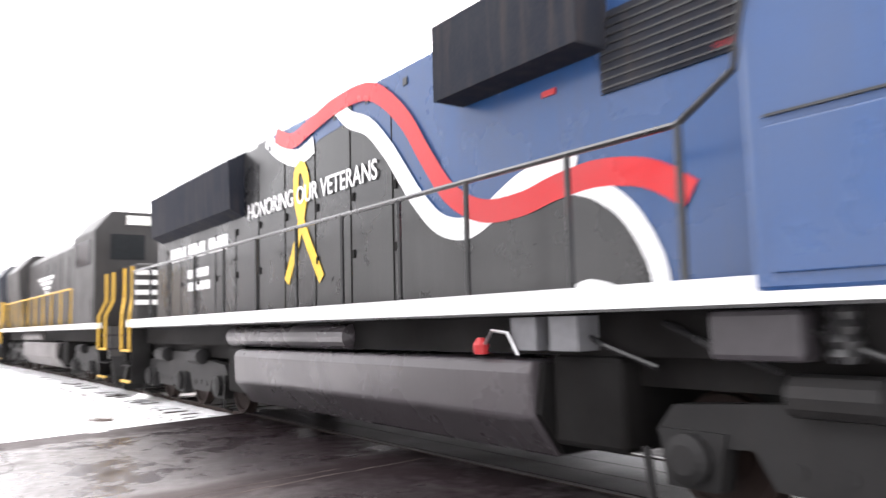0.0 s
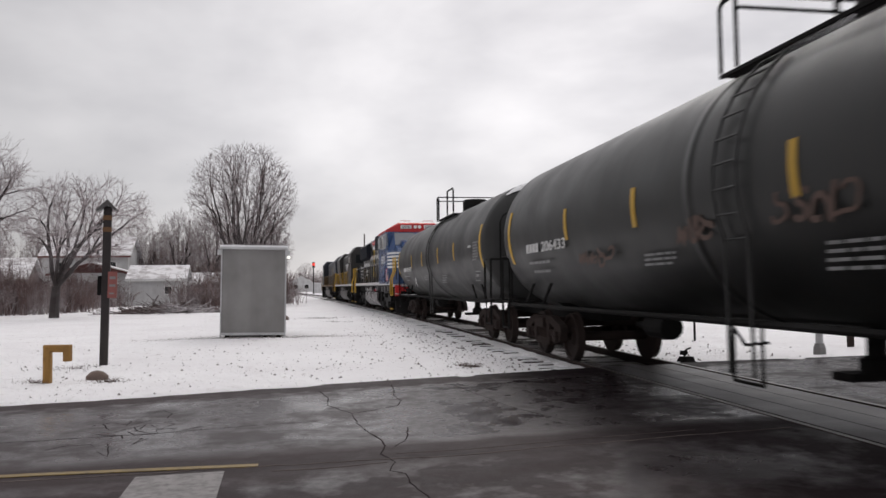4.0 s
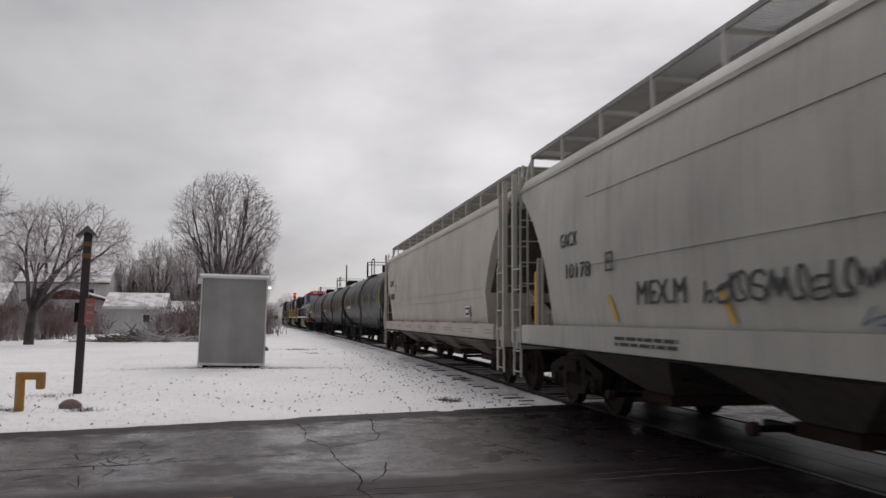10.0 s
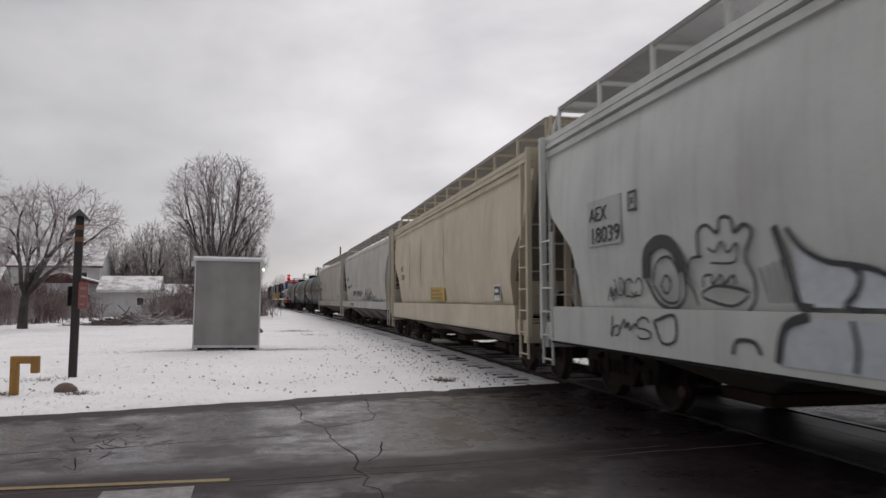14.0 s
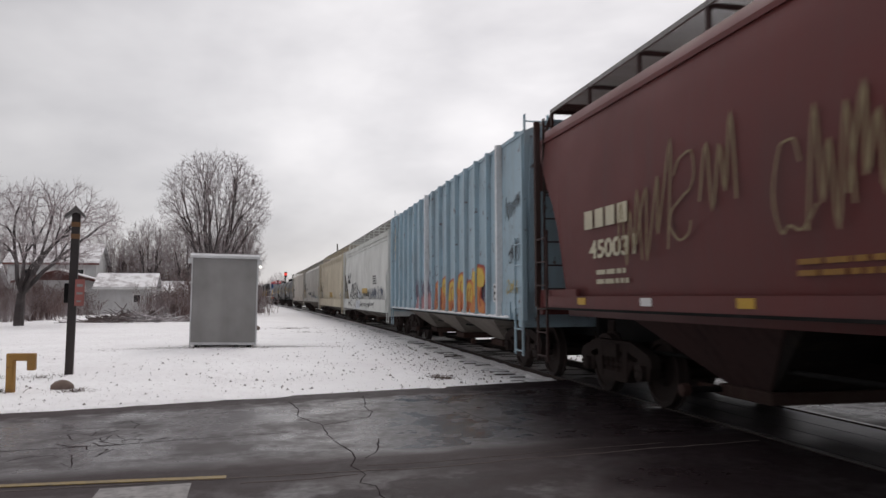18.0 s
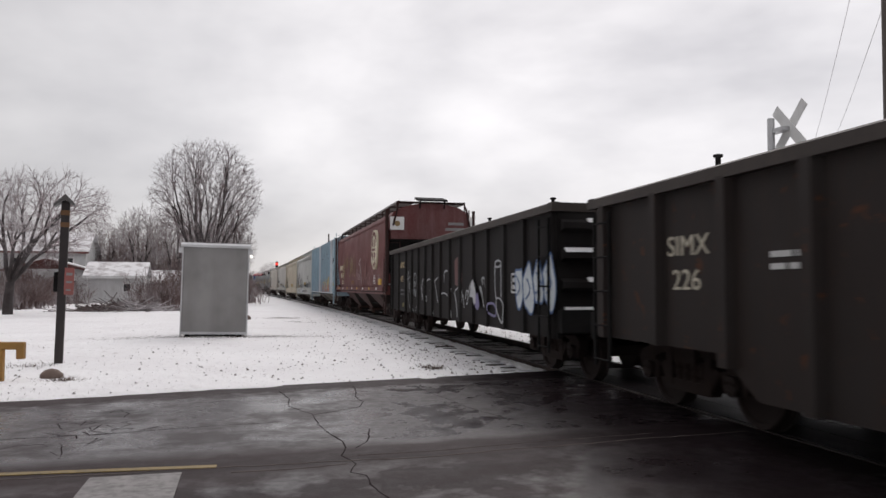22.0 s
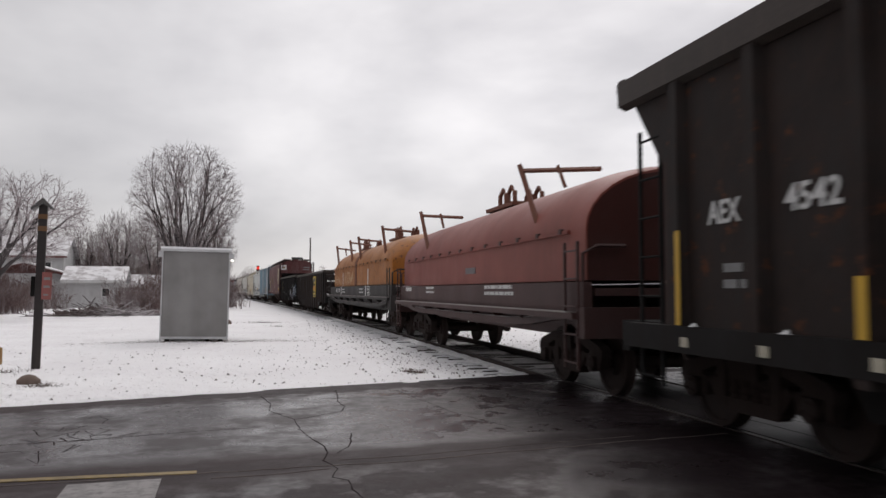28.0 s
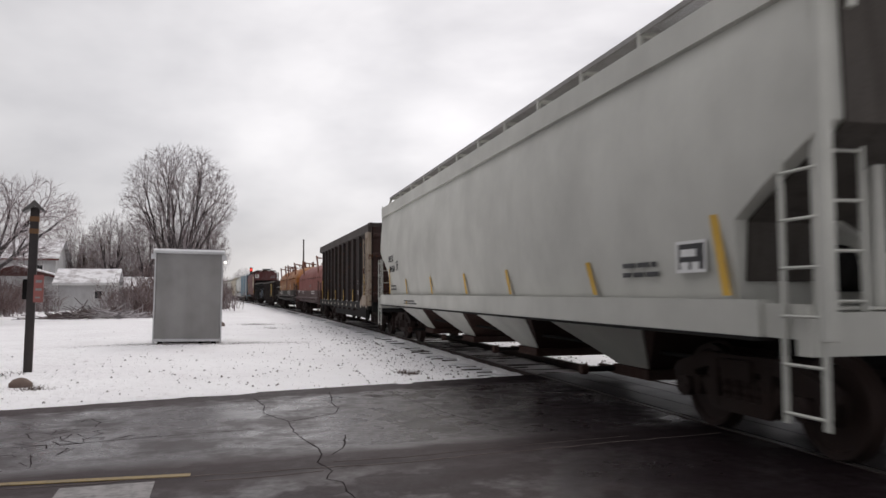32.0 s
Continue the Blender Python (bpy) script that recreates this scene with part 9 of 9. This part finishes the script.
        heap.tube([(x - d.x, y - d.y, max(0, z - d.z)), (x + d.x, y + d.y, max(0.02, z + d.z))], r.uniform(0.012, 0.05), 4, 0.01)
    ob = new("brush_heap", mesh_of("brush_heap", heap, make_bark("snow_dusted_brush", (0.10, 0.07, 0.065), 0.9)))
    ob.matrix_basis = pose(-8.0, 45.5, 0)
    tagged(ob, "low heap of cut brushwood dusted with snow", "brushwood", "", "stuff")


plant_all()


def house(name, label, x, y, w, d, eave, ridge, wall, roof, rz=0, windows=(), along="x", over=0.35, gable=None):
    t = thing(name, label, "house", pose(x, y, 0, 0, 0, rz))
    hw, hd = w / 2, d / 2
    part("wall", Shape().box(-hw, hw, -hd, hd, -0.2, eave), wall, t)
    if along == "x":
        part("gable", Shape().prism([(-hd, eave), (hd, eave), (0, ridge - 0.05)], "x", -hw + 0.02, hw - 0.02), wall, t)
        part("roof", Shape().prism([(-hd - over, eave - 0.1), (0, ridge), (hd + over, eave - 0.1), (hd + over, eave - 0.02), (0, ridge + 0.14), (-hd - over, eave - 0.02)], "x", -hw - over, hw + over), roof, t, "snow-covered roof")
        part("fascia", Shape().box(-hw - over, hw + over, -hd - over - 0.03, -hd - over, eave - 0.24, eave - 0.06), plain("fascia_paint", (0.16, 0.05, 0.04), 0.6) if "red" in label else WHITE, t)
    else:
        part("gable", Shape().prism([(-hw, eave), (hw, eave), (0, ridge - 0.05)], "y", -hd + 0.02, hd - 0.02), gable or wall, t)
        for sx in (-1, 1):
            part("bargeboard", Shape().prism([(sx * (hw + over), eave - 0.28), (0, ridge - 0.2), (0, ridge + 0.0), (sx * (hw + over), eave - 0.08)], "y", -hd - over - 0.04, -hd - over), gable or wall, t)
        part("roof", Shape().prism([(-hw - over, eave - 0.1), (0, ridge), (hw + over, eave - 0.1), (hw + over, eave - 0.02), (0, ridge + 0.14), (-hw - over, eave - 0.02)], "y", -hd - over, hd + over), roof, t, "snow-covered roof")
    for wx, wz, ww, wh in windows:
        f = part("window", Shape().box(wx - ww / 2 - 0.08, wx + ww / 2 + 0.08, -hd - 0.04, -hd, wz - wh / 2 - 0.08, wz + wh / 2 + 0.08), WHITE, t)
        part("pane", Shape().box(wx - ww / 2, wx + ww / 2, -hd - 0.05, -hd - 0.04, wz - wh / 2, wz + wh / 2), GLASS_DARK, f)
    return t


def roof_snow():
    m, n, l, b = mat_base("snow_on_shingles")
    v = coords(n, l)
    c = blend(n, l, remap(n, l, noise_node(n, l, v, 1.3, 6, 0.65), 0.46, 0.62, 0.0, 0.75), (0.74, 0.73, 0.74), (0.28, 0.25, 0.25))
    l.new(c, b.inputs["Base Color"])
    b.inputs["Roughness"].default_value = 0.8
    return m


def settle():
    snow = roof_snow()
    siding = paint("white_siding", (0.62, 0.62, 0.62), 0.6, dirt=(0.3, 0.28, 0.27), amount=0.5)
    brown = paint("brown_siding", (0.16, 0.12, 0.11), 0.7)
    house("garage", "low white garage with snowy roof", -12.9, 70, 4.2, 5.0, 2.3, 3.35, siding, snow, 4, ((0.9, 1.3, 0.5, 0.6),))
    house("house", "two-storey house with red fascia and snowy roof", -22.6, 86, 8.0, 7.0, 4.9, 6.9, siding, snow, 3, ((-2.2, 3.6, 0.9, 1.2), (0.4, 3.6, 0.9, 1.2), (2.4, 3.6, 0.9, 1.2), (-2.0, 1.4, 1.2, 1.2), (2, 1.4, 1.2, 1.2)))
    house("house", "porch bungalow with red-brown gable and snowy roof", -19.4, 75, 6.4, 6.0, 2.9, 3.8, siding, snow, 5, ((-1.8, 1.4, 1.4, 1.0), (1.6, 1.4, 1.4, 1.0)), along="y", gable=paint("red_brown_gable", (0.13, 0.045, 0.04), 0.7))
    house("house", "low brown house behind bare trees", -30.5, 78, 9.0, 7.0, 2.6, 4.4, brown, snow, 8, ((-2.8, 1.5, 1.2, 1.0), (0.5, 1.5, 1.2, 1.0)))
    house("shed", "small white trailer-like shed", -9.6, 74, 4.6, 3.0, 2.0, 2.75, siding, snow, 2, ((0.6, 1.1, 0.7, 0.5),))
    house("house", "distant white house by the track", -3.0, 244, 7.2, 6.0, 2.8, 4.8, siding, snow, 0, ((-1.6, 1.6, 1.2, 1.2), (1.6, 1.6, 1.2, 1.2)), along="y")
    # warehouse across the track
    t = thing("warehouse", "long grey metal-sided warehouse with snowy low roof", "warehouse")
    side = paint("grey_metal_siding", (0.36, 0.36, 0.37), 0.5, amount=0.4)
    part("wall", Shape().box(25, 47, 40, 132, -0.2, 6.3), side, t)
    part("roof", Shape().prism([(24.6, 6.2), (36, 8.0), (47.4, 6.2), (47.4, 6.35), (36, 8.2), (24.6, 6.35)], "y", 39.6, 132.4), snow, t, "snow-dusted low-pitched roof")
    part("eave_trim", Shape().box(24.5, 24.62, 39.6, 132.4, 6.0, 6.34), side, t)
    for y, zt in ((42.9, 9.5), (72.0, 10.1), (95.0, 10.1), (114.0, 9.6)):
        v = part("roof_vent", Shape().cyl((27, y, 6.4), (27, y, zt), 0.17, 12), STEEL_DARK, t, "dark roof vent pipe")
        part("vent_cap", Shape().lathe("z", (27, y, 0), [(zt, 0.2), (zt + 0.05, 0.3), (zt + 0.2, 0.3), (zt + 0.25, 0.1)], 12), STEEL_DARK, v)
    for y in range(46, 130, 9):
        part("window", Shape().box(24.96, 25.0, y, y + 2.4, 3.6, 4.8), GLASS_DARK, t)


settle()


def crossing_signal():
    t = thing("crossing_signal", "railway crossing signal mast with crossed white blades and lamps", "signal", pose(9.62, 13.41, 0, 0, 0, 0))
    part("mast", Shape().cyl((0, 0, -0.1), (0, 0, 4.76), 0.07, 12), GALV_LIGHT, t, smooth=True)
    part("blade_bracket", Shape().box(-0.02, 0.16, -0.38, 0.06, 4.46, 4.54), GALV_LIGHT, t)
    for k, a in enumerate((45, -45)):
        c, s = math.cos(radians(a)), math.sin(radians(a))
        p = [(-0.36 + b * c - d * s, 4.52 + b * s + d * c) for b, d in ((-0.6, 0.11), (0.6, 0.11), (0.6, -0.11), (-0.6, -0.11))]
        part("blade", Shape().prism(p, "x", 0.14 + 0.02 * k, 0.155 + 0.02 * k), WHITE, t, "white crossbuck blade")
    part("track_count_plate", Shape().box(0.14, 0.16, -0.5, -0.14, 4.02, 4.14), WHITE, t, "small white plate below the blades")
    for sy in (-0.38, 0.38):
        lamp = part("flasher", Shape().lathe("x", (0, sy, 2.9), [(-0.12, 0.05), (-0.1, 0.15), (0.1, 0.15)], 14), STEEL_DARK, t)
        part("lamp_hood", Shape().lathe("x", (0, sy, 2.9), [(0.08, 0.25), (0.1, 0.27), (0.11, 0.15)], 16), STEEL_DARK, lamp)
        part("lens", Shape().lathe("x", (0, sy, 2.9), [(0.1, 0.14), (0.13, 0.12), (0.135, 0.02)], 14), RED, lamp)
    part("crossarm", Shape().box(-0.05, 0.05, -0.45, 0.45, 2.87, 2.93), GALV_LIGHT, t)
    part("base", Shape().lathe("z", (0, 0, 0), [(-0.1, 0.12), (0.12, 0.11), (0.2, 0.08)], 12), GALV, t)


def line_side():
    t = thing("railway_signal", "distant railway signal mast showing a red light", "signal", pose(0.55, 172, 0))
    part("mast", Shape().cyl((0, 0, -0.1), (0, 0, 6.7), 0.11, 8), STEEL_DARK, t)
    part("head", Shape().box(-0.3, 0.3, -0.12, 0.1, 5.7, 6.9), STEEL_DARK, t)
    part("red_light", Shape().lathe("y", (0.0, -0.14, 6.4), [(0, 0.3), (-0.06, 0.24), (-0.08, 0.05)], 12), plain("lit_red_lens", (1.0, 0.05, 0.03), 0.3, emit=0.8), t, "lit red signal lens")
    b = thing("relay_box", "pale trackside relay box", "cabinet", pose(1.75, 184, 0))
    part("body", Shape().box(-1.5, 1.5, -0.8, 0.8, -0.1, 2.3), GALV_LIGHT, b, bevel=0.03)
    part("lid", Shape().box(-1.6, 1.6, -0.9, 0.9, 2.3, 2.42), PURE_SNOW, b)
    pole_wood = paint("grey_pole_wood", (0.10, 0.085, 0.078), 0.8, amount=0.7)
    tops = []
    for x, y, hgt in ((8.0, 117, 9.4), (8.6, 300, 11.0), (13.1, 14.15, 10.6), (44.0, 57.5, 10.6)):
        p = thing("utility_pole", "grey wooden utility pole with crossarm", "utility pole", pose(x, y, 0, 0, 0.0, -35 if x > 10 else 0), "utility poles")
        part("pole", Shape().cyl((0, 0, -0.2), (0, 0, hgt), 0.16, 10, 0.10), pole_wood, p)
        if x < 10:
            continue
        part("crossarm", Shape().box(-1.1, 1.1, -0.06, 0.06, hgt - 0.8, hgt - 0.66), pole_wood, p)
        for d in (-0.95, -0.4, 0.4, 0.95):
            part("insulator", Shape().lathe("z", (d, 0, 0), [(hgt - 0.66, 0.03), (hgt - 0.6, 0.05), (hgt - 0.5, 0.03)], 8), GALV_LIGHT, p)
        tops.append((x, y, hgt - 0.5))
    for d in (-0.2, 0.75):
        off = Vector((d * math.cos(radians(-35)), d * math.sin(radians(-35)), 0))
        a, b = Vector((13.1, 14.15, 10.1)) + off, Vector((44.0, 57.5, 10.1)) + off
        c = Shape().tube([a.lerp(b, k / 16) + Vector((0, 0, -0.9 * math.sin(math.pi * k / 16))) for k in range(17)], 0.011, 4)
        tagged(new("overhead_wire", mesh_of("overhead_wire", c, GALV_LIGHT)), "thin pale overhead wire", "wire", "overhead wires")
    s = thing("switch_stand", "low dark switch mechanism beside the rail, dusted with snow", "switch", pose(6.75, 13.2, -0.1, 0, 0, 8))
    s.scale = (0.8, 0.8, 0.6)
    part("base_plate", Shape().box(-0.35, 0.35, -0.14, 0.14, 0.0, 0.06), TRUCK_STEEL, s)
    part("gear_case", Shape().prism([(-0.2, 0.06), (0.2, 0.06), (0.14, 0.24), (-0.1, 0.24)], "y", -0.1, 0.1), STEEL_DARK, s)
    part("lever", Shape().tube([(-0.05, 0, 0.2), (0.02, 0, 0.45), (0.14, 0, 0.5)], 0.025, 6).box(-0.12, 0.02, -0.05, 0.05, 0.3, 0.42), STEEL_DARK, s)
    part("snow_patch", Shape().prism([(-0.33, 0.06), (-0.2, 0.06), (-0.22, 0.1), (-0.3, 0.1)], "y", -0.12, 0.12), PURE_SNOW, s)
    for x, y in ((11.2, 14.6), (12.9, 14.7)):
        q = thing("marker_stake", "short rust-brown stake in snow", "stake", pose(x, y, 0))
        part("stake", Shape().box(-0.05, 0.05, -0.05, 0.05, -0.1, 0.75), TRUCK_STEEL, q)
    f = thing("guard_fence", "low pipe rail fence across the track", "fence")
    for k in range(9):
        part("post", Shape().cyl((9.2 + 0.35 * k, 17.5 + 3.0 * k, -0.1), (9.2 + 0.35 * k, 17.5 + 3.0 * k, 0.75), 0.03, 6), STEEL_DARK, f)
    part("top_rail", Shape().tube([(9.2, 17.5, 0.72), (12.0, 41.5, 0.72)], 0.025, 6), STEEL_DARK, f)


crossing_signal(), line_side()


# ---- the train rolls away along the track ----
SPEED = [(0.0, 9.72), (1.8, 9.7), (2.4, 9.2), (3.0, 9.6), (4.5, 9.6), (7.0, 8.5), (13.0, 8.3), (20.0, 8.1), (26.0, 8.0), (32.0, 7.95)]


def travelled(t):
    s = 0.0
    for (a, va), (b, vb) in zip(SPEED, SPEED[1:]):
        if t <= a:
            break
        e = min(t, b)
        ve = va + (vb - va) * (e - a) / (b - a)
        s += (va + ve) / 2 * (e - a)
    return s


def on_track(y):
    """A car's pose, carried by its two trucks."""
    return pose((track_x(y - 6) + track_x(y + 6)) / 2, y, 0, 0, 0, heading(y, 6))


def motions():
    times = [0.5 * k for k in range(65)]
    at = {}
    for car, u in CARS:
        walk(car, [(t, on_track(travelled(t) + u)) for t in times])
        at[car.name] = u
    step = 1 / 15
    for ws, place, car in TURNING:
        near = [k * step for k in range(481) if -16 < travelled(k * step) + at[car.name] < 42]
        rows = [(t, -math.degrees(travelled(t) / WHEEL_R)) for t in near] or [(0.0, 0.0)]
        if rows[0][0] > 0.01:
            rows.insert(0, (0.0, rows[0][1]))
        if rows[-1][0] < 31.99:
            rows.append((32.0, rows[-1][1]))
        walk(ws, [(t, Matrix.Translation(place) @ Matrix.Rotation(radians(a), 4, "X")) for t, a in rows])


motions()
